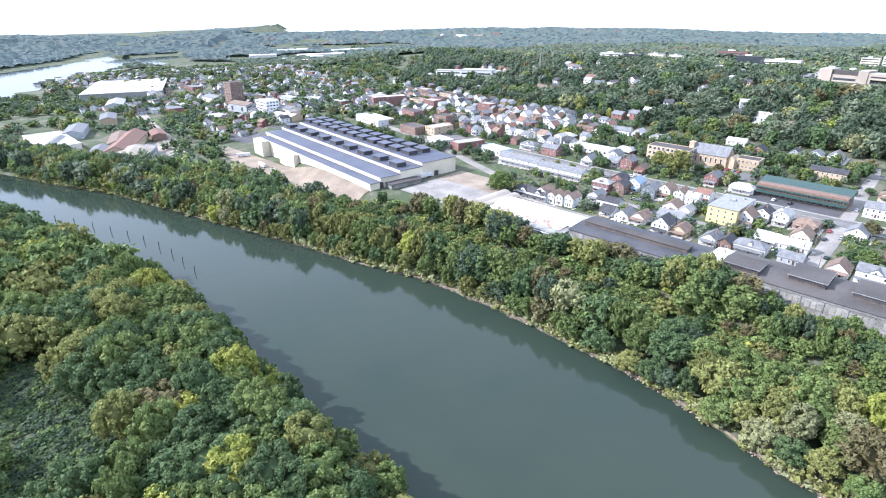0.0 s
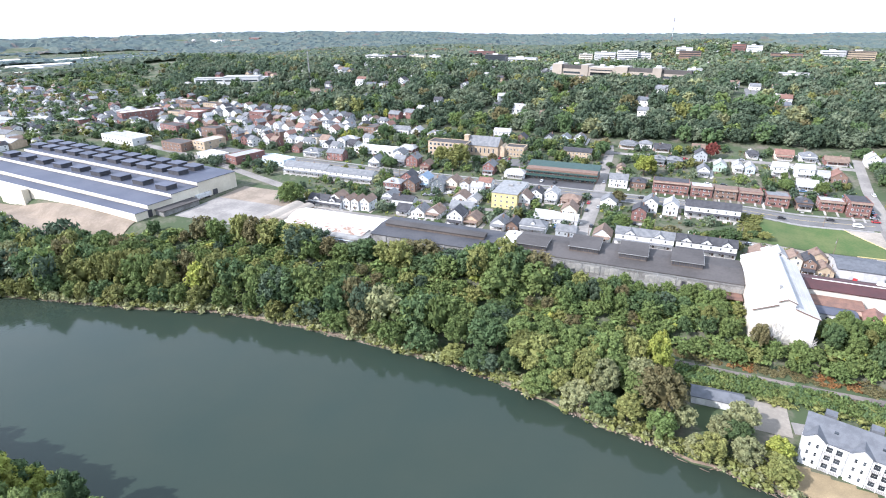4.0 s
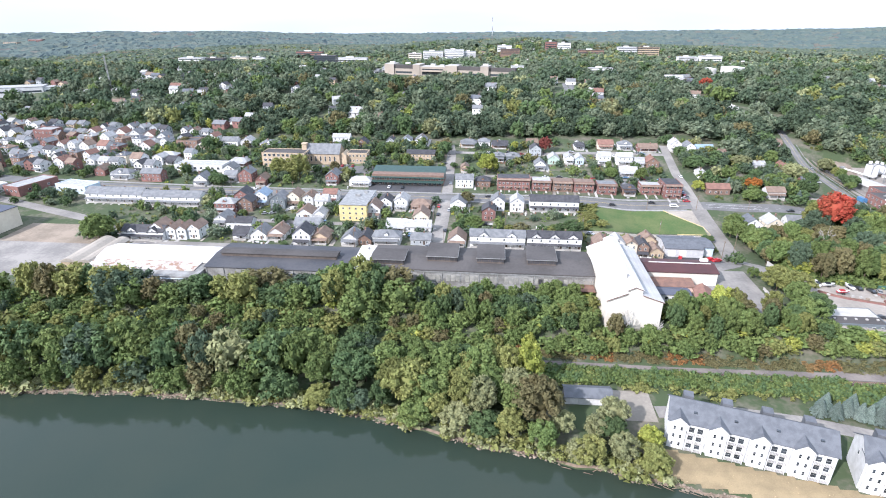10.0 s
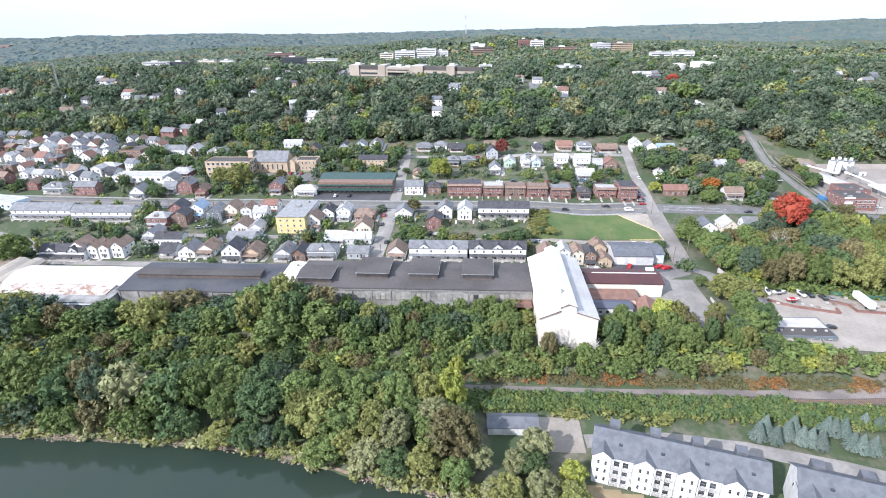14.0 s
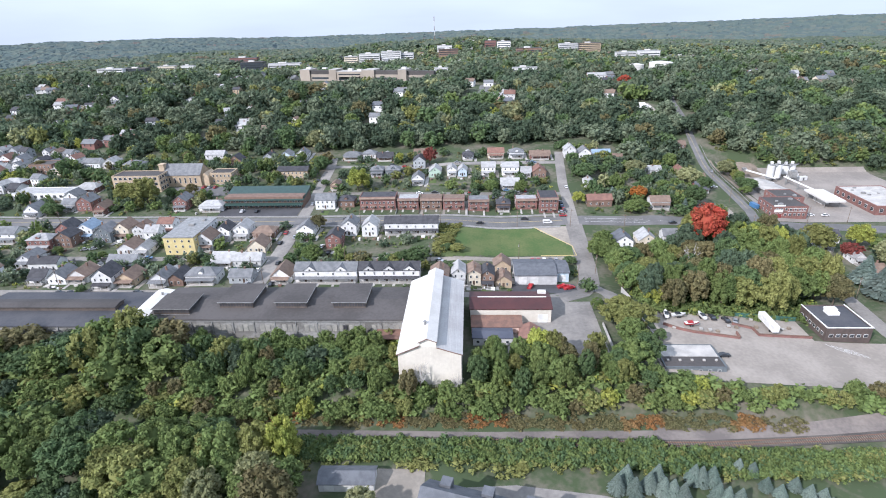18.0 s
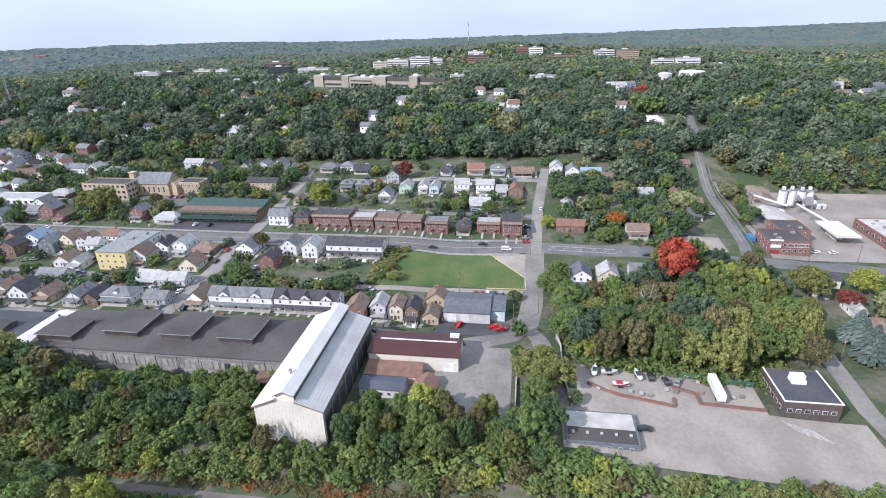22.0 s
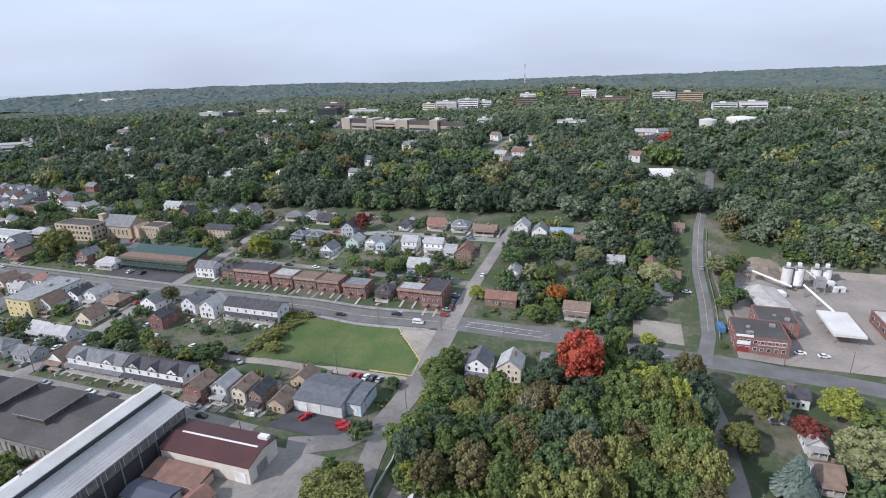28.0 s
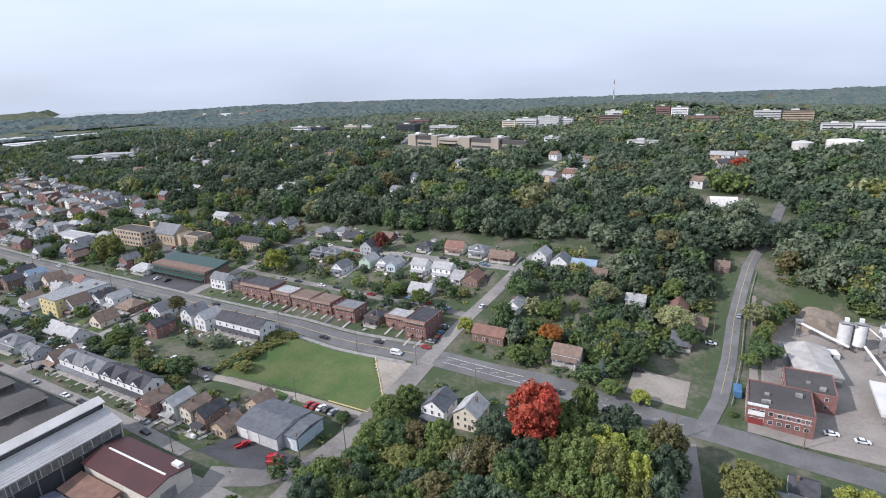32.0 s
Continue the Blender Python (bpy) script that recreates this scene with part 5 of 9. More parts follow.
# south side of the main road
house(-138.9, 112.9, 9.5, 10.5, 'f', 2, 'w', 'n')
house(-133.5, 124.0, 8.2, 10.5, 'f', 2, 'w', 'd')
house(-123.8, 126.4, 8.3, 10.5, 'f', 2, 'w', 'l')
house(-111.8, 126.6, 12.0, 9.0, 'h', 1, 'n', 'n')
house(-109.4, 109.6, 9.5, 10.5, 'f', 1, 'c', 'n')
house(-88.5, 128.8, 9.5, 10.5, 'f', 1.5, 'w', 'g')
house(-192.8, 127.7, 8.5, 10.5, 'f', 2, 'c', 'n')
house(-183.3, 127.7, 6.5, 10.5, 'f', 2, 'w', 'n')
house(-173.1, 121.8, 7.8, 8.0, 's', 2, 'w', 'l')
house(-170.9, 133.3, 8.9, 8.0, 's', 2, 'w', 'r')
house(-214.5, 127.7, 9.4, 10.5, 'f', 2, 'w', 'b')
house(-201.1, 123.0, 9.5, 10.5, 'f', 2, 'k', 'g')
house(-226.7, 127.7, 9.5, 10.5, 'f', 2, 'r', 'd')
house(-69.4, 114.4, 8.0, 10.5, 'f', 2, 'r', 'd')
house(-64.0, 129.7, 8.5, 10.5, 'f', 2, 'w', 'g')
house(-52.3, 128.8, 8.3, 10.5, 'f', 2, 'w', 'l')
# north side of the main road
house(-86.7, 166.9, 12.1, 8.0, 's', 2, 'w', 'g')
house(-74.2, 170.3, 10.2, 9.0, 'h', 1.5, 'n', 'd')
house(-158.9, 166.1, 15.0, 9.0, 'h', 1, 'w', 'l')
house(-179.4, 168.8, 8.6, 10.5, 'f', 2, 'r', 'g')
house(-228.1, 162.6, 7.3, 10.5, 'f', 1.5, 'r', 'n')
house(-241.9, 168.6, 9.5, 10.5, 'f', 2, 'r', 'g')
house(-253.2, 168.7, 9.1, 8.0, 's', 1.5, 'w', 'g')
house(-270.2, 159.4, 9.5, 10.5, 'f', 1.5, 'w', 'g')
house(-262.4, 201.7, 15.0, 9.0, 'h', 1, 'r', 'l')
# behind the school and the church
house(-196.8, 261.1, 14.8, 8.0, 's', 2, 'w', 'l')
house(-177.4, 253.7, 9.5, 10.5, 'f', 1.5, 'n', 'd')
house(-254.9, 246.2, 15.0, 9.0, 'h', 1.5, 'w', 'g')
house(-291.4, 251.5, 13.7, 8.0, 's', 1.5, 'w', 'g')
house(-276.8, 252.5, 9.5, 10.5, 'f', 1.5, 'w', 'l')
house(-154.2, 261.4, 7.5, 10.5, 'f', 1.5, 'g', 'd')
house(-141.3, 264.4, 8.4, 10.5, 'f', 1.5, 'b', 'g')
house(-129.0, 265.8, 9.5, 10.5, 'f', 1.5, 'w', 'g')
house(-88.4, 201.0, 5.7, 8.0, 'f', 1, 't', 'n')
house(-88.4, 262.4, 13.7, 9.0, 'h', 1, 't', 'g')
house(-75.4, 265.4, 10.1, 9.0, 'h', 1, 'w', 'g')
house(-62.3, 259.7, 12.6, 8.0, 's', 1, 'n', 'd')
house(-63.5, 226.7, 9.3, 9.0, 'h', 1.5, 'k', 'g')
house(-52.1, 226.5, 10.3, 9.0, 'h', 1.5, 'k', 'g')
house(-32.7, 209.7, 8.1, 10.5, 'f', 1.5, 'w', 'g')
house(-34.2, 240.8, 8.7, 10.5, 'f', 2, 'g', 'd')
house(-21.5, 222.3, 8.3, 10.5, 'f', 1.5, 'e', 'l')
house(-9.8, 223.5, 6.6, 10.5, 'f', 1.5, 'w', 'l')
house(-35.5, 264.0, 9.4, 8.0, 's', 1, 'r', 'n')
# terrace under the wooded hill
house(-2.2, 221.9, 6.3, 10.5, 'f', 1.5, 'b', 'l')
house(1.6, 252, 8.1, 9.0, 'h', 1, 'w', 'd')
house(22.4, 253.6, 12.1, 8.0, 's', 1.5, 'c', 'r')
house(38, 253.8, 10.6, 9.0, 'h', 1.5, 'w', 'g')
house(55, 250.5, 15.0, 8.0, 's', 1, 'r', 'n')
house(16.0, 221.8, 9.5, 8.0, 's', 2, 'w', 'l')
house(31.1, 221.6, 11.5, 8.0, 's', 2, 'w', 'l')
house(42.0, 219.9, 7.3, 8.0, 's', 1, 'w', 'l')
house(50.9, 218.9, 9.0, 10.5, 'f', 1.5, 'n', 'r')
house(29.6, 199.4, 12.4, 8.0, 's', 1, 'w', 'l')
house(23.3, 166.1, 8.4, 9.0, 'h', 1.5, 'n', 'd')
house(77.6, 254, 8.5, 10.5, 'f', 2, 'w', 'l')
house(88.6, 255, 9.2, 10.5, 'f', 1.5, 'w', 'g')
house(101.3, 257, 13.6, 8.0, 's', 1, 'w', 'b')
house(82.2, 170.7, 15.0, 8.0, 's', 1.5, 'n', 'r')
house(82.4, 202.1, 6.6, 10.5, 'f', 1, 'w', 'l')
house(118, 168.3, 11.5, 8.0, 's', 1.5, 'w', 'n')
house(133.8, 231.6, 9.1, 8.0, 's', 1.5, 'w', 'l')
house(84, 119.5, 9.5, 10.5, 'f', 2, 'w', 'k')
house(96.6, 120.8, 9.3, 10.5, 'f', 2, 'c', 'l')
house(113.4, 128, 11.5, 8.0, 's', 1, 'w', 'g')
house(111.6, 250, 8.2, 8.0, 's', 1, 'n', 'n')
house(153.0, 233.4, 8.6, 10.5, 'f', 1.5, 'n', 'r')
house(158.4, 207.0, 8.1, 8.0, 's', 1, 'r', 'k')
house(169.0, 282.6, 7.0, 8.0, 's', 1, 'n', 'n')
# west of the yellow block
house(-251.3, 73.6, 8.3, 10.5, 'f', 2, 'w', 'n')
house(-242.9, 73.0, 5.2, 10.5, 'f', 2, 'w', 'n')
house(-236.8, 73.2, 5.2, 10.5, 'f', 2, 'w', 'n')
house(-230.5, 74.4, 6.7, 10.5, 'f', 2, 'w', 'n')
house(-224.9, 94.8, 8.0, 10.5, 'f', 1.5, 'w', 'g')
house(-231.2, 112.9, 12.8, 9.0, 'h', 2, 'r', 'l')
house(-219.9, 117.2, 9.3, 10.5, 'f', 2, 'n', 'd')
house(-334.6, 167.3, 15.0, 9.0, 'h', 1.5, 'w', 'g')
house(-309.0, 163.0, 15.0, 8.0, 's', 2, 'r', 'g')
house(-354.5, 173.6, 7.7, 10.5, 'f', 1.5, 'r', 'n')
house(-261.0, 183.2, 9.5, 10.5, 'f', 1.5, 'w', 'g')
house(-326.0, 212.8, 15.0, 9.0, 'h', 1, 'r', 'l')
house(-352.0, 227.3, 9.5, 10.5, 'f', 2, 'w', 'r')
house(-430.9, 273.4, 9.5, 10.5, 'f', 1.5, 'w', 'r')
house(-416.5, 273.5, 9.5, 10.5, 'f', 1.5, 'w', 'g')
house(-400.2, 269.5, 9.5, 10.5, 'f', 1.5, 'w', 'r')
house(-386.2, 267.6, 9.5, 10.5, 'f', 1.5, 'w', 'g')
house(-370.4, 263.8, 9.5, 10.5, 'f', 1.5, 'w', 'r')
house(-356.0, 260.0, 9.5, 10.5, 'f', 1.5, 'w', 'g')
# beside the grey workshop
house(-11, 71.5, 8.4, 10, 'f', 2, 'r', 'n')
house(-2.4, 75, 6.4, 9.5, 'f', 2, 'w', 'l')
house(4.6, 76.5, 6.4, 9.5, 'f', 2, 'c', 'n')
house(11, 77.5, 6.4, 9.5, 'f', 2, 'n', 'd')
house(18.4, 78.5, 7.8, 9, 'f', 1, 't', 'n', porch=False)
house(18.8, 94.5, 8.4, 8.5, 'f', 1, 't', 'n', porch=False)
# below the main road by the lower road
house(198, 130, 7, 8, 's', 1.5, 'w', 'd')
house(190, 122, 6.5, 8, 's', 1, 'w', 'l')
house(197.5, 107, 6, 8, 'f', 1, 'w', 'l')
house(197, 92, 7, 9, 's', 1, 'g', 'n')
house(157.5, 206.5, 8, 8, 's', 1, 'r', 'k')
house(163, 224, 7, 8, 's', 1, 'n', 'n')
# among the trees on the hill
house(44, 484, 11, 9, 's', 2, 'r', 'n', porch=False, plain=True)
house(44, 426, 11, 9, 's', 2, 'w', 'r', porch=False, plain=True)
house(25, 508, 11, 9, 's', 1.5, 'w', 'g', porch=False, plain=True)
house(91, 580, 11, 9, 's', 1.5, 'w', 'l', porch=False, plain=True)
house(160, 534, 10, 9, 's', 2, 'w', 'l', porch=False, plain=True)
house(154, 467, 10, 9, 's', 1.5, 'g', 'g', porch=False, plain=True)
house(323, 533, 14, 9, 's', 1.5, 'c', 'n', porch=False, plain=True)
house(337, 520, 12, 9, 'h', 1.5, 'w', 'n', porch=False, plain=True)
house(373, 517, 12, 9, 's', 2, 'w', 'l', porch=False, plain=True)
house(360, 474, 12, 9, 's', 1.5, 'c', 'g', porch=False, plain=True)
house(402, 503, 15, 10, 's', 2, 'w', 'g', porch=False, plain=True)
house(370, 454, 15, 9, 's', 1.5, 't', 'n', porch=False, plain=True)
house(395, 453, 15, 9, 's', 1.5, 'c', 'n', porch=False, plain=True)
house(461, 587, 12, 9, 's', 2, 'w', 'l', porch=False, plain=True)
house(-204, 348, 12, 9, 's', 1.5, 'w', 'l', porch=False, plain=True)
house(-323, 299, 13, 9, 'h', 1.5, 'r', 'n', porch=False, plain=True)
house(-316, 313, 13, 9, 'h', 1, 'w', 'g', porch=False, plain=True)
house(-298, 316, 14, 9, 's', 1.5, 'r', 'r', porch=False, plain=True)
house(-230, 383, 13, 9, 's', 1, 'n', 'g', porch=False, plain=True)
house(-174, 323, 13, 9, 's', 1, 'g', 'l', porch=False, plain=True)
house(-439, 435, 13, 9, 's', 2, 'r', 'r', porch=False, plain=True)
house(-396, 406, 14, 9, 's', 1.5, 'w', 'l', porch=False, plain=True)
house(-224, 303, 13, 9, 'h', 1, 'n', 'g', porch=False, plain=True)
house(-71, 460, 11, 9, 's', 1.5, 'w', 'g', porch=False, plain=True)
house(-88, 398, 12, 9, 'h', 1, 'r', 'n', porch=False, plain=True)



def gabled_row(x0, x1, y, d, h, gables, wall, roof, label, porch=True, units=0):
    """A long side-gabled row with cross gables and a porch along its front."""
    w, cx = (x1 - x0) / 2, (x0 + x1) / 2
    e = thing("row_house", label, "row house", cx, y + d / 2, near_z(cx, y) + 0.2)
    FOOT.append((x0, y - 4.5, x1, y + d))
    c, rise = d / 2, d * 0.27
    wm, rm = WALLS[wall], ROOFS[roof]
    part("wall", Build().extrude([(-c, -1.5), (c, -1.5), (c, h), (0, h + rise), (-c, h)], -w, w, "x"), wm, e)
    k = rise / c
    part("roof", Build().extrude([(-c - 0.4, h - 0.4 * k), (0, h + rise), (c + 0.4, h - 0.4 * k), (c + 0.4, h - 0.4 * k + 0.2), (0, h + rise + 0.25), (-c - 0.4, h - 0.4 * k + 0.2)], -w - 0.4, w + 0.4, "x"), rm, e)
    for i in range(gables):
        gx = -w + 2 * w * (i + 0.5) / gables
        g = part("cross_gable", Build().extrude([(gx - 2.6, h - 0.6), (gx + 2.6, h - 0.6), (gx + 2.6, h + 0.4), (gx, h + 2.4), (gx - 2.6, h + 0.4)], -c - 0.25, 0), wm, e)
        part("gable_roof", Build().extrude([(gx - 3.0, h + 0.1), (gx, h + 2.42), (gx + 3.0, h + 0.1), (gx + 3.0, h + 0.3), (gx, h + 2.66), (gx - 3.0, h + 0.3)], -c - 0.55, 0.2), rm, g)
        window(g, gx, -c - 0.27, h - 0.3, 0, 1.0, 1.2)
    n = units or gables * 2
    windows(e, -w + 0.5, w - 0.5, -c - 0.01, 3.6, n, 0.95, 1.3)
    windows(e, -w + 0.5, w - 0.5, -c - 0.01, 0.9, n, 0.95, 1.4)
    side_windows(e, w + 0.01, -c + 1, c - 1, 3.6, 2)
    side_windows(e, w + 0.01, -c + 1, c - 1, 0.9, 2)
    for i in range(n):
        if i % 3 == 1:
            part("chimney", Build().box(-w + 2 * w * (i + 1) / (n + 1) - 0.3, 0.8, h, -w + 2 * w * (i + 1) / (n + 1) + 0.3, 1.4, h + rise + 0.7), WALLS["n"], e)
        part("door", shared("door", None), None, e, at=pose(-w + 2 * w * (i + 0.5) / n + 1.2, -c - 0.015, 0.2))
    if porch:
        p = part("porch", Build().box(-w * 0.97, -c - 2.2, -1.2, w * 0.97, -c - 0.02, 0.25), CONCRETE, e)
        part("porch_roof", Build().extrude([(c + 0.02, 2.75), (c + 2.3, 2.4), (c + 2.3, 2.55), (c + 0.02, 2.95)], -w, w, "x"), rm, p)
        for i in range(n + 1):
            part("post", shared("post", None), None, p, at=pose(-w * 0.95 + 1.9 * w * i / n, -c - 2.05, 0))
            if i < n:
                part("steps", Build().box(-w + 2 * w * (i + 0.5) / n - 0.6, -c - 4.2, -1.2, -w + 2 * w * (i + 0.5) / n + 0.6, -c - 2.22, -0.1), CONCRETE, p)
    return e


gabled_row(-79, -49.8, 72.3, 9, 5.9, 2, "w", "g", "white double house with a green-grey roof and two cross gables")
gabled_row(-48.8, -20.5, 72.6, 9, 5.9, 3, "w", "d", "white row house with a dark roof and cross gables")
gabled_row(-44.4, -14.7, 126.6, 9.5, 6.2, 0, "w", "d", "long white row house with a dark roof and front porches", units=6)
gabled_row(-270, -246, 66, 9, 4.6, 2, "w", "d", "long white house with a dark roof beside the lane")


def brick_pair(x0, x1, y, d, h, wall, roof, label, units=2):
    """A flat-roofed brick pair with garages below and stepped paths in front."""
    w, cx = (x1 - x0) / 2, (x0 + x1) / 2
    e = thing("brick_duplex", label, "row house", cx, y + d / 2, near_z(cx, y) + 0.2, group="brick terrace")
    c = d / 2
    FOOT.append((x0, y - 7, x1, y + d))
    part("wall", Build().box(-w, -c, -1.5, w, c, h), WALLS[wall], e)
    part("parapet", Build().box(-w - 0.15, -c - 0.15, h, w + 0.15, -c + 0.3, h + 0.7).box(-w - 0.1, -c + 0.3, h, -w + 0.25, c, h + 0.5).box(w - 0.25, -c + 0.3, h, w + 0.1, c, h + 0.5), WALLS[wall], e)
    part("roof", Build().box(-w + 0.26, -c + 0.31, h, w - 0.26, c, h + 0.18), ROOFS[roof], e)
    part("pent_roof", Build().extrude([(c + 0.16, h - 0.2), (c + 1.1, h - 0.6), (c + 1.1, h - 0.45), (c + 0.16, h + 0.5)], -w - 0.1, w + 0.1, "x"), ROOFS["n"], e)
    for s in range(2 if h < 8 else 3):
        windows(e, -w + 0.4, w - 0.4, -c - 0.01, 1.2 + s * 2.7, units * 2, 1.2, 1.4)
        side_windows(e, w + 0.01, -c + 0.6, c - 0.6, 1.2 + s * 2.7, 3)
        side_windows(e, -w - 0.01, -c + 0.6, c - 0.6, 1.2 + s * 2.7, 3, east=False)
    for i in range(units):
        gx = -w + 2 * w * (i + 0.5) / units
        part("awning", Build().extrude([(c + 0.02, 2.6), (c + 1.5, 2.2), (c + 1.5, 2.3), (c + 0.02, 2.8)], gx - 1.3, gx + 1.3, "x"), ROOFS["n"], e)
        part("door", shared("door", None), None, e, at=pose(gx + 0.9, -c - 0.015, 0.1))
        part("path", Build().extrude([(c + 0.02, -1.2), (c + 6, -1.6), (c + 6, -0.75), (c + 0.02, 0.1)], gx - 0.55, gx + 0.55, "x"), CONCRETE, e)
    return e


brick_pair(-64.5, -42.5, 161, 12, 7.6, "r", "d", "long two-storey red brick apartment terrace with a flat roof", 4)
brick_pair(-41.2, -28.4, 161, 10, 6.4, "r", "l", "two-storey red brick duplex with a pale flat roof")
brick_pair(-27.3, -14.2, 160.8, 10, 6.4, "n", "n", "two-storey brown brick duplex with a flat roof")
brick_pair(-13.4, -0.4, 160.4, 10, 6.4, "r", "n", "two-storey red brick duplex with a brown cornice")
brick_pair(1.9, 14.6, 160, 10, 6.4, "r", "g", "two-storey red brick duplex with a grey flat roof")
brick_pair(30.8, 43.8, 163, 9, 6.0, "r", "l", "two-storey red brick house with white window surrounds")
brick_pair(44.8, 55.8, 158.2, 16, 8.8, "r", "d", "three-storey red brick block with a black flat roof")



# ---- larger buildings of the town ----
def town_blocks():
    e = thing("apartment_block", "three-storey yellow apartment block with a pale flat roof", "apartments", -149.5, 117.5, 1.6)
    part("front_wall", Build().box(-8.2, -14.6, -1.5, 8.2, -6, 9.8), WALLS["y"], e)
    part("rear_wall", Build().box(-8.2, -5.98, -1.5, 8.2, 14.6, 9.6), WALLS["w"], e)
    part("roof", Build().box(-8.4, -14.9, 9.82, 8.4, 14.9, 10.15), METAL, e)
    part("roof_unit", Build().box(-2, 2, 10.15, 1, 4, 11.2), METAL, e)
    part("roof_unit", Build().box(2, 9, 10.15, 4, 11, 11), METAL, e)
    for s in range(3):
        windows(e, -7.6, 7.6, -14.61, 1.2 + s * 3, 4, 1.1, 1.3)
        side_windows(e, 8.21, -14, 14, 1.2 + s * 3, 7, 1.1, 1.2)
        side_windows(e, -8.21, -14, 14, 1.2 + s * 3, 7, 1.1, 1.2, east=False)
    m = thing("shopping_arcade", "two-storey brick arcade with green sloping roof and awnings", "shops", -126.2, 174, 5.2)
    part("wall", Build().box(-25, -8, -1.5, 25, 9, 7.4), WALLS["n"], m)
    part("roof", Build().extrude([(-9.4, 7.4), (9.6, 5.4), (9.6, 5.7), (-9.4, 9.3)], -25.6, 25.6, "x"), ROOFS["e"], m)
    part("awning", Build().extrude([(8.02, 3.3), (11, 2.6), (11, 2.8), (8.02, 3.6)], -25, 25, "x"), ROOFS["e"], m)
    windows(m, -24, 24, -8.01, 0.6, 14, 2.4, 2.0)
    windows(m, -24, 24, -8.01, 3.9, 14, 1.6, 1.3)
    part("sign_band", Build().box(-8, -8.15, 2.9, 2, -8.02, 3.4), WALLS["b"], m)
    for i in range(12):
        part("post", Build().box(-24 + i * 4.36, -10.8, -0.8, -23.8 + i * 4.36, -10.6, 2.7), ROOFS["e"], m)
    s = flat_block("school", "three-storey tan brick school with rows of windows", "school", -242, 196.5, -209, 211, 11, WALLS["t"], TAR, base=7, storeys=3, nx=9, ny=4, win=(2.2, 2.0))
    c = thing("church", "large tan brick church with a grey gable roof", "church", -198, 214, 7.5)
    part("nave", Build().extrude([(-7.5, -2), (7.5, -2), (7.5, 8.5), (0, 14.5), (-7.5, 8.5)], -13, 13, "x"), WALLS["t"], c)
    part("roof", Build().extrude([(-8, 8.2), (0, 14.55), (8, 8.2), (8, 8.5), (0, 14.9), (-8, 8.5)], -13.3, 13.3, "x"), ROOFS["g"], c)
    part("tower", Build().box(-16.6, -5, -2, -13.05, -1, 15).box(-16.9, -5.3, 15, -12.8, -0.7, 15.6), WALLS["t"], c)
    windows(c, -11, 11, -7.51, 2.5, 6, 1.2, 4)
    part("transept", Build().extrude([(13.1, -2), (18, -2), (18, 7), (15.5, 9.5), (13.1, 7)], -6, 6), WALLS["t"], c)
    flat_block("parish_hall", "two-storey tan brick parish hall", "hall", -180, 211, -164.6, 223, 7.5, WALLS["t"], TAR, base=8, nx=5, ny=3)
    t = thing("brick_hall", "long tan brick building with a dark gable roof", "hall", -124, 225, 8.6)
    part("wall", Build().extrude([(-5, -2), (5, -2), (5, 5.6), (0, 7.6), (-5, 5.6)], -11, 11, "x"), WALLS["t"], t)
    part("roof", Build().extrude([(-5.5, 5.4), (0, 7.65), (5.5, 5.4), (5.5, 5.65), (0, 7.95), (-5.5, 5.65)], -11.4, 11.4, "x"), ROOFS["d"], t)
    windows(t, -10, 10, -5.01, 3.4, 7, 1.1, 1.3)
    windows(t, -10, 10, -5.01, 0.7, 7, 1.1, 1.3)
    flat_block("low_shop", "low white flat-roofed commercial building", "shop", -305, 183, -268, 197, 4.2, WALLS["w"], ROOFS["l"], storeys=1, nx=8, ny=3, win=(2.2, 1.8))
    gabled_row(-330, -292, 120, 11, 5.4, 0, "w", "g", "long white row house with a grey roof and porches", units=7)
    gabled_row(-290, -252, 118, 10, 5.4, 0, "w", "g", "long white row house with a grey roof and porches", units=7)


town_blocks()


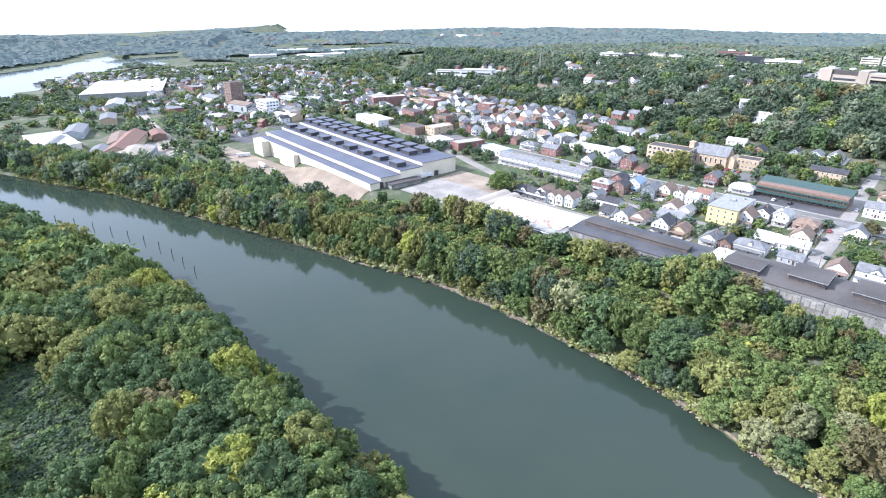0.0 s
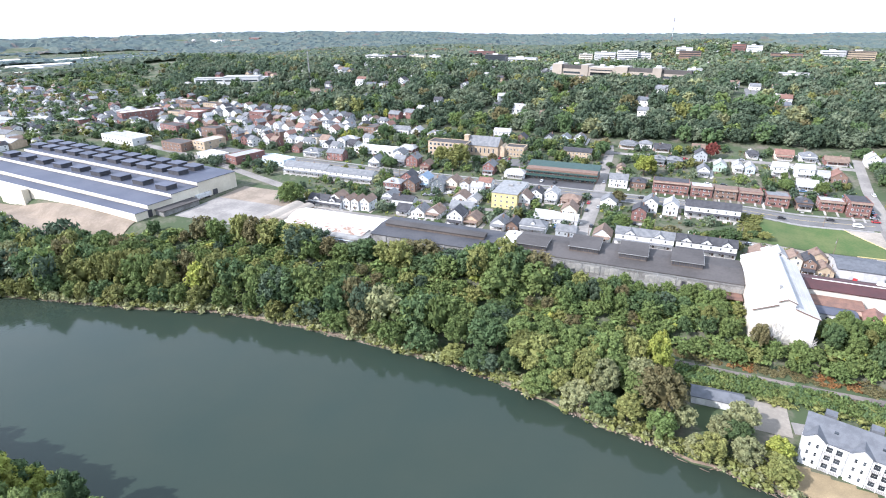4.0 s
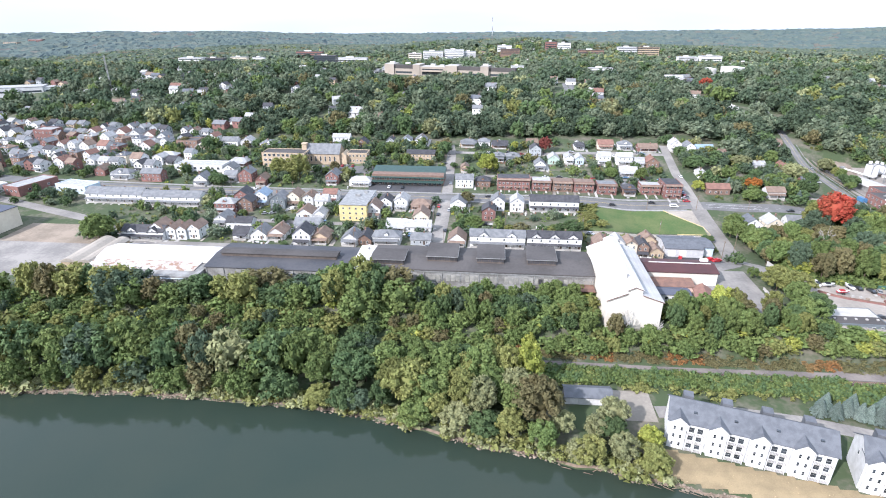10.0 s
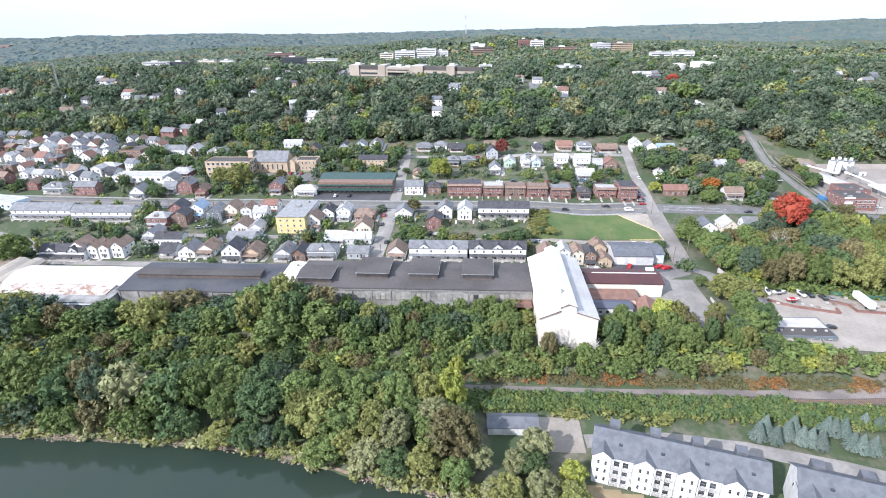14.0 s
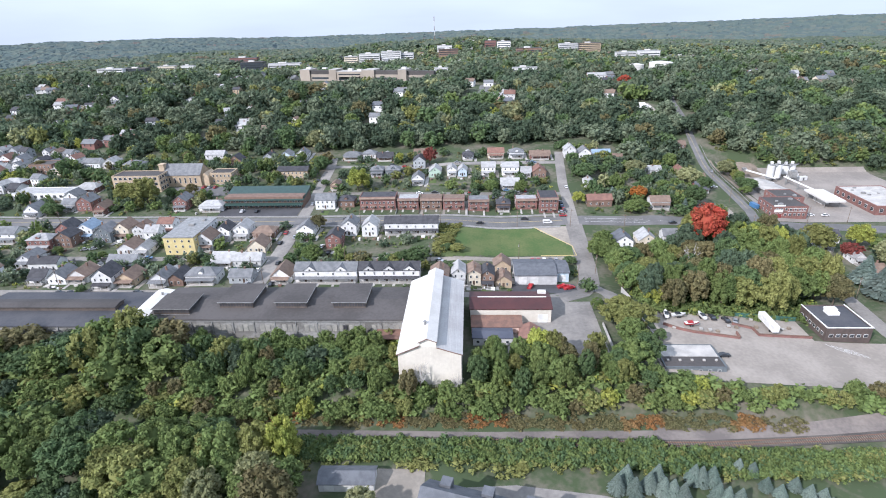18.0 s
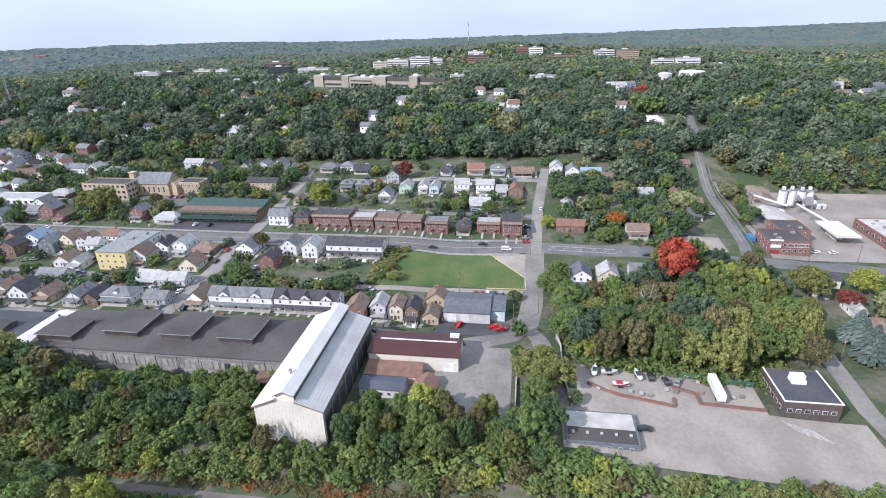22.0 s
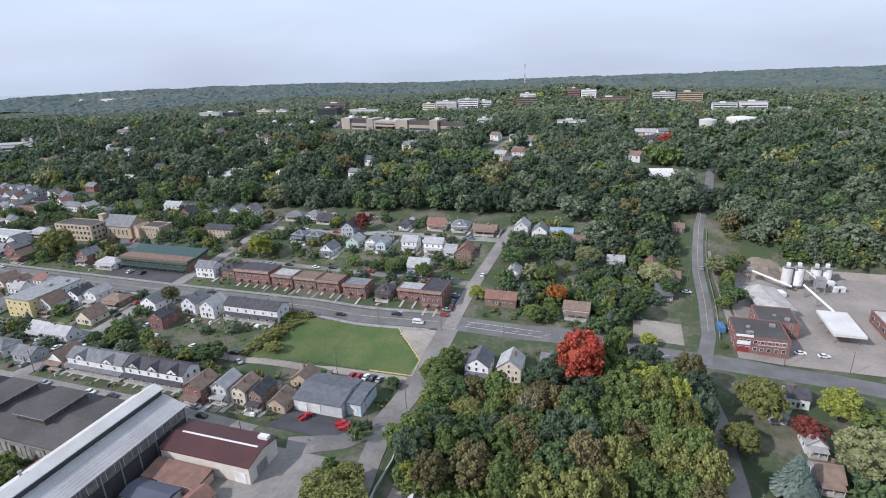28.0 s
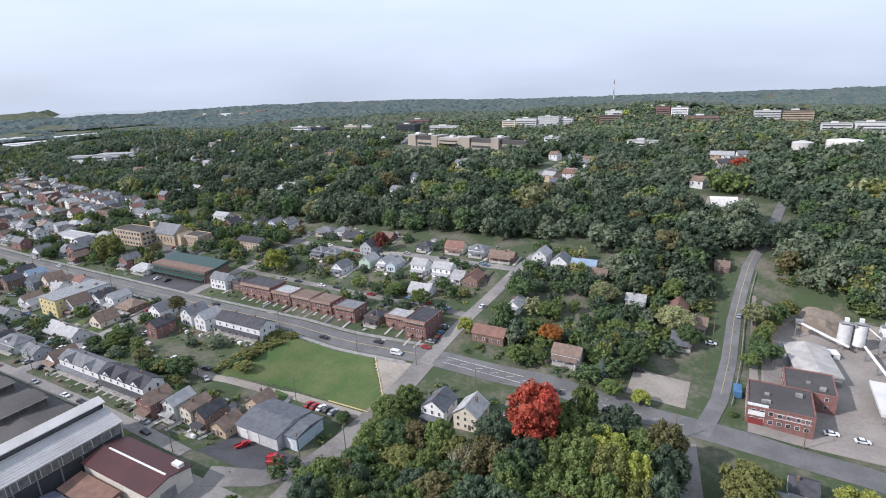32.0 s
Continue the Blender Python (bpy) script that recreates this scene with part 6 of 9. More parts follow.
# ---- apartments by the river ----
def apartment(x, y, rz, units, label):
    e = thing("apartment_house", label, "apartments", x, y, -10, rz, "riverside apartments")
    L, h = units * 11.3, 9.6
    part("wall", Build().extrude([(-6, -1), (6, -1), (6, h), (0, h + 4), (-6, h)], 0, L, "x"), WALLS["w"], e)
    part("roof", Build().extrude([(-6.6, h - 0.4), (0, h + 4), (6.6, h - 0.4), (6.6, h - 0.15), (0, h + 4.3), (-6.6, h - 0.15)], -0.5, L + 0.5, "x"), ROOFS["k"], e)
    for i in range(units):
        gx = 11.3 * i + 2.8
        g = part("front_bay", Build().extrude([(gx - 2.4, -1), (gx + 2.4, -1), (gx + 2.4, h + 0.3), (gx, h + 2.2), (gx - 2.4, h + 0.3)], -7.2, -1.5), WALLS["w"], e)
        part("bay_roof", Build().extrude([(gx - 2.9, h - 0.05), (gx, h + 2.22), (gx + 2.9, h - 0.05), (gx + 2.9, h + 0.15), (gx, h + 2.5), (gx - 2.9, h + 0.15)], -7.6, -0.8), ROOFS["k"], g)
        for s in range(3):
            windows(g, gx - 2, gx + 2, -7.21, 0.9 + s * 3, 2, 0.8, 1.5)
            b = part("balcony", Build().box(gx + 2.6, -7.4, s * 3 - 0.15, gx + 7.8, -6.02, s * 3), CONCRETE, e)
            part("railing", Build().box(gx + 2.6, -7.4, s * 3 + 0.9, gx + 7.8, -7.32, s * 3 + 1.0), TRIM, b)
            bars = Build()
            for k in range(14):
                bars.box(gx + 2.65 + k * 0.38, -7.38, s * 3, gx + 2.71 + k * 0.38, -7.33, s * 3 + 0.9)
            part("baluster_row", bars, TRIM, b, kind="stuff")
            windows(e, gx + 2.8, gx + 7.6, -6.01, 0.15 + s * 3, 2, 1.7, 2.0)
        me = shared("balcony_post", lambda: Build().box(-0.09, -0.09, -0.5, 0.09, 0.09, 9.6).mesh("post", TRIM))
        for k in (2.7, 5.2, 7.7):
            part("post", me, None, e, at=pose(gx + k, -7.3, 0))
        part("skylight", Build().box(gx + 4, -3.6, h + 1.75, gx + 5, -2.6, h + 2.35), GLASS, e, at=None)
        part("rear_dormer", Build().box(gx + 1, 2.5, h + 0.5, gx + 4, 5.5, h + 3.6), ROOFS["k"], e)
    side_windows(e, -0.01, -5, 5, 6.9, 1, 0.9, 1.4, east=False)
    return e


apartment(-9.5, -48.2, -15.5, 4, "white three-storey riverside apartment house with slate roof and balconies")
apartment(41, -61.4, -17, 4, "white three-storey riverside apartment house with slate roof beyond a path")
FOOT += [(-158, 102, -141, 133), (-152, 163, -101, 184), (-242, 196, -164, 224), (-136, 219, -112, 231), (-274, 12, -21, 54), (-22, -2, 36, 54), (22, 62, 51, 97), (-353, -6, -338, 84),
         (-620, 0, -340, 110), (183, 150, 300, 262), (70, 0, 166, 47), (17, 12, 56, 56)]
FOOT += [(-640, 137, 300, 156), (-102, 58, -92, 262), (58, 60, 72, 262), (-265, 59, 25, 66), (-60, 94, 58, 108), (-230, 97, -97, 102), (-97, 184, 62, 192), (-104, 236, 70, 245), (-13, 99, 59, 142), (-152, 150, -101, 166), (166, 0, 180, 150), (168, 145, 190, 300), (143, 158, 168, 180)]
gar = thing("garage", "low white garage with a slate-grey roof", "garage", -32.8, -35.2, -9.3, 1)
part("wall", Build().extrude([(-3.2, -1), (3.2, -1), (3.2, 2.7), (0, 4.2), (-3.2, 2.7)], -8, 8, "x"), WALLS["w"], gar)
part("roof", Build().extrude([(-3.6, 2.5), (0, 4.2), (3.6, 2.5), (3.6, 2.75), (0, 4.5), (-3.6, 2.75)], -8.4, 8.4, "x"), ROOFS["k"], gar)
for gx in (-5, 0, 5):
    part("garage_door", Build().box(gx - 1.4, -3.3, 0, gx + 1.4, -3.21, 2.2), GARAGE, gar)


# ---- driveways, garden sheds and fences ----
def yards():
    r = random.Random(61)
    drives, dirt, lawns = Build(), Build(), Build()
    for i, (x0, y0, x1, y1) in enumerate([f for f in FOOT if 5 < f[2] - f[0] < 17 and -300 < f[0] < 66 and 62 < f[1] < 262]):
        for b, chance, w, d in ((drives, 0.45, 3.0, 2.4), (lawns, 0.55, 6.5, 7.0), (dirt, 0.3, 4.0, 3.0)):
            if r.random() < chance:
                w, d, cx = w * r.uniform(0.7, 1.3), d * r.uniform(0.7, 1.3), (x0 + x1) / 2 + r.uniform(-2, 2)
                ya = y1 + r.uniform(0.2, 2.5) if r.random() < 0.7 else y0 - d - r.uniform(0.2, 1)
                lift = 0.16 if b is drives else 0.10 if b is lawns else 0.13
                b.poly([(px, py, near_z(px, py, lift)) for px, py in ((cx - w / 2, ya), (cx + w / 2, ya), (cx + w / 2, ya + d), (cx - w / 2, ya + d))])
        if r.random() < 0.62:
            x, w, n = x1 + 0.4 + r.uniform(0, 0.6), r.uniform(1.3, 2.6), 4
            ya, yb = y0 - r.uniform(0, 3), y1 + r.uniform(-2, 5)
            b = drives if r.random() < 0.65 else dirt
            for k in range(n):
                p, q = ya + (yb - ya) * k / n, ya + (yb - ya) * (k + 1) / n
                b.poly([(x, p, near_z(x, p, 0.13)), (x + w, p, near_z(x + w, p, 0.13)), (x + w, q, near_z(x + w, q, 0.13)), (x, q, near_z(x, q, 0.13))])
        if r.random() < 0.4:
            cx, y = (x0 + x1) / 2, y1 + r.uniform(3.5, 7)
            if clear(cx, y, 1.6):
                FOOT.append((cx - 1.5, y - 1.5, cx + 1.5, y + 1.5))
                e = thing("garden_shed", r.choice(("small white garden shed behind a house", "small weathered timber shed in a garden", "small grey garden shed behind a house")), "shed", cx, y, near_z(cx, y), r.uniform(-8, 8), "garden sheds")
                s = r.uniform(1.2, 1.9)
                part("wall", Build().extrude([(-s, -0.4), (s, -0.4), (s, 2), (0, 2.8), (-s, 2)], -1.3, 1.3), r.choice((WALLS["w"], WOOD, WALLS["g"])), e)
                part("roof", Build().extrude([(-s - 0.2, 1.86), (0, 2.82), (s + 0.2, 1.86), (s + 0.2, 1.98), (0, 2.96), (-s - 0.2, 1.98)], -1.5, 1.5), ROOFS[r.choice("gnl")], e)
        if r.random() < 0.22:
            e = thing("fence", r.choice(("low white picket fence along a garden", "weathered timber fence along a garden")), "fence", x0 - 0.6, y0, 0, 0, "garden fences")
            m = TRIM if "white" in e["label"] else WOOD
            for k in range(4):
                p = (y1 - y0 + 4) * k / 4
                z = near_z(x0 - 0.6, y0 + p)
                part("panel", Build().box(-0.05, p, z, 0.05, p + (y1 - y0 + 4) / 4 - 0.1, z + 1.2), m, e)
    tagged(new("garden_lawns", lawns.mesh("garden_lawns", LAWN)), "mown lawns behind the houses", "grass", kind="structure")
    tagged(new("driveways", drives.mesh("driveways", CONCRETE)), "pale concrete driveways between the houses", "driveway", kind="structure")
    tagged(new("gravel_drives", dirt.mesh("gravel_drives", GRAVEL)), "gravel drives between the houses", "driveway", kind="structure")



def backyards():
    """Fence lines and the odds and ends of the back yards, too many to tell apart."""
    r = random.Random(63)
    rails, clutter = Build(), Build()
    for x0, y0, x1, y1 in [f for f in FOOT if 5 < f[2] - f[0] < 40 and 4 < f[3] - f[1] < 22 and -330 < f[0] < 66 and 60 < f[1] < 262]:
        n = max(1, int((x1 - x0) / 8))
        for k in range(n + 1):
            x = x0 + (x1 - x0) * k / n + r.uniform(-0.3, 0.3) + (0.9 if k == n else -0.9 if k == 0 else 0)
            if r.random() < 0.62:
                y, e = y1 + 0.3, y1 + r.uniform(4, 10)
                hgt, mi = r.choice((1.0, 1.2, 1.7)), r.choice((0, 0, 1, 2))
                while y < e:
                    z = near_z(x, y)
                    if clear(x, y + 0.9, 0.0):
                        rails.box(x - 0.05, y, z - 0.1, x + 0.05, y + 1.75, z + hgt, mi)
                    y += 1.8
        for k in range(int(r.uniform(3, 8)) * n):
            x, y = r.uniform(x0 - 1, x1 + 1), r.choice((r.uniform(y1 + 0.4, y1 + 8), r.uniform(y0 - 2.5, y0 - 0.4)))
            if clear(x, y, 0.2):
                z, w, d, h = near_z(x, y), r.uniform(0.25, 1.0), r.uniform(0.25, 0.9), r.choice((0.4, 0.7, 0.9, 1.3))
                clutter.box(x - w, y - d, z - 0.1, x + w, y + d, z + h, r.choice((0, 0, 1, 2, 3, 4)))
    tagged(new("yard_fences", rails.mesh("yard_fences", WOOD, TRIM, METAL)), "timber, white and wire fences between the back yards", "fences", kind="stuff")
    tagged(new("yard_clutter", clutter.mesh("yard_clutter", WOOD, CONCRETE, TRIM, DARK_METAL, RUST)), "bins, benches and woodpiles in the back yards", "yard clutter", kind="stuff")


yards()
backyards()


# ---- streets further west ----
def west_town():
    r = random.Random(77)
    n = 0
    for x, y, w, d, h, rz, wall, roof, st, label in ((-606, 231, 44, 15, 12, 69, "r", CONCRETE, 3, "long three-storey red brick block in the town"), (-545, 160, 52, 20, 6, -9, "w", ROOFS["l"], 1, "low white flat-roofed shops along a street"), (-468, 150, 26, 15, 7, -6, "n", TAR, 2, "brown brick flat-roofed shop block"),
                                                    (-444, 163, 15, 24, 7, -6, "t", CONCRETE, 2, "tan flat-roofed shop block"), (-383, 139, 14, 28, 5.5, -14, "r", ROOFS["l"], 1, "low red brick works with a pale roof"), (-412, 133, 24, 14, 5, -12, "w", CONCRETE, 1, "low white flat-roofed store"),
                                                    (-520, 196, 26, 14, 9, -9, "r", TAR, 3, "red brick flat-roofed apartment block"), (-350, 140, 26, 12, 4.5, -12, "b", ROOFS["l"], 1, "low pale blue flat-roofed store")):
        flat_block("town_block", label, "shop", x - w / 2, y - d / 2, x + w / 2, y + d / 2, h, WALLS[wall], roof, storeys=st, nx=max(3, int(w / 5)), ny=2, rz=rz, win=(1.8, 1.5))
    for k, y0 in enumerate((168, 190, 212, 234, 256)):
        x = -296.0
        while x > -620 and n < 118:
            x -= r.uniform(11, 17)
            y = y0 + 0.16 * (-x - 296) + r.uniform(-3, 3)
            if r.random() < 0.24 or not clear(x, y, 7):
                continue
            if r.random() < 0.06 and k < 5:
                flat_block("town_block", r.choice(("red brick flat-roofed block in the town", "flat-roofed brick shop block in the town")), "shop", x - 9, y - 6, x + 9, y + 7, r.choice((7.0, 9.5)), WALLS[r.choice("rnt")], r.choice((TAR, CONCRETE, ROOFS["l"])), nx=5, ny=3)
                x -= 8
                continue
            house(x, y, r.uniform(6.5, 9.5), r.uniform(8, 10.5), r.choice("ffsh"), r.choice((1.5, 2, 2)), r.choice("wwwwwwcrgn"), r.choice("ggdnnrllk"), rz=r.uniform(-12, -4), porch=False, plain=True)
            n += 1


west_town()


def small_house(b, r, x, y, z, w, d, h, rz):
    """A far house in a shared mesh: walls, gabled roof with eaves, windows on two sides, a porch and a chimney."""
    n0 = len(b.v)
    wall, ro, rise = r.choices((0, 1, 2, 7), (6, 2.2, 1.4, 1.2))[0], r.choices((3, 4, 5, 8), (4, 2, 2, 3))[0], r.uniform(1.9, 2.9)
    if r.random() < 0.55:
        b.extrude([(-w, -2), (w, -2), (w, h), (0, h + rise), (-w, h)], -d, d, "y", wall)
        k = rise / w
        b.extrude([(-w - 0.4, h - 0.4 * k), (0, h + rise + 0.02), (w + 0.4, h - 0.4 * k), (w + 0.4, h - 0.4 * k + 0.25), (0, h + rise + 0.3), (-w - 0.4, h - 0.4 * k + 0.25)], -d - 0.4, d + 0.4, "y", ro)
    else:
        b.extrude([(-d, -2), (d, -2), (d, h), (0, h + rise), (-d, h)], -w, w, "x", wall)
        k = rise / d
        b.extrude([(-d - 0.4, h - 0.4 * k), (0, h + rise + 0.02), (d + 0.4, h - 0.4 * k), (d + 0.4, h - 0.4 * k + 0.25), (0, h + rise + 0.3), (-d - 0.4, h - 0.4 * k + 0.25)], -w - 0.4, w + 0.4, "x", ro)
    for s in range(2 if h > 4.6 else 1):
        for k in (-0.5, 0.5):
            b.box(w * k - 0.55, -d - 0.07, 1 + s * 2.6, w * k + 0.55, -d - 0.01, 2.4 + s * 2.6, 6)
            b.box(w + 0.01, d * k - 0.5, 1 + s * 2.6, w + 0.07, d * k + 0.5, 2.3 + s * 2.6, 6)
    if r.random() < 0.5:
        b.extrude([(d + 0.02, 2.7), (d + 2.2, 2.3), (d + 2.2, 2.45), (d + 0.02, 2.95)], -w * 0.9, w * 0.9, "x", ro)
    if r.random() < 0.5:
        b.box(w * 0.3, d * 0.1, h, w * 0.3 + 0.7, d * 0.1 + 0.7, h + rise + 0.8, 1)
    c, s = math.cos(rz), math.sin(rz)
    b.v[n0:] = [(x + p * c - q * s, y + p * s + q * c, z + k) for p, q, k in b.v[n0:]]


HOUSE_MATS = (WALLS["w"], WALLS["r"], WALLS["t"], ROOFS["g"], ROOFS["n"], ROOFS["l"], GLASS, WALLS["g"], ROOFS["d"])


def infill_houses():
    """The close rows of houses between those of the western streets."""
    r = random.Random(79)
    b = Build()
    for y0 in (160, 178, 196, 214, 232, 250, 266):
        x = -290.0
        while x > -660:
            x -= r.uniform(9.0, 13.0)
            y = y0 + 0.16 * (-x - 296) + r.uniform(-2, 2)
            if r.random() < 0.12 or y > 276 + 0.17 * (-x - 300) or not clear(x, y, 5.0) or noise.noise((x / 70, y / 70, 2.0)) < -0.30:
                continue
            w, d = r.uniform(3.2, 4.4), r.uniform(4, 5)
            small_house(b, r, x, y, ground(x, y), w, d, r.choice((3.4, 5.4, 5.8)), math.radians(r.uniform(-13, -5)))
            FOOT.append((x - w, y - d - 2, x + w, y + d))
    tagged(new("street_houses", b.mesh("street_houses", *HOUSE_MATS)), "close rows of small gabled houses on the western streets", "houses", kind="stuff")


infill_houses()


def distant_houses():
    r = random.Random(78)
    b = Build()
    spots = []
    for i in range(3400):
        x, y = r.uniform(-1500, -560), r.uniform(-60, 560)
        spots.append((x, y, y - 0.16 * (-x - 600) < 330))
    for i in range(420):
        spots.append((r.uniform(-900, 900), r.uniform(620, 1300), r.random() < 0.5))
    for i in range(130):
        x, y = r.uniform(-760, -140), r.uniform(335, 640)
        if clear(x, y, 10) and y > 300 + (-x - 230) * 0.1:
            FOOT.append((x - 7, y - 24, x + 7, y + 5))
            spots.append((x, y, 2))
    kept = []
    for x, y, ok in spots:
        if not ok or ground(x, y) < WATER + 3 or (ok != 2 and not clear(x, y, 7)) or (ok != 2 and noise.noise((x / 90, y / 90, 1.0)) < -0.22) or y < right_bank(x) + 60:
            continue
        if any(abs(x - p) < 10 and abs(y - q) < 12 for p, q in kept):
            continue
        kept.append((x, y))
        z = ground(x, y) - 0.5
        if r.random() < 0.08 and x < -600:
            w, d, h, mi = r.uniform(9, 18), r.uniform(6, 10), r.uniform(4, 7), r.choice((0, 1, 2, 7))
            b.box(x - w, y - d, z, x + w, y + d, z + h, mi)
            b.box(x - w - 0.2, y - d - 0.2, z + h + 0.01, x + w + 0.2, y + d + 0.2, z + h + 0.4, r.choice((3, 5, 5)))
            for k in range(6):
                b.box(x - w + (k + 0.25) * w / 3, y - d - 0.08, z + 1.5, x - w + (k + 0.75) * w / 3, y - d, z + 3.2, 6)
            kept += [(x - w * 0.6, y), (x + w * 0.6, y)]
        else:
            small_house(b, r, x, y, z, r.uniform(3.4, 4.8), r.uniform(4, 5.4), r.choice((3.4, 5.4, 6)), r.uniform(-0.35, 0.1))
    tagged(new("distant_houses", b.mesh("distant_houses", *HOUSE_MATS)), "distant houses of the valley town", "houses", kind="stuff")


distant_houses()


# ---- landmarks in the distance ----
def landmarks():
    flat_block("office_block", "white banded office block beyond the factory", "office", -717, 106, -691, 124, 15, WALLS["w"], CONCRETE, storeys=4, nx=8, ny=4, win=(2.6, 1.6))
    flat_block("brick_tower", "tall brown brick apartment tower", "apartments", -838, 120, -816, 138, 28, WALLS["n"], TAR, storeys=8, nx=6, ny=4, win=(1.8, 1.6))
    e = thing("white_mill", "huge low mill with a white roof", "factory", -1157, 85, near_z(-1157, 85), 68)
    part("wall", Build().box(-59, -96, -4, 59, 96, 9), METAL, e)
    part("roof", Build().box(-60, -97, 9.01, 60, 97, 10), WHITE_METAL, e)
    for i in range(16):
        part("truck_dock", Build().box(-62, -90 + i * 11.5, 0, -59.1, -84 + i * 11.5, 5), WHITE_WALL, e)
    f = thing("river_shed", "long rusty-roofed riverside shed", "factory", -668, -62, near_z(-668, -62), 62)
    part("wall", Build().extrude([(-11, -2), (11, -2), (11, 8), (0, 13), (-11, 8)], -46, 46), WALLS["t"], f)
    part("roof", Build().extrude([(-11.6, 7.8), (0, 13.1), (11.6, 7.8), (11.6, 8.2), (0, 13.6), (-11.6, 8.2)], -46.6, 46.6), RUST, f)
    g = thing("river_shed", "broad tan-roofed riverside works with a blue end", "factory", -612, -74, near_z(-612, -74), 62)
    part("wall", Build().extrude([(-16, -2), (16, -2), (16, 8), (0, 11), (-16, 8)], -24, 24), WALLS["b"], g)
    part("roof", Build().extrude([(-16.6, 7.9), (0, 11.05), (16.6, 7.9), (16.6, 8.3), (0, 11.5), (-16.6, 8.3)], -24.6, 24.6), GRAVEL, g)
    flat_block("river_store", "low pale riverside store", "warehouse", -790, -130, -700, -95, 7, WHITE_WALL, CONCRETE, storeys=1, nx=6, ny=3)
    e = thing("warehouse", "long low white warehouse with a stepped pale roof among the trees", "warehouse", -648, 441, near_z(-648, 441), 26)
    for x0, x1, d, h in ((-62, -20, 9, 6), (-20, 30, 13, 8), (30, 62, 10, 6.5)):
        w = part("wing", Build().box(x0, -d, -4, x1 - 0.05, d, h), WALLS["w"], e)
        part("wing_roof", Build().box(x0 - 0.3, -d - 0.4, h + 0.01, x1 + 0.2, d + 0.4, h + 0.5), ROOFS["l"], w)
        part("glass_band", Build().box(x0 + 2, -d - 0.1, 2, x1 - 2, -d - 0.01, 4), GLASS, w)
    FOOT.append((-715, 395, -580, 480))
    o = thing("campus_building", "long tan concrete campus building with dark sloping roofs", "office", -145, 580, near_z(-145, 580), -13)
    FOOT.append((-232, 530, -45, 618))
    tan = mat("tan_concrete", (0.34, 0.295, 0.245), (0.27, 0.235, 0.195), scale=0.05)
    for x0, x1, h, d, slope in ((-75, -61, 13.6, 11, 0), (-61, -33, 8.2, 9, 1), (-33, -23, 13.8, 11, 0), (-23, 13, 11.4, 10, 0), (13, 30, 13.4, 11, 0), (30, 62, 8.2, 9, 1), (62, 73, 14, 11, 0), (73, 108, 7.6, 7, 1)):
        w = part("wing", Build().box(x0, -d, -4, x1 - 0.05, d, h), tan, o)
        if slope:  # dark standing-seam slopes over the low wings
            part("wing_roof", Build().extrude([(-d - 0.4, h - 0.1), (d, h - 0.1), (d, h + 4.8), (d - 5, h + 4.8)], x0, x1 - 0.05, "x"), TAR, w)
            part("glass_band", Build().box(x0 + 2, -d - 0.12, 2, x1 - 2, -d - 0.02, 4.5), GLASS, w)
        else:
            part("wing_roof", Build().box(x0, -d, h, x1 - 0.05, d, h + 0.4), CONCRETE, w)
            if x1 - x0 > 20:
                part("canopy", Build().box(x0 + 3, -d - 3.5, 5.4, x1 - 3, -d - 0.02, 6.4), tan, w)
                part("glass_band", Build().box(x0 + 3, -d - 0.12, 1, x1 - 3, -d - 0.02, 5), GLASS, w)
                part("glass_band", Build().box(x0 + 3, -d - 0.12, 7.4, x1 - 3, -d - 0.02, 8.8), GLASS, w)
    for x, h in ((-68, 2.2), (-45, 1.6), (-8, 2.6), (5, 1.8), (66, 2.4)):
        part("roof_plant", Build().box(x - 3, 0, 13.8 if abs(x) > 20 else 11.8, x + 3, 5, (13.8 if abs(x) > 20 else 11.8) + h), WHITE_METAL, o)

    def plateau(x, y, w, d, h, wl, lab, rz=0, front=40):
        """A flat-roofed block with a glazed band on each storey, on cleared ground."""
        z = near_z(x, y)
        e = thing("hill_building", lab, "building", x, y, z, rz)
        FOOT.append((x - w / 2 - 4, y - d / 2 - front, x + w / 2 + 4, y + d / 2 + 4))
        part("wall", Build().box(-w / 2, -d / 2, -4, w / 2, d / 2, h), WALLS[wl], e)
        part("roof", Build().box(-w / 2 - 0.4, -d / 2 - 0.4, h + 0.01, w / 2 + 0.4, d / 2 + 0.4, h + 0.6), ROOFS["l"] if wl in "wlc" else TAR, e)
        for k in range(max(1, int(h / 3.6))):
            part("glass_band", Build().box(-w / 2 + 1, -d / 2 - 0.1, 1.4 + k * 3.6, w / 2 - 1, -d / 2 - 0.02, 2.9 + k * 3.6), GLASS, e)
        part("roof_plant", Build().box(-w * 0.2, -2, h + 0.6, w * 0.05, 2, h + 2.6), WHITE_METAL, e)

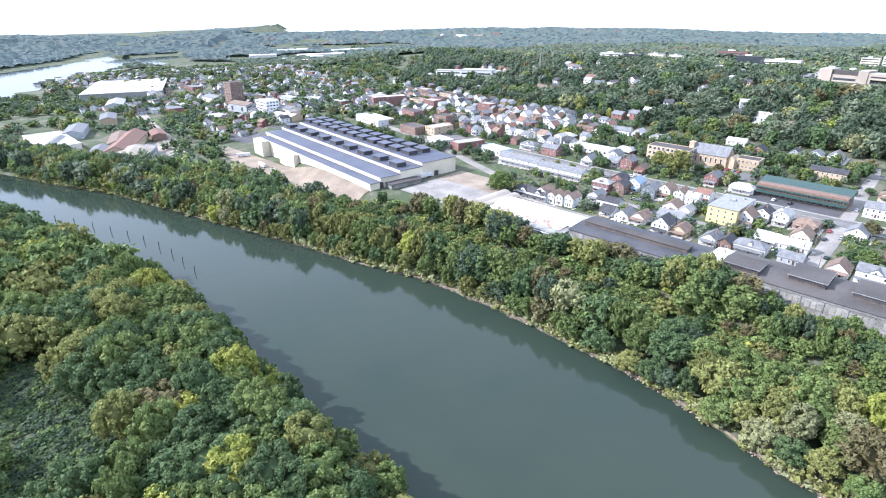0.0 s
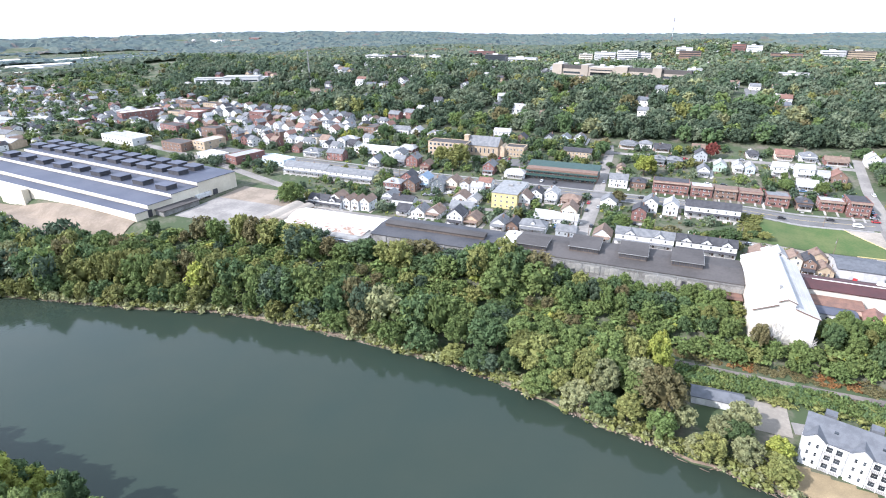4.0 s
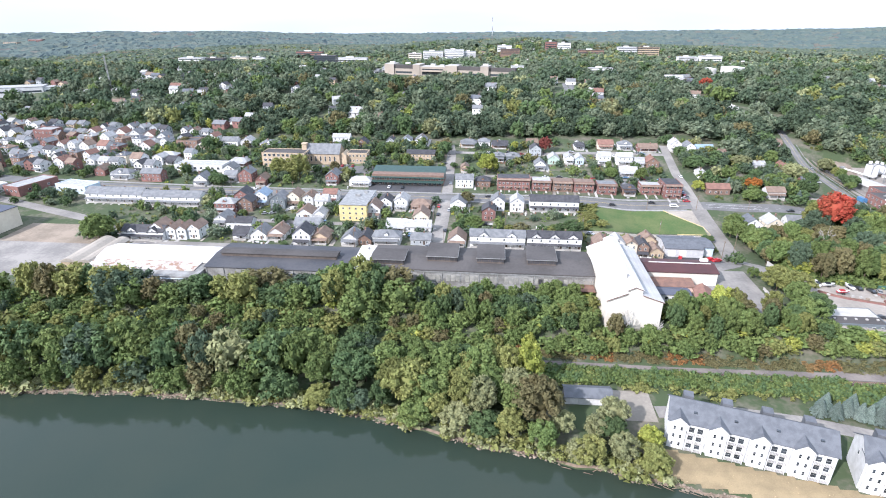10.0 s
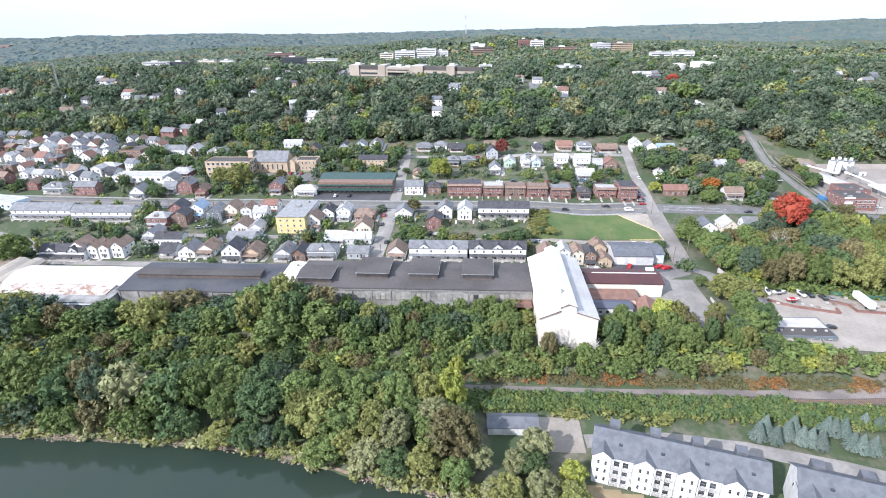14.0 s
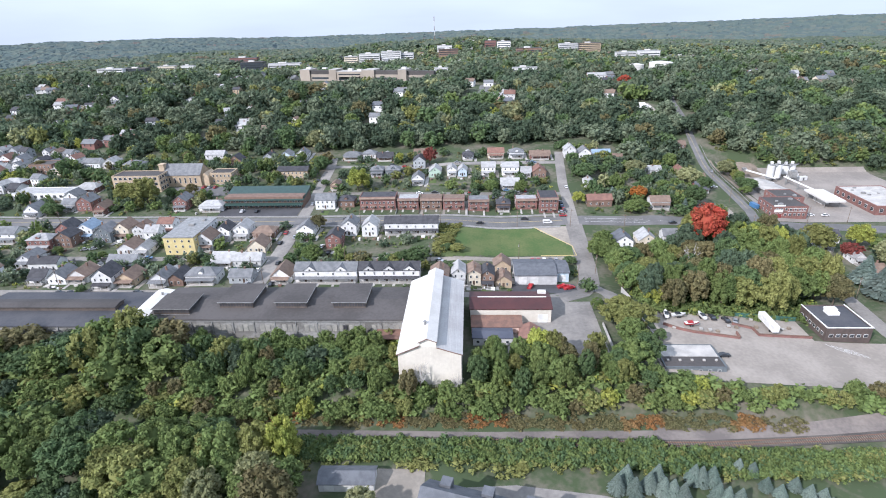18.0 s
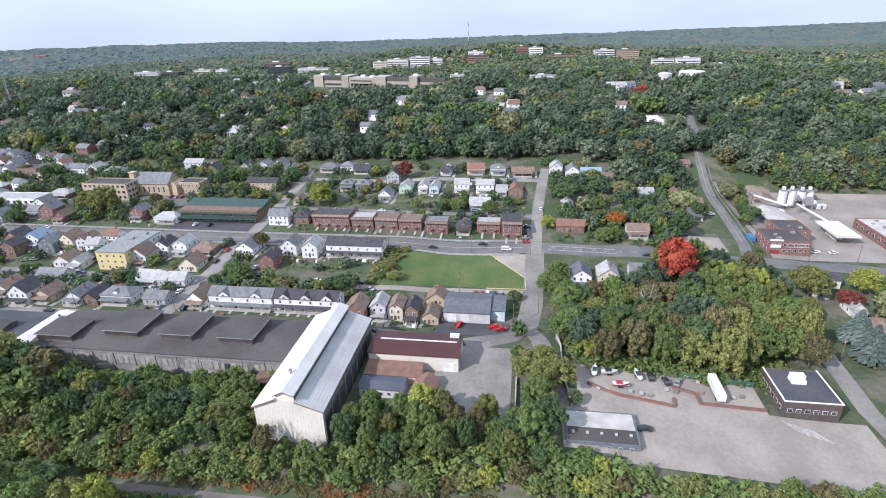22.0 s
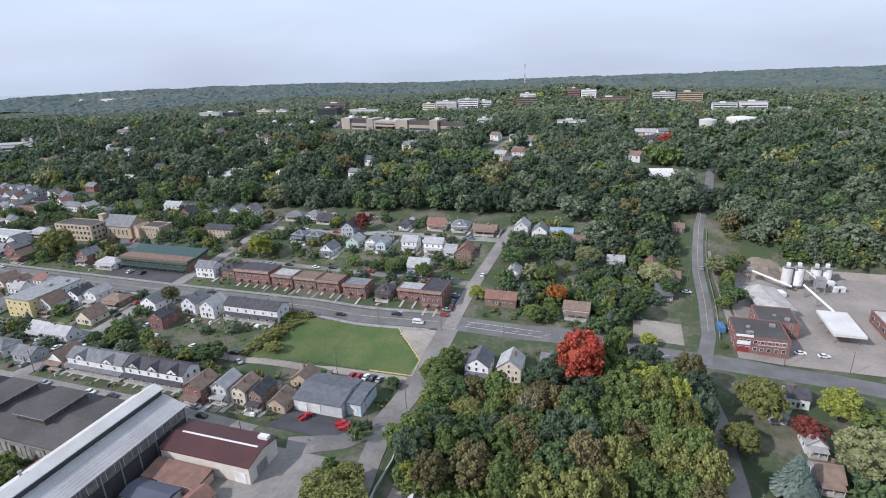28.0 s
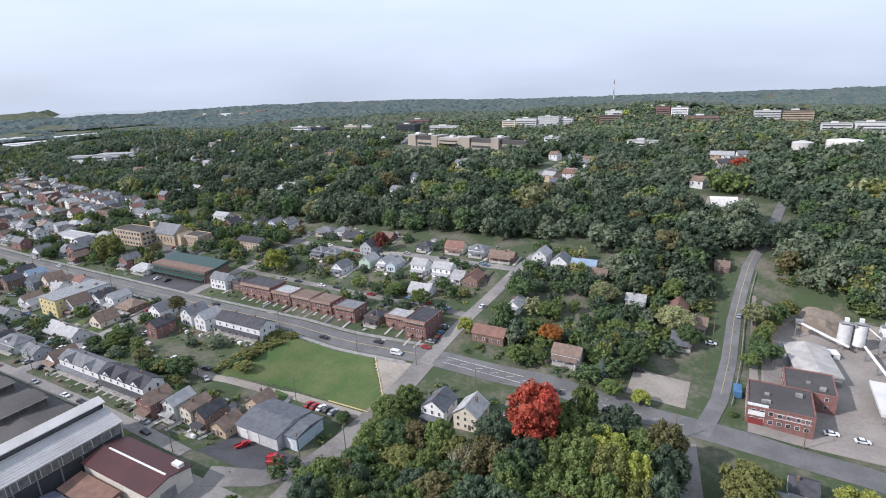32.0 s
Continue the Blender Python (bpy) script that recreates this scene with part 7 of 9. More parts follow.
    for row in ((-628, 824, 46, 16, 15, "w", "white banded office in the wooded valley"), (-590, 836, 40, 18, 14, "x", "dark-roofed office beside a white one"), (-377, 835, 40, 20, 21, "x", "dark glass office block on the plateau"),
                (-230, 968, 26, 12, 11, "c", "cream campus block on the plateau"), (-192, 962, 40, 14, 14, "w", "white campus block beside a cream one"), (-150, 966, 38, 14, 15, "w", "tall white campus block with roof plant"), (-120, 972, 26, 12, 10, "l", "low grey campus block"),
                (-48, 1036, 30, 12, 10, "w", "white building on the slope of the mast hill"), (-38, 968, 38, 14, 11, "n", "low brown building below the mast hill"), (44, 991, 22, 14, 14, "r", "brick block on the ridge"), (70, 991, 26, 14, 13, "w", "white block beside a brick one on the ridge"),
                (111, 906, 46, 14, 10, "n", "brown building on the ridge"), (200, 1008, 40, 14, 12, "l", "pale building on the wooded ridge"), (240, 1008, 44, 14, 15, "t", "tan building on the wooded ridge"), (278, 876, 34, 14, 12, "w", "white institutional building among the trees"), (316, 870, 36, 16, 14, "w", "large white institutional building"),
                (352, 815, 18, 10, 9, "t", "small tan building among the trees"), (75, 597, 32, 10, 9, "w", "low white building in the trees"), (-36, 626, 18, 8, 8, "w", "small white hall behind the campus"), (-590, 940, 34, 12, 10, "c", "cream hall in the wooded valley"), (-550, 944, 26, 10, 10, "w", "white hall in the wooded valley"),
                (-352, 930, 62, 12, 10, "l", "long pale building behind the dark office"), (-470, 1030, 58, 14, 13, "r", "red brick school on the plateau")):
        plateau(*row)
    strip("hill_street", [(15, 378), (18, 410), (21, 455), (25, 506)], 6.5, ASPHALT, 0.12, "grey street climbing between hillside houses")
    for k in range(3):
        x, y = 165 - k * 0.8, 379 + k * 6.6
        e = thing("greenhouse_tunnel", "long white arched greenhouse tunnel on a gravel clearing", "greenhouse", x, y, near_z(x, y), 8, "greenhouse tunnels")
        arc = [(3.0 * math.cos(a * math.pi / 10), 2.3 * math.sin(a * math.pi / 10)) for a in range(11)]
        part("cover", Build().extrude([(3.0, -1.5)] + arc + [(-3.0, -1.5)], -9, 9, "x"), WHITE_METAL, e)
        for s in range(7):
            part("hoop", Build().extrude([(3.06 * math.cos(a * math.pi / 10), 2.36 * math.sin(a * math.pi / 10)) for a in range(11)], -9 + s * 2.98, -8.9 + s * 2.98, "x"), METAL, e)
        part("door", Build().box(9.01, -0.9, 0, 9.08, 0.9, 2.1), DARK_METAL, e)
    FOOT.append((152, 352, 178, 398))
    for k in range(7):
        FOOT.append((-3 + k * 1.8, 392 + k * 19, 21 + k * 1.8, 412 + k * 19))
    base = ground(-1845, 1550)
    wt = thing("water_tower", "pale round water tower on a slim stem above the woods", "water tower", -1845, 1550, base)
    top = 22 - base
    part("stem", Build().tube((0, 0, -2), (0, 0, top - 6), 2.4, 2.0, n=10), WHITE_METAL, wt)
    part("bowl", Build().tube((0, 0, top - 8), (0, 0, top - 3), 2, 8, n=16).tube((0, 0, top - 3), (0, 0, top), 8, 8, n=16).tube((0, 0, top), (0, 0, top + 4), 8, 2, n=16), WHITE_METAL, wt)
    for x, y, w, d, h, wl in ((-1800, 1630, 60, 20, 9, "w"), (-1730, 1665, 50, 20, 7, "t"), (-1665, 1700, 50, 20, 8, "r")):
        flat_block("institution", "large pale institution on the far hill" if wl == "w" else "large red brick institution on the far hill", "institution", x - w / 2, y - d / 2, x + w / 2, y + d / 2, h, WALLS[wl], ROOFS["l"], base=ground(x, y) + 3, storeys=2, nx=6, ny=2, win=(4, 2.5))
    for x, y, rad, h in ((222, 606, 9, 9), (257, 618, 15, 10)):
        t = thing("storage_tank", "large white round storage tank", "tank", x, y, near_z(x, y), group="storage tanks")
        part("shell", Build().tube((0, 0, -2), (0, 0, h), rad, n=28), WHITE_METAL, t)
        FOOT.append((x - rad - 8, y - 48, x + rad - 4, y + rad))
        part("lid", Build().tube((0, 0, h), (0, 0, h + 1.6), rad, rad * 0.2, n=28), WHITE_METAL, t)
    for x, y, h, lab, stripes in ((-76, 1158, 60, "tall red and white lattice radio mast", True), (-513, 423, 42, "grey lattice mast above the woods", False)):
        m = thing("radio_mast", lab, "mast", x, y, near_z(x, y))
        for k in range(6):
            seg = Build()
            for a in range(3):
                c, s = math.cos(a * 2.094), math.sin(a * 2.094)
                c2, s2 = math.cos(a * 2.094 + 2.094), math.sin(a * 2.094 + 2.094)
                seg.tube((c * 0.8, s * 0.8, h * k / 6), (c * 0.8, s * 0.8, h * (k + 1) / 6), 0.22, n=5)
                seg.tube((c * 0.8, s * 0.8, h * k / 6), (c2 * 0.8, s2 * 0.8, h * (k + 1) / 6), 0.12, n=4)
            part("mast_section", seg, (RUST if k % 2 else TRIM) if stripes else METAL, m)


landmarks()
FOOT.append((152, 352, 179, 394))


# ---- sheds and stores on the valley floor ----
def far_works():
    """Long pale works on the valley floor below the far ridges."""
    for x, y, w, d, h, rz in ((-1811, 795, 105, 34, 8, 78), (-1640, 800, 150, 26, 6, 72), (-1560, 700, 90, 20, 6, 70), (-1720, 640, 80, 22, 6, 66), (-1500, 620, 70, 20, 6, 60), (-1690, 940, 120, 26, 7, 80), (-1600, 1010, 90, 22, 6, 84), (-1420, 600, 60, 20, 6, 60)):
        e = thing("far_works", "long pale works on the far valley floor", "factory", x, y, ground(x, y), rz, "far works")
        part("wall", Build().box(-w / 2, -d / 2, -4, w / 2, d / 2, h), WALLS["w"], e)
        part("roof", Build().extrude([(-d / 2 - 0.6, h), (d / 2 + 0.6, h), (d / 2 + 0.6, h + 0.4), (0, h + 2.6), (-d / 2 - 0.6, h + 0.4)], -w / 2 - 0.5, w / 2 + 0.5, "x"), WHITE_METAL, e)
        FOOT.append((x - w / 2 - 30, y - w / 2 - 20, x + w / 2, y + w / 2))


far_works()


def valley_sheds():
    r = random.Random(77)
    for x, y, w, d, h, rz, wall, roof in ((-620, -60, 46, 16, 6, -24, "g", "g"), (-655, -92, 50, 14, 6, -24, "t", "g"), (-700, -60, 60, 18, 7, -20, "t", "n"), (-735, -110, 44, 16, 6, -24, "g", "g"), (-705, -20, 34, 14, 6, -12, "n", "r"),
                                          (-790, -80, 56, 20, 7, -20, "g", "g"), (-850, -30, 48, 18, 7, -16, "t", "g"), (-640, 105, 36, 16, 6, 10, "t", "l"), (-690, 130, 44, 18, 6, 8, "c", "g"), (-760, 110, 40, 20, 7, 8, "g", "n"),
                                          (-830, 150, 52, 18, 6, 4, "t", "g"), (-900, 130, 40, 20, 7, 0, "c", "g"), (-960, 10, 60, 22, 8, -20, "g", "l"), (-1040, 90, 48, 20, 7, -10, "c", "g")):
        e = thing("industrial_shed", f"long {WALL_WORDS[wall]} industrial shed with a {ROOF_WORDS[roof]} roof", "shed", x, y, near_z(x, y), rz, "valley sheds")
        part("wall", Build().extrude([(-d / 2, -3), (d / 2, -3), (d / 2, h), (0, h + d * 0.14), (-d / 2, h)], -w / 2, w / 2, "x"), WALLS[wall], e)
        part("roof", Build().extrude([(-d / 2 - 0.5, h - 0.05), (0, h + d * 0.14 + 0.02), (d / 2 + 0.5, h - 0.05), (d / 2 + 0.5, h + 0.2), (0, h + d * 0.14 + 0.3), (-d / 2 - 0.5, h + 0.2)], -w / 2 - 0.4, w / 2 + 0.4, "x"), ROOFS[roof], e)
        for k in (-0.3, 0.25):
            part("loading_door", Build().box(w * k - 2, -d / 2 - 0.08, -1, w * k + 2, -d / 2 - 0.02, 4.2), DARK_METAL, e)
        FOOT.append((x - w / 2, y - d / 2 - 6, x + w / 2, y + d / 2 + 6))


valley_sheds()


# ---- houses among the hillside trees ----
def hillside_houses():
    r = random.Random(91)
    for x, y in ((-540, 534), (-518, 524), (-470, 513), (-435, 423), (-407, 402), (-394, 412), (-465, 364), (-450, 374), (-370, 443), (-231, 379), (-204, 337), (-176, 324), (-306, 302), (-322, 297), (-300, 318), (-86, 389), (-84, 351), (-73, 449), (40, 400), (43, 435),
                 (43, 475), (4, 511), (91, 569), (151, 541), (172, 545), (145, 422), (324, 553), (323, 520), (340, 536), (366, 510), (355, 472), (379, 471), (399, 490), (-429, 436), (-473, 409), (-366, 418), (168, 518), (30, 416), (345, 594), (288, 528), (158, 500)):
        wall, roof = r.choice("wwwwcrrgt"), r.choice("gdnkgl")
        w, d, h = r.uniform(4.5, 6.2), r.uniform(4, 5), r.uniform(4.4, 6.2)
        e = thing("house", f"{WALL_WORDS[wall]} house with a {ROOF_WORDS[roof]} roof among hillside trees", "house", x, y, ground(x, y), r.uniform(-25, 25), "hillside houses")
        part("wall", Build().extrude([(-d, -3), (d, -3), (d, h), (0, h + 2.6), (-d, h)], -w, w, "x"), WALLS[wall], e)
        part("roof", Build().extrude([(-d - 0.5, h - 0.3), (0, h + 2.62), (d + 0.5, h - 0.3), (d + 0.5, h), (0, h + 2.95), (-d - 0.5, h)], -w - 0.4, w + 0.4, "x"), ROOFS[roof], e)
        for wx in (-0.5, 0.45):
            part("window", Build().box(w * wx - 0.6, -d - 0.05, h * 0.52, w * wx + 0.6, -d - 0.003, h * 0.52 + 1.5), GLASS, e)
        part("window", Build().box(w + 0.003, -0.6, h * 0.45, w + 0.05, 0.6, h * 0.45 + 1.5), GLASS, e)
        part("chimney", Build().box(w * 0.3, 0.4, h + 1.5, w * 0.3 + 0.8, 1.2, h + 3.9), WALLS["r"], e)
        FOOT.append((x - 6, y - 25, x + 6, y + 6))


hillside_houses()


# ---- vehicles, boats and posts ----
CAR_PAINT = dict(dark=mat("dark_car_paint", (0.03, 0.032, 0.038), rough=0.3, spec=0.6), silver=mat("silver_car_paint", (0.45, 0.46, 0.48), rough=0.3, metal=0.4), white=mat("white_car_paint", (0.75, 0.75, 0.74), rough=0.3, spec=0.6),
                 red=mat("red_car_paint", (0.36, 0.03, 0.035), rough=0.35, spec=0.6), blue=mat("blue_car_paint", (0.12, 0.22, 0.36), rough=0.3, spec=0.6))
RUBBER = mat("tyre_rubber", (0.025, 0.025, 0.027), rough=0.9)
_veh = {}


def wheels(e, length, width, r):
    if r not in _veh:
        _veh[r] = Build().tube((0, -0.12, 0), (0, 0.12, 0), r, n=12).mesh("wheel", RUBBER)
    for x in (-length * 0.31, length * 0.31):
        for y in (-width / 2 + 0.12, width / 2 - 0.12):
            part("wheel", _veh[r], None, e, at=pose(x, y, r))


def vehicle(kind, x, y, rz, where="parked on the asphalt"):
    z = near_z(x, y, 0.2)
    if kind in CAR_PAINT:
        e = thing("car", f"{kind} car {where}", "car", x, y, z, rz, "cars")
        part("body", Build().extrude([(-2.2, 0.3), (2.2, 0.3), (2.25, 0.75), (1.2, 0.92), (-1.6, 0.95), (-2.25, 0.85)], -0.86, 0.86), CAR_PAINT[kind], e)
        part("cabin", Build().extrude([(-1.65, 0.94), (1.15, 0.92), (0.45, 1.4), (-1.1, 1.42)], -0.74, 0.74), GLASS, e)
        part("roof", Build().box(-1.05, -0.72, 1.42, 0.42, 0.72, 1.47), CAR_PAINT[kind], e)
        wheels(e, 4.4, 1.75, 0.32)
    elif kind == "van":
        e = thing("van", f"white passenger van {where}", "van", x, y, z, rz, "cars")
        part("body", Build().extrude([(-2.6, 0.35), (2.6, 0.35), (2.65, 1.0), (1.9, 1.2), (1.3, 2.05), (-2.6, 2.1)], -0.98, 0.98), CAR_PAINT["white"], e)
        part("glazing", Build().box(-2.3, -1.0, 1.3, 1.2, 1.0, 1.8), GLASS, e)
        wheels(e, 5.2, 1.95, 0.36)
    elif kind == "red_truck":
        e = thing("pickup_truck", f"red pickup truck {where}", "truck", x, y, z, rz, "red trucks")
        part("body", Build().box(-2.7, -0.95, 0.45, 2.7, 0.95, 1.05).box(-2.7, -0.95, 1.05, -0.3, -0.85, 1.5).box(-2.7, 0.85, 1.05, -0.3, 0.95, 1.5), CAR_PAINT["red"], e)
        part("cab", Build().extrude([(-0.28, 1.06), (1.6, 1.06), (1.0, 1.85), (-0.2, 1.9)], -0.88, 0.88), CAR_PAINT["red"], e)
        part("windscreen", Build().extrude([(1.62, 1.1), (1.66, 1.1), (1.06, 1.82), (1.02, 1.82)], -0.8, 0.8), GLASS, e)
        wheels(e, 5.4, 2.0, 0.4)
    elif kind in ("boat", "red_boat"):
        e = thing("boat", ("red and white" if kind == "red_boat" else "white") + " motor boat on a trailer", "boat", x, y, z, rz, "stored boats")
        hull, ring = Build(), []
        for x0, half, z0, z1 in ((-2.6, 0.85, 0.75, 1.5), (-0.6, 1.02, 0.72, 1.55), (1.2, 0.85, 0.78, 1.62), (2.4, 0.42, 0.95, 1.72), (3.0, 0.05, 1.3, 1.8)):
            ring.append([(x0, -half, z1), (x0, -half * 0.6, z0), (x0, half * 0.6, z0), (x0, half, z1)])
        for p, q in zip(ring, ring[1:]):
            for k in range(3):
                hull.poly([p[k], p[k + 1], q[k + 1], q[k]])
        hull.poly(ring[0])
        part("hull", hull, CAR_PAINT["red"] if kind == "red_boat" else TRIM, e)
        deck = Build()
        for p, q in zip(ring, ring[1:]):
            deck.poly([p[0], q[0], q[3], p[3]])
        part("deck", deck, TRIM, e)
        part("cockpit", Build().box(-1.4, -0.7, 1.62, 0.6, 0.7, 2.1), GLASS if kind == "boat" else CAR_PAINT["red"], e)
        part("trailer_frame", Build().box(-2.4, -0.5, 0.55, 3.2, 0.5, 0.74), METAL, e)
        wheels(e, 1.5, 1.7, 0.36)
    else:
        e = thing("box_trailer", f"long white box trailer {where}", "trailer", x, y, z, rz, "trailers")
        part("box", Build().box(-6, -1.25, 1.1, 6, 1.25, 3.7), TRIM, e)
        part("chassis", Build().box(-5.8, -0.6, 0.85, 5.8, 0.6, 1.09), DARK_METAL, e)
        wheels(e, 12, 2.4, 0.5)
    return e


for kind, x, y, rz in (("dark", 8.9, 143, 2), ("dark", 35, 150.2, 180), ("van", 48, 145.6, 3), ("silver", -12.3, 94.4, -30), ("silver", -8, 64.2, 0), ("dark", -2, 60.4, 0),
                       ("silver", -78.8, 61.4, 0), ("white", -76, 110.5, 80), ("red", 35, 103, 85), ("red", 38, 103, 85), ("white", 41, 103.2, 85), ("dark", 44, 103.2, 85), ("silver", 47, 103, 85), ("dark", -90, 69.7, 90), ("silver", -101.5, 69.5, 90)):
    vehicle(kind, x, y, rz, "on the street")
for kind, x, y, rz in (("red_truck", 31, 74, 70), ("red_truck", 46, 74, 20), ("red_truck", 48.5, 71.6, 25), ("boat", 87.6, 43.6, 8), ("red_boat", 90.5, 37.4, 5), ("boat", 97.4, 44.2, 100),
                       ("dark", 101.8, 44.6, 92), ("dark", 106.8, 43.4, 100), ("silver", 110.6, 43.6, 70), ("trailer", 122.7, 41.5, 90), ("boat", 82.6, 43.5, 80), ("silver", 86.5, 111, 85), ("white", 208.6, 166, 10), ("white", 217, 165.4, 8)):
    vehicle(kind, x, y, rz, "in the yard")
for kind, x, y, rz in (("white", 169, 211, 5), ("blue", 84, -42.2, 60), ("dark", 95, 17.6, 5), ("silver", 58.5, 171.5, 0), ("silver", 58.2, 158.2, 0), ("red", 58.2, 153.8, 0), ("silver", 179, 241, 84),
                       ("silver", -201.7, 109.6, 30), ("silver", -206, 108.6, 30), ("dark", -100.2, 115, 88), ("dark", -129, 159.5, 90), ("white", -138.2, 159.5, 90), ("dark", -102.4, 181, 88), ("red", -182, 203, 90), ("red", -174, 203, 90), ("silver", -178, 203, 90),
                       ("dark", -181.5, 61.6, 0), ("dark", -187, 61.6, 0), ("dark", 145, 176, 20), ("silver", -60, 187.5, 0), ("dark", -48, 187.6, 0), ("white", -30, 187.4, 0), ("dark", 20, 240.5, 0), ("silver", 46, 240.4, 0), ("dark", -150, 98.6, 0), ("white", -120, 99, 0)):
    vehicle(kind, x, y, rz)
for kind, x, y, rz in (("white", -55, 61.3, 0), ("dark", -44, 61.5, 0), ("red", -112, 61.6, 0), ("silver", -128, 62.8, 0), ("dark", -150, 61.8, 0), ("white", -101.3, 84, 90), ("red", -100.8, 128, 90), ("dark", -94, 92, 90), ("silver", -94, 122, 90), ("blue", -165, 98.4, 0), ("silver", -196, 99.3, 0),
                       ("dark", -20, 188.6, 0), ("red", 4, 187.6, 0), ("silver", 33, 187.6, 0), ("blue", 50, 187.8, 0), ("white", -70, 242.6, 0), ("dark", -38, 241.2, 0), ("silver", -6, 240.8, 0), ("dark", 60, 160, 90), ("white", 66.5, 196, 90), ("silver", -96.6, 170, 90), ("dark", -104, 214, 90), ("dark", -70, 147, 180), ("silver", -180, 142, 0), ("white", -230, 149, 180), ("dark", 120, 147, 180)):
    vehicle(kind, x, y, rz, "on the narrow street")
for i, (x, y, rz) in enumerate(((-71, 104, 90), (-58, 99.5, 5), (-40, 100, 0), (-19, 99.8, 10), (59.2, 166, 88), (59.5, 162, 88), (59.3, 171, 92), (-23, 176, 90), (-9, 176, 90), (18, 179, 80), (27, 191, 0), (39, 189.5, 90), (45, 206, 85), (12, 232, 90), (26, 233, 90), (37, 232, 88), (49, 239, 0), (-45, 240, 0), (-55, 244, 0), (83, 182, 30), (126, 160, 10), (154, 200, 88), (-113, 84, 90), (-131, 86, 90), (-147, 85, 88), (-161, 86, 92))):
    vehicle(("dark", "silver", "white", "dark", "blue", "red")[i % 6], x, y, rz, "in a driveway")
for x, y, rz in ((-345, 52, 85), (-470, -6, -6), (-500, -2, -6), (-548, 4, 60)):
    vehicle("trailer", x, y, rz, "beside the factory")

POLE = Build().tube((0, 0, -1), (0, 0, 10.5), 0.16, 0.11, 7).mesh("pole", WOOD)
ARM = Build().box(-1.2, -0.06, 9.5, 1.2, 0.06, 9.65).mesh("crossarm", WOOD)
CAP = Build().tube((0, 0.22, 8.1), (0, 0.22, 9.1), 0.2, n=8).mesh("transformer", METAL)
for i, (x, y) in enumerate(((-14, 138.2), (30, 140.8), (60.5, 141.8), (28, 103.4), (16, 58.2), (53.5, 78), (64, 89), (71, 68), (-92.4, 67), (90, 138), (168, 184), (169.5, 217), (162.6, 141), (200, 154), (222, 153), (175, 69), (257, 284), (294, 266), (249, 331), (-198, 138.6), (-102, 106),
                            (-102, 79), (-150, 138), (-60, 138), (-240, 138.6), (130, 138.6), (-60, 94.2), (-17, 94), (174.6, 40), (-140, 66), (-190, 66))):
    e = thing("utility_pole", "weathered timber utility pole beside the street", "pole", x, y, near_z(x, y), 90 if abs(y - 138) > 6 else 0, "utility poles")
    part("pole", POLE, None, e)
    part("crossarm", ARM, None, e)
    if i % 3 == 0:
        part("transformer", CAP, None, e)
for i in range(11):
    x = -337 - i * 16.5
    y = -128 - max(0, i - 2) ** 1.6 * 1.55
    e = thing("mooring_pile", "dark timber mooring pile leaning in the river", "pile", x, y, WATER - 2.5, 0, "mooring piles")
    part("pile", Build().tube((0, 0, 0), (0.4, 0.3, 6.6), 0.26, 0.2, 8), DARK_METAL, e)
rail = thing("guard_rail", "long steel guard rail beside the climbing road", "guard rail", 0, 0, 0)
for i in range(19):
    y = 168 + i * 6
    x = along(y, (147, 170), (170, 174.6), (200, 176.5), (236, 177), (262, 178.8), (288, 181.5)) + 4.4
    x1 = along(y + 6, (147, 170), (170, 174.6), (200, 176.5), (236, 177), (262, 178.8), (288, 181.5)) + 4.4
    part("beam", Build().tube((x, y, near_z(x, y) + 0.9), (x1, y + 6, near_z(x1, y + 6) + 0.9), 0.17, n=6), METAL, rail)
    part("post", Build().box(x - 0.08, y - 0.08, near_z(x, y) - 0.5, x + 0.08, y + 0.08, near_z(x, y) + 0.9), METAL, rail)


def storage_yard():
    e = thing("netting_fence", "green netting fence along the storage yard", "fence", 0, 0, 0)
    for i in range(7):
        x = 112 + i * 3.6
        z = near_z(x, 47.6)
        part("panel", Build().box(x, 47.5, z, x + 3.5, 47.6, z + 2.0), GREEN_NET, e)
    r = random.Random(12)
    for i, (x, y) in enumerate(((83, 34.8), (86, 34.6), (93.5, 34.9), (97, 34.7), (100, 34.6), (106, 39), (109, 38.6), (117.5, 40), (128, 40), (131, 41), (112, 45.5), (118, 45.8))):
        z = near_z(x, y, 0.12)
        p = thing("stone_pallet", r.choice(("pallet stacked with brown paving stone", "pallet stacked with pale grey stone")), "pallet", x, y, z, r.uniform(-10, 10), "stone pallets")
        part("pallet", Build().box(-0.7, -0.6, 0, 0.7, 0.6, 0.14), WOOD, p)
        part("stone", Build().box(-0.62, -0.52, 0.14, 0.62, 0.52, r.uniform(0.6, 1.1)), CONCRETE if "grey" in p["label"] else DIRT, p)


GREEN_NET = mat("green_netting", (0.05, 0.13, 0.10), (0.04, 0.10, 0.08))
storage_yard()


# ---- trees ----
def unit_ico(level):
    bm = bmesh.new()
    bmesh.ops.create_icosphere(bm, subdivisions=level, radius=1)
    v = np.array([p.co[:] for p in bm.verts])
    f = np.array([[q.index for q in p.verts] for p in bm.faces])
    bm.free()
    return v, f


ICO1 = unit_ico(1)
OCTA = (np.array([(1, 0, 0), (-1, 0, 0), (0, 1, 0), (0, -1, 0), (0, 0, 1), (0, 0, -1)], float), np.array([(0, 2, 4), (2, 1, 4), (1, 3, 4), (3, 0, 4), (2, 0, 5), (1, 2, 5), (3, 1, 5), (0, 3, 5)]))


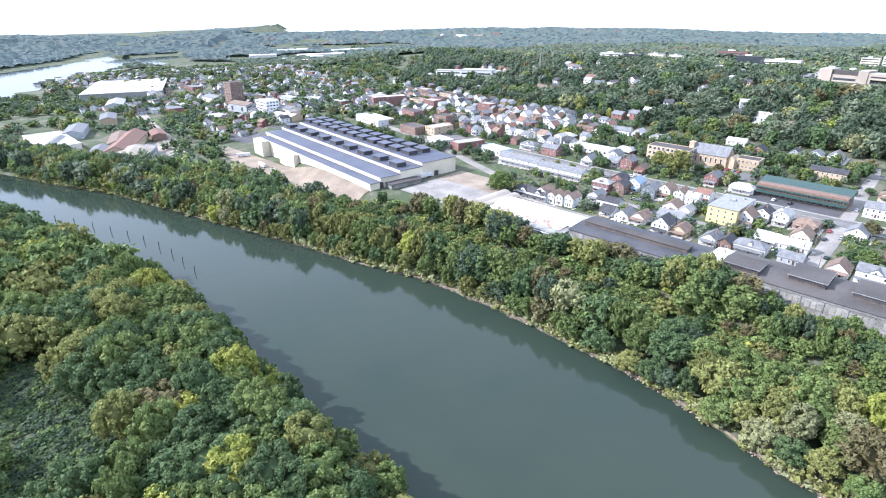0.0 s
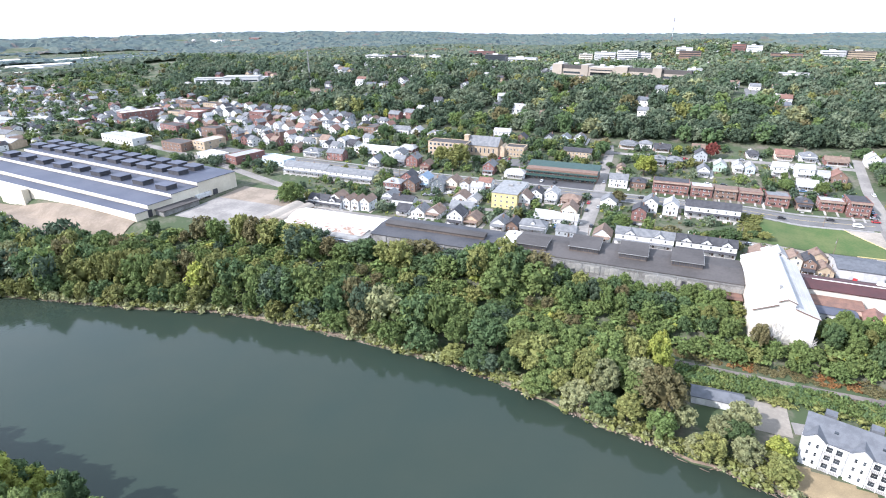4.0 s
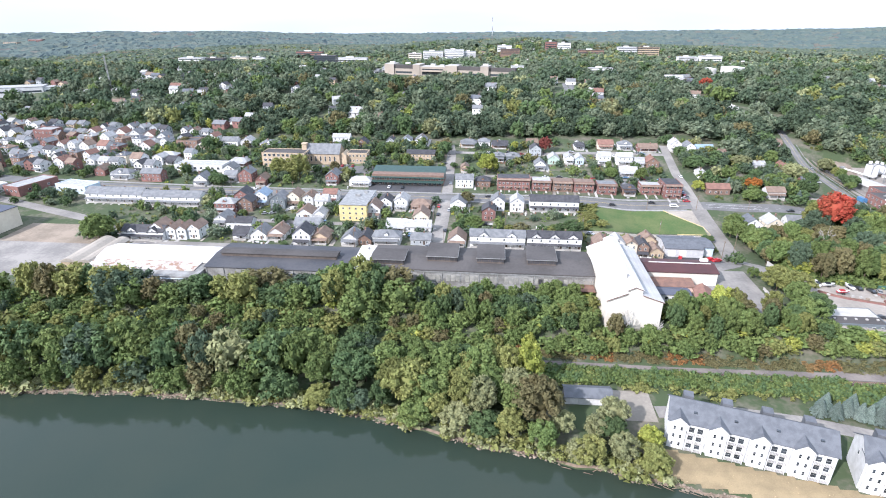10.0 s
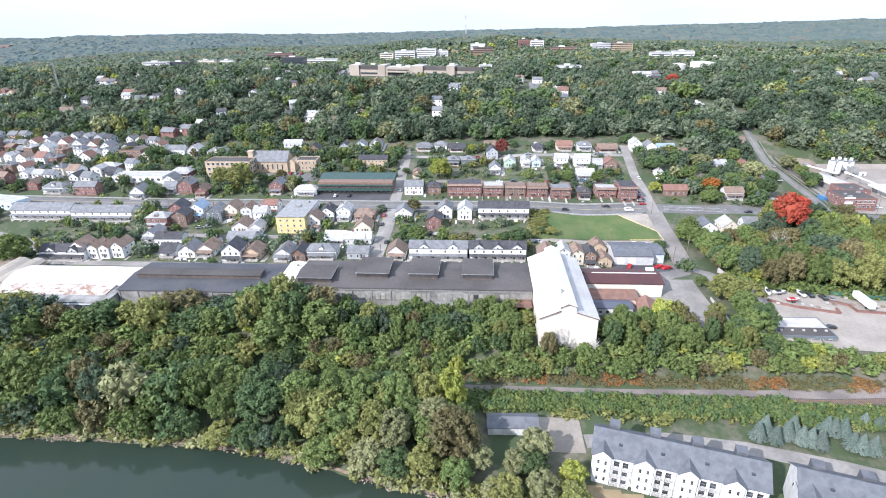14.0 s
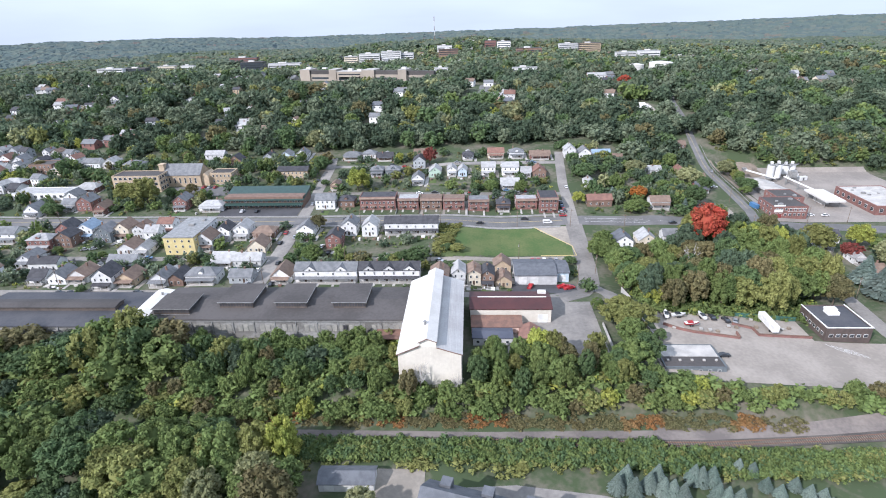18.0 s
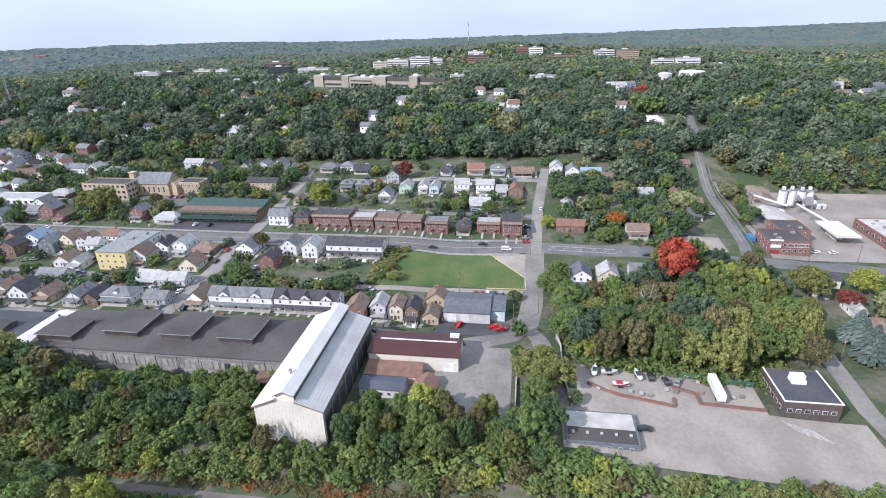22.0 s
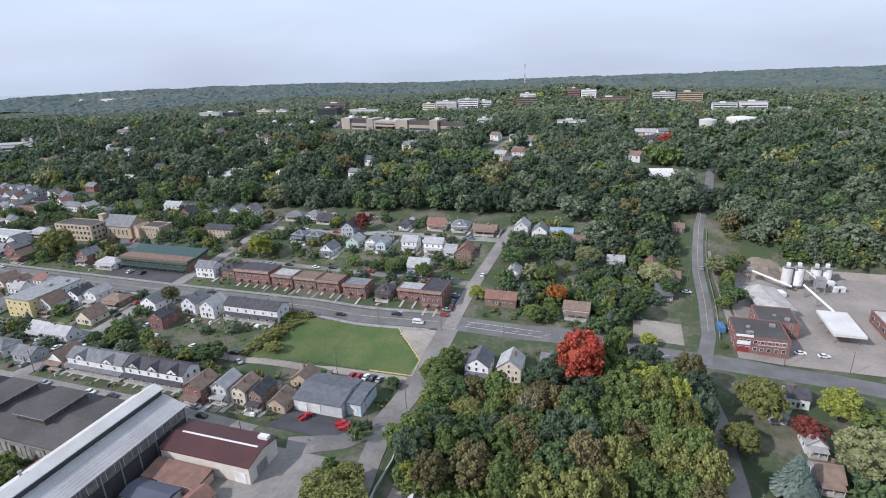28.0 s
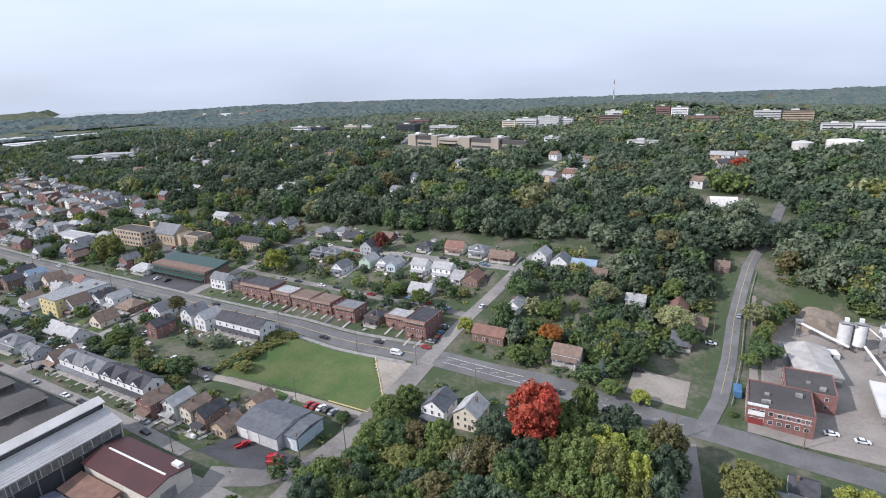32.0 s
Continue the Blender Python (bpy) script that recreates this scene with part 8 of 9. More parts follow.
def crown_arrays(seed, lobes, sprays, size, spread=1.0, top=1.0, core=0.62, inner=0.62):
    """A crown of unit radius and about two units height over z = 0: small clumps on a ragged dome, each a core under many leaf sprays."""
    r = np.random.RandomState(seed)
    iv, jf = ICO1 if sprays > 50 else OCTA
    verts, faces = [], []
    base = 0
    clump = 1.15 / math.sqrt(lobes) * spread
    swell, turn = r.uniform(0.08, 0.2, 3), r.uniform(0, 6.28, 3)
    if inner:
        verts.append(iv * np.array([inner, inner, inner * 1.1]) + np.array([0, 0, 0.88 * top]))
        faces.append(jf + base)
        base += len(iv)
    for i in range(lobes):
        a, q = i * 2.39996 + r.uniform(-0.35, 0.35), (i + 0.5) / lobes
        up = -0.62 + 1.58 * q
        flat = math.sqrt(max(0.0, 1 - min(1.0, abs(up)) ** 2))
        reach = 1 + swell[0] * math.sin(a + turn[0]) + swell[1] * math.sin(2 * a + turn[1]) + swell[2] * math.sin(3 * up + turn[2]) + r.uniform(-0.16, 0.14)
        c = np.array([math.cos(a) * flat * 0.78 * reach, math.sin(a) * flat * 0.78 * reach, 0.92 * top + up * 0.80 * top * (0.9 + 0.1 * reach)])
        rad = clump * r.uniform(0.75, 1.25)
        lump = 1 + 0.2 * np.sin(iv @ r.uniform(-4, 4, (3, 1)) + r.uniform(0, 6))
        verts.append(iv * lump * rad * core + c)
        faces.append(jf + base)
        base += len(iv)
        d = r.normal(size=(sprays, 3))
        d[:, 2] = d[:, 2] * 0.85 + 0.25
        d /= np.linalg.norm(d, axis=1)[:, None]
        p = c + d * rad * r.uniform(0.7, 1.28, (sprays, 1)) * np.array([1, 1, 0.95])
        nrm = d + r.normal(size=(sprays, 3)) * 0.62 + np.array([0, 0, 0.3])
        nrm /= np.linalg.norm(nrm, axis=1)[:, None]
        s = np.cross(nrm, r.normal(size=(sprays, 3)))
        s /= np.linalg.norm(s, axis=1)[:, None] + 1e-9
        t = np.cross(nrm, s)
        k = size * r.uniform(0.5, 1.35, (sprays, 1))
        verts.append(np.stack([p - s * k - t * k * 0.7, p + s * k * 0.9 - t * k * 0.5, p + t * k * 1.2 + s * k * 0.2], 1).reshape(-1, 3))
        faces.append(np.arange(sprays * 3).reshape(-1, 3) + base)
        base += sprays * 3
    return np.concatenate(verts), np.concatenate(faces), np.zeros((0, 3))


def mesh_from(name, tri_v, tri_f, quads, m):
    me = bpy.data.meshes.new(name)
    v = np.concatenate([tri_v, quads])
    nq, nt = len(quads) // 4, len(tri_f)
    me.vertices.add(len(v))
    me.vertices.foreach_set("co", v.astype(np.float32).ravel())
    loops = np.concatenate([tri_f.ravel(), np.arange(nq * 4) + len(tri_v)])
    me.loops.add(len(loops))
    me.loops.foreach_set("vertex_index", loops.astype(np.int32))
    me.polygons.add(nt + nq)
    me.polygons.foreach_set("loop_start", np.concatenate([np.arange(nt) * 3, nt * 3 + np.arange(nq) * 4]).astype(np.int32))
    me.materials.append(m)
    me.update(calc_edges=True)
    return me


def trunk_mesh(seed):
    r = random.Random(seed)
    b = Build().tube((0, 0, -0.6), (0.03, 0.02, 0.55), 0.06, 0.045, 7)
    for i in range(5):
        a = i * 1.257 + r.uniform(-0.3, 0.3)
        p = (0.03 + 0.01 * i, 0.02, 0.25 + 0.08 * i)
        q = (math.cos(a) * 0.45, math.sin(a) * 0.45, 0.75 + 0.12 * i)
        b.tube(p, q, 0.028, 0.012, 5)
    b.tube((0.03, 0.02, 0.55), (0.0, 0.05, 1.3), 0.042, 0.015, 6)
    return b.mesh("trunk", BARK)


CROWNS = {}
TRUNKS = [trunk_mesh(i) for i in range(3)]
for tone, m in LEAF.items():
    if tone != "spruce":
        CROWNS[tone] = []
        for k in range(3 if tone in ("green", "deep", "olive", "pale", "oak") else 1):
            CROWNS[tone].append(mesh_from("crown", *crown_arrays(40 + k * 7 + len(tone), 34, 112, 0.062, top=(1.0, 1.1, 0.9)[k]), m))
FINE_CROWNS = {t: [mesh_from("crown", *crown_arrays(140 + k * 9 + len(t), 42, 125, 0.050, top=(1.0, 1.1)[k]), LEAF[t]) for k in range(2)] for t in ("green", "deep", "olive", "lime", "brown")}
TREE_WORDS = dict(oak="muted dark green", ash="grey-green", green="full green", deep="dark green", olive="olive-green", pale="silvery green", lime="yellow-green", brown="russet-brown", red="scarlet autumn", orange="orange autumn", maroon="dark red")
tree_rnd = random.Random(5)


def tree(x, y, tone="green", r=4.5, h=11.0, where="in the town", group="town trees", z=None, fine=False):
    """A broad-leaved tree: crown radius r, total height h."""
    zz = near_z(x, y) if z is None else z
    e = thing("tree", f"{TREE_WORDS[tone]} broad-leaved tree {where}", "tree", x, y, zz, tree_rnd.uniform(0, 360), group)
    stem = h * 0.16
    k = (h - stem) / 2.0
    part("trunk", TRUNKS[tree_rnd.randrange(3)], None, e, at=Matrix.Translation((0, 0, stem)) @ Matrix.Diagonal((r * 0.85, r * 0.85, k, 1)))
    shapes = FINE_CROWNS[tone] if fine else CROWNS[tone]
    part("crown", shapes[tree_rnd.randrange(len(shapes))], None, e, at=Matrix.Translation((0, 0, stem)) @ Matrix.Diagonal((r, r, k, 1)))
    return e


def spruce_mesh(seed):
    r = np.random.RandomState(seed)
    quads, tv, tf = [], [], []
    n = 900
    u = r.rand(n) ** 0.8
    a = r.uniform(0, 6.283, n)
    tier = (u * 9) % 1
    rad = (1 - u) * (0.7 + 0.3 * tier) + 0.04
    p = np.stack([np.cos(a) * rad, np.sin(a) * rad, 0.25 + u * 2.9], 1)
    d = np.stack([np.cos(a), np.sin(a), -0.45 + 0 * a], 1)
    s = np.stack([-np.sin(a), np.cos(a), 0 * a], 1)
    k = 0.14 * (1.15 - u)[:, None] + 0.04
    quads = np.stack([p - s * k * 0.6 - d * k, p + s * k * 0.6 - d * k, p + s * k * 0.3 + d * k, p - s * k * 0.3 + d * k], 1).reshape(-1, 3)
    b = Build().tube((0, 0, 0.2), (0, 0, 3.1), 0.75, 0.02, 9)
    tv = np.array(b.v)
    tf = np.array([[q[0], q[i], q[i + 1]] for q in b.f for i in range(1, len(q) - 1)])
    return mesh_from("crown", tv * np.array([0.85, 0.85, 1]), tf, quads, LEAF["spruce"])


SPRUCE = [spruce_mesh(i) for i in range(2)]


def spruce(x, y, r=2.2, h=8.5, where="beside the drive", group="spruces"):
    e = thing("spruce_tree", f"blue-green conical spruce {where}", "tree", x, y, near_z(x, y), tree_rnd.uniform(0, 360), group)
    part("trunk", Build().tube((0, 0, -0.5), (0, 0, h * 0.3), 0.2, 0.15, 7), BARK, e)
    part("crown", SPRUCE[tree_rnd.randrange(2)], None, e, at=Matrix.Diagonal((r, r, h / 3.2, 1)))
    return e


BUSHES = {t: mesh_from("foliage", *crown_arrays(90 + i, 12, 34, 0.15, top=0.5), LEAF[t]) for i, t in enumerate(("green", "deep", "olive", "lime", "orange", "pale", "brown"))}


def bush(x, y, tone="green", r=1.6, h=1.8, where="on the bank", group="bushes", z=None):
    e = thing("bush", f"{TREE_WORDS[tone]} bush {where}", "bush", x, y, near_z(x, y) - 0.2 if z is None else z, tree_rnd.uniform(0, 360), group)
    part("foliage", BUSHES[tone], None, e, at=Matrix.Diagonal((r, r, h, 1)))
    return e


def grove(name, label, spots, m, seed, lobes=8, cards=14, size=0.24, kinds=4):
    """Uncountable trees as one mesh: rows of x, y, z, radius, height."""
    temps = [crown_arrays(seed + i, lobes, cards, size, core=0.72, inner=0.62 if lobes > 5 else 0) for i in range(kinds)]
    tv, tf, base = [], [], 0
    r = np.random.RandomState(seed)
    for x, y, z, rad, h in spots:
        v, f, _ = temps[r.randint(kinds)]
        a = r.uniform(0, 6.283)
        c, s = math.cos(a), math.sin(a)
        R = np.array([[c * rad, s * rad, 0], [-s * rad, c * rad, 0], [0, 0, h / 1.95]])
        tv.append(v @ R + np.array([x, y, z]))
        tf.append(f + base)
        base += len(v)
    return tagged(new(name, mesh_from(name, np.concatenate(tv), np.concatenate(tf), np.zeros((0, 3)), m)), label, "trees", kind="stuff")


def mixed_grove(name, label, spots, tones, seed, **kw):
    """A wood whose trees take one of several tones each: one mesh a tone."""
    r = random.Random(seed)
    rows = {}
    for s in spots:
        rows.setdefault(pick(r, tones), []).append(s)
    for i, (tone, some) in enumerate(sorted(rows.items())):
        grove(name, f"{TREE_WORDS[tone]} {label}", some, LEAF[tone], seed + i * 7, **kw)


def pick(r, weights):
    return r.choices(list(weights), list(weights.values()))[0]




WOODS = {}


def wood(x, y, tone, r, h, where, group, single):
    if single:
        tree(x, y, tone, r, h, where, group, fine=group == "island trees")
    else:
        WOODS.setdefault((group, tone, where), []).append((x, y, near_z(x, y) + h * 0.02, r, h))


def grow_woods():
    for i, ((group, tone, where), spots) in enumerate(sorted(WOODS.items())):
        near = [s for s in spots if group == "island trees" and s[0] > -330]
        rest = [s for s in spots if s not in near]
        if near:
            grove(group.replace(" ", "_"), f"{TREE_WORDS[tone]} trees {where}", near, LEAF[tone], 870 + i * 5, lobes=34, cards=92, size=0.055, kinds=3)
        if rest:
            grove(group.replace(" ", "_"), f"{TREE_WORDS[tone]} trees {where}", rest, LEAF[tone], 810 + i * 5, **(dict(lobes=18, cards=20, size=0.14, kinds=3) if group == "island trees" else dict(lobes=26, cards=36, size=0.095, kinds=4)))


# wooded near bank between the river and the railway
def river_woods():
    r = random.Random(21)
    x = -640.0
    while x < 62:
        rb, rail = right_bank(x), along(x, (-420, -40), (-300, -24), (-200, -18), (320, -16)) - 5
        if x < -350:
            rail = min(rail, rb + 46)
        far = x < -260
        y = rb + 3.5
        while y < rail - 1:
            px, py = x + r.uniform(-2.5, 2.5), y + r.uniform(-2, 2)
            skip = px > -47 and py > -47.5 - max(0, px + 14) * 0.3
            low = px > -50
            skip = skip or px > -13 or not clear(px, py, 3)
            if not skip:
                edge = py - rb < 9
                tall = r.uniform(7.5, 11) if low else r.uniform(7.5, 12) if edge else r.uniform(12, 19) if px > -150 else r.uniform(14, 21)
                tone = pick(r, dict(green=3, deep=0.6, olive=7, pale=7, lime=0.5, brown=0.7)) if px > -78 else pick(r, dict(green=6, deep=4, oak=1.6, olive=3, pale=0.8, brown=0.8)) if px > -230 else pick(r, dict(green=5, deep=4, olive=4, brown=1.4, lime=0.5, pale=1))
                wood(px, py, tone, r.uniform(3.8, 5.6) if low else r.uniform(4.0, 6.2) if edge else r.uniform(5.4, 8.6), tall, "on the wooded river bank", "bank trees", px > -128)
            y += r.uniform(7, 10.0) if not far else r.uniform(8.5, 11.5)
        x += r.uniform(7.5, 9.6) if not far else r.uniform(8.5, 11)


river_woods()


# steep wooded slope between the railway and the works
def slope_woods():
    r = random.Random(22)
    x = -345.0
    while x < 165:
        top = along(x, (-345, -4), (-270, 9), (-200, 12), (-130, 19), (-24, 21), (-22, -2), (4, -2), (8, 14), (56, 11), (66, 3), (112, -1), (165, -3))
        bottom = along(x, (-345, -26), (-200, -10), (-60, -9), (112, -4), (165, -3))
        y = bottom
        while y < top:
            px, py = x + r.uniform(-2, 2), y + r.uniform(-1.5, 1.5)
            inside = -24.5 < px < 3 and py > -4 or (66 < px < 96 and py > 4)
            if not inside:
                high = px < -101
                tone = pick(r, dict(oak=1.4, green=5, deep=5, olive=3, brown=1.8, lime=0.1)) if high else pick(r, dict(oak=0.4, green=10, deep=2.5, olive=1.6, lime=0.5, brown=0.6) if px < -24 else dict(green=8, deep=1.8, olive=3.5, lime=0.25, brown=0.8) if px < 64 else dict(green=6, deep=1, olive=4, lime=1.6, brown=3, orange=0.35, pale=0.8))
                h = r.uniform(13, 20) if high and py > -2 else r.uniform(5, 8) if py < -3 else r.uniform(6.0, 10.5) if px < -24 else r.uniform(8, 13) if 6 < px < 64 else r.uniform(6.5, 10)
                if px > 60:
                    h *= 0.75
                if -228 < px < -138 and py > 2:
                    h *= r.choice((0.5, 0.6, 0.7, 0.95))
                wood(px, py, tone, r.uniform(5.4, 8.6) if high and py > -2 else r.uniform(2.8, 4.6), h, "on the slope below the works", "slope trees", -50 < px < 62 and py > -2)
            y += r.uniform(7.5, 10) if px < -101 and py > -6 else r.uniform(5.0, 7.0)
        x += r.uniform(7.0, 9.5) if x < -105 else r.uniform(5.5, 7)


slope_woods()


GLADE = (-294, -231, -205, -201)  # a gap in the woods, filled with low scrub


def left_woods():
    r = random.Random(23)
    for x in range(-560, -95, 11):
        lb = left_bank(x)
        y = lb - 3
        n = 0
        while y > lb - 96 and n < 9:
            px, py = x + r.uniform(-3, 3), y + r.uniform(-2.5, 2.5)
            edge = lb - py < 8
            if math.hypot(px + 57, py + 216) > 30 and not (GLADE[0] < px < GLADE[2] and GLADE[1] < py < GLADE[3]):
                wood(px, py, pick(r, dict(green=8, deep=4, olive=3, lime=0.7, brown=0.3)), r.uniform(4.8, 6.6) if edge else r.uniform(6.4, 9.8), r.uniform(11, 16) if edge else r.uniform(13, 21), "on the opposite wooded bank", "island trees", px > -200 and n < 4)
            y -= r.uniform(9, 12)
            n += 1


left_woods()


# wooded knoll east of the works
def knoll():
    r = random.Random(24)
    done = []
    tries = 0
    while len(done) < 78 and tries < 6000:
        tries += 1
        px, py = r.uniform(75, 164), r.uniform(50, 128)
        if py > 100 and px < 106 or py > 128 - (px < 118) * 14 or (px > 136 and py < 62) or math.hypot(px - 124, py - 111) < 9:
            continue
        if any(math.hypot(px - a, py - b) < 7.0 for a, b in done):
            continue
        done.append((px, py))
        tree(px, py, pick(r, dict(oak=2.5, green=7, deep=2.6, olive=3.2, brown=3.2, lime=0.2)), r.uniform(4.8, 7.4), r.uniform(11, 18) + 4.5 * ease(112, 128, px), "on the wooded knoll", "knoll trees")


knoll()
tree(123.7, 111.2, "red", 9.6, 23, "standing out above the knoll", "autumn trees", z=2)
tree(-27, 243, "maroon", 5.0, 14, "below the hill", "autumn trees")
tree(108.4, 176.5, "orange", 5.0, 9, "in a garden", "autumn trees")
tree(171, 470, "red", 7, 15, "on the wooded hill", "autumn trees")
tree(-27, 470, "brown", 7, 14, "on the wooded hill", "autumn trees")
tree(74, 100, "green", 6, 12)
tree(76, 88, "olive", 5.5, 11)
tree(73, 115, "green", 5.5, 12)
tree(-279, 60, "green", 7.5, 19, "beside the dirt lot", "town trees")
for x, y, tone, rad, h in ((184.5, 198, "green", 3.6, 7), (186, 208, "deep", 3.2, 7), (188, 218, "green", 4.0, 9), (190, 229, "olive", 3.6, 8), (192, 240, "green", 4.4, 10), (195, 251, "deep", 4.6, 11), (199, 259, "olive", 4.5, 10)):
    tree(x, y, tone, rad, h, "on the dirt bank beside the hill road", "plant trees")
tree(184, 117, "olive", 8, 17)
tree(209, 122, "lime", 7, 13)
tree(196, 109, "maroon", 5, 9)
tree(207, 95, "pale", 9.5, 17)
tree(176, 99, "olive", 6, 10)
tree(99, 158, "green", 5, 9)
tree(143, 175, "deep", 6.5, 13)
tree(132, 189, "olive", 4, 8)
tree(149, 156, "lime", 3.6, 6)
tree(138, 156, "green", 4, 7)
tree(126, 172, "deep", 4, 7)
tree(107, 163, "green", 3.5, 6)
tree(76, 65, "green", 7, 16)
tree(81, 54, "lime", 4.5, 9)
tree(66, 34, "olive", 7.5, 12)
tree(63, 22, "green", 5.5, 13)
tree(26.5, 12.5, "lime", 4.6, 14, "beside the works yard")
tree(34, 12, "brown", 3.6, 12, "beside the works yard")
tree(-17.5, -4, "brown", 3.4, 12, "in front of the white shed")
tree(-4.5, -4.5, "green", 3.2, 8, "in front of the white shed")
tree(65, 12, "deep", 5.5, 13)
tree(60, 7, "green", 5.5, 12)
tree(64, 44, "olive", 4.5, 10)
tree(81, 211, "deep", 7.5, 12)
tree(70, 171, "lime", 4.2, 8)
tree(98, 201, "green", 5.5, 9)
tree(119, 226, "pale", 7, 12)
tree(153, 216, "pale", 8, 14)
tree(160, 206, "deep", 5, 11)
tree(131, 201, "green", 5, 9)
tree(149, 245, "green", 6, 12)
tree(135, 268, "green", 6, 12)
tree(188, 205, "deep", 5, 9)
tree(185, 235, "pale", 6, 11)
tree(204, 219, "brown", 3, 5)
tree(17, 193, "green", 4.5, 8)
tree(35, 252, "deep", 2.5, 5)
tree(-205, 172, "olive", 9, 18)
tree(-222, 176, "olive", 7, 15)
tree(-72, 194, "lime", 8, 16)
tree(-157, 225, "deep", 4, 11)
tree(-140, 213, "deep", 4.5, 9)
tree(-185, 191, "brown", 4, 8)
tree(-326, 240, "brown", 5, 10)
tree(-304, 233, "deep", 5, 11)
tree(-200, 291, "green", 7, 13)
tree(-106, 236, "deep", 6, 11)
tree(-97, 205, "deep", 3, 5)
tree(-50, 251, "lime", 3.5, 8)
tree(-256, 156, "deep", 5, 9)
tree(-224, 267, "green", 5, 8)
tree(-235, 275, "deep", 6, 10)
tree(-84, 134, "brown", 4.5, 9)
tree(-78, 97, "green", 5.5, 8)
tree(-84, 98, "deep", 3.5, 6)
tree(-29, 92, "deep", 4.5, 7)
tree(-33, 94, "green", 4, 6)
tree(-4, 106, "olive", 4, 4)
tree(-9, 108, "deep", 3, 3.5)
tree(-58, 96, "olive", 3, 4)
tree(-261, 158, "deep", 4.5, 8)
tree(-290, 174, "deep", 4, 8)
tree(-177, 62, "deep", 2.5, 4)
tree(-190, 99, "green", 2.5, 4)
tree(-218, 105, "green", 3, 4)
tree(17, 190, "green", 4, 7)
tree(6, 190, "deep", 3.5, 6)
tree(53, 101.5, "deep", 2.5, 4)
tree(75, 26, "deep", 2.5, 5)
tree(61, 36, "olive", 6.5, 11)
tree(56, 48, "green", 3, 5)
tree(36, 186, "green", 5, 9)
tree(-23, 91, "deep", 6, 9)
tree(-36, 91, "olive", 4, 6)
tree(-79, 94, "green", 4.5, 6)
tree(-87, 92, "deep", 3.5, 6)
tree(-43, 85, "green", 3, 4)
tree(-8, 114, "olive", 4, 4)
tree(55, 99, "deep", 2, 4.5)
tree(69, 108, "green", 6, 12)
tree(187, 212, "deep", 3.5, 7)
tree(192, 208, "deep", 4, 8)
tree(179, 162, "green", 1.5, 2)
spruce(186.5, 82.8, 6, 15)
spruce(-135.8, 97.3, 3, 8)
spruce(132.7, 165.1, 3, 8)
spruce(185.2, 70.1, 6.5, 16)
spruce(91.4, 176.3, 3, 9)
spruce(44.1, -36.7, 2.6, 7)
spruce(47.6, -33.4, 2.6, 7)
spruce(48.8, -37.8, 2.6, 7)
spruce(53.4, -35.9, 2.6, 7)
spruce(56.4, -33.2, 2.6, 7)
spruce(59.1, -38.3, 2.6, 7)
spruce(61.6, -39.5, 2.6, 7)
spruce(56.8, -37.7, 2.6, 7)
spruce(66.7, -33.1, 2.6, 7)
spruce(68.5, -33.7, 2.6, 7)
spruce(71.6, -33.6, 2.6, 7)
spruce(71.0, -39.3, 2.6, 7)
spruce(72.9, -40.4, 2.6, 7)
spruce(76.1, -41.0, 2.6, 7)
spruce(88.5, -37.7, 2.0, 5)
spruce(93.8, -35.1, 2.0, 5)
spruce(96.4, -37.6, 2.0, 5)
spruce(99.5, -38.7, 2.0, 5)
spruce(85.8, -35.3, 2.0, 5)
spruce(84.5, -30.1, 2.0, 5)
spruce(81.0, -28.8, 2.0, 5)
spruce(99.6, -41.7, 2.0, 5)
spruce(95.2, -41.2, 2.0, 5)


def bare_tree(x, y, h):
    e = thing("bare_tree", "leafless pale grey tree among the woods", "tree", x, y, near_z(x, y), 0, "bare trees")
    r = random.Random(int(x))
    b = Build().tube((0, 0, -0.5), (0.2, 0.1, h * 0.5), 0.3, 0.2, 7)
    part("trunk", b, WOOD, e)
    c = Build()
    for i in range(16):
        a, k = r.uniform(0, 6.28), r.uniform(0.3, 0.5)
        p = Vector((0.2, 0.1, h * k))
        q = p + Vector((math.cos(a) * h * 0.22, math.sin(a) * h * 0.22, h * r.uniform(0.25, 0.5)))
        c.tube(p, q, 0.12, 0.05, 5)
        for j in range(3):
            w = p.lerp(q, r.uniform(0.4, 0.9))
            c.tube(w, w + Vector((r.uniform(-2, 2), r.uniform(-2, 2), r.uniform(0.8, 2.4))), 0.06, 0.02, 4)
    part("crown", c, CONCRETE, e, "bare pale branches")


for x, y, h in ((108, 88, 16), (101, 66, 13), (-14, -3.5, 13), (-2, -4, 9), (128, 70, 13)):
    bare_tree(x, y, h)


def scatter(seed, n, x0, y0, x1, y1, size, tall, m=1.0, keep=None):
    r, out = random.Random(seed), []
    for _ in range(n):
        x, y = r.uniform(x0, x1), r.uniform(y0, y1)
        if clear(x, y, m) and (keep is None or keep(x, y)):
            s = r.uniform(*size)
            out.append((x, y, near_z(x, y) - 0.3, s, r.uniform(*tall)))
    return out


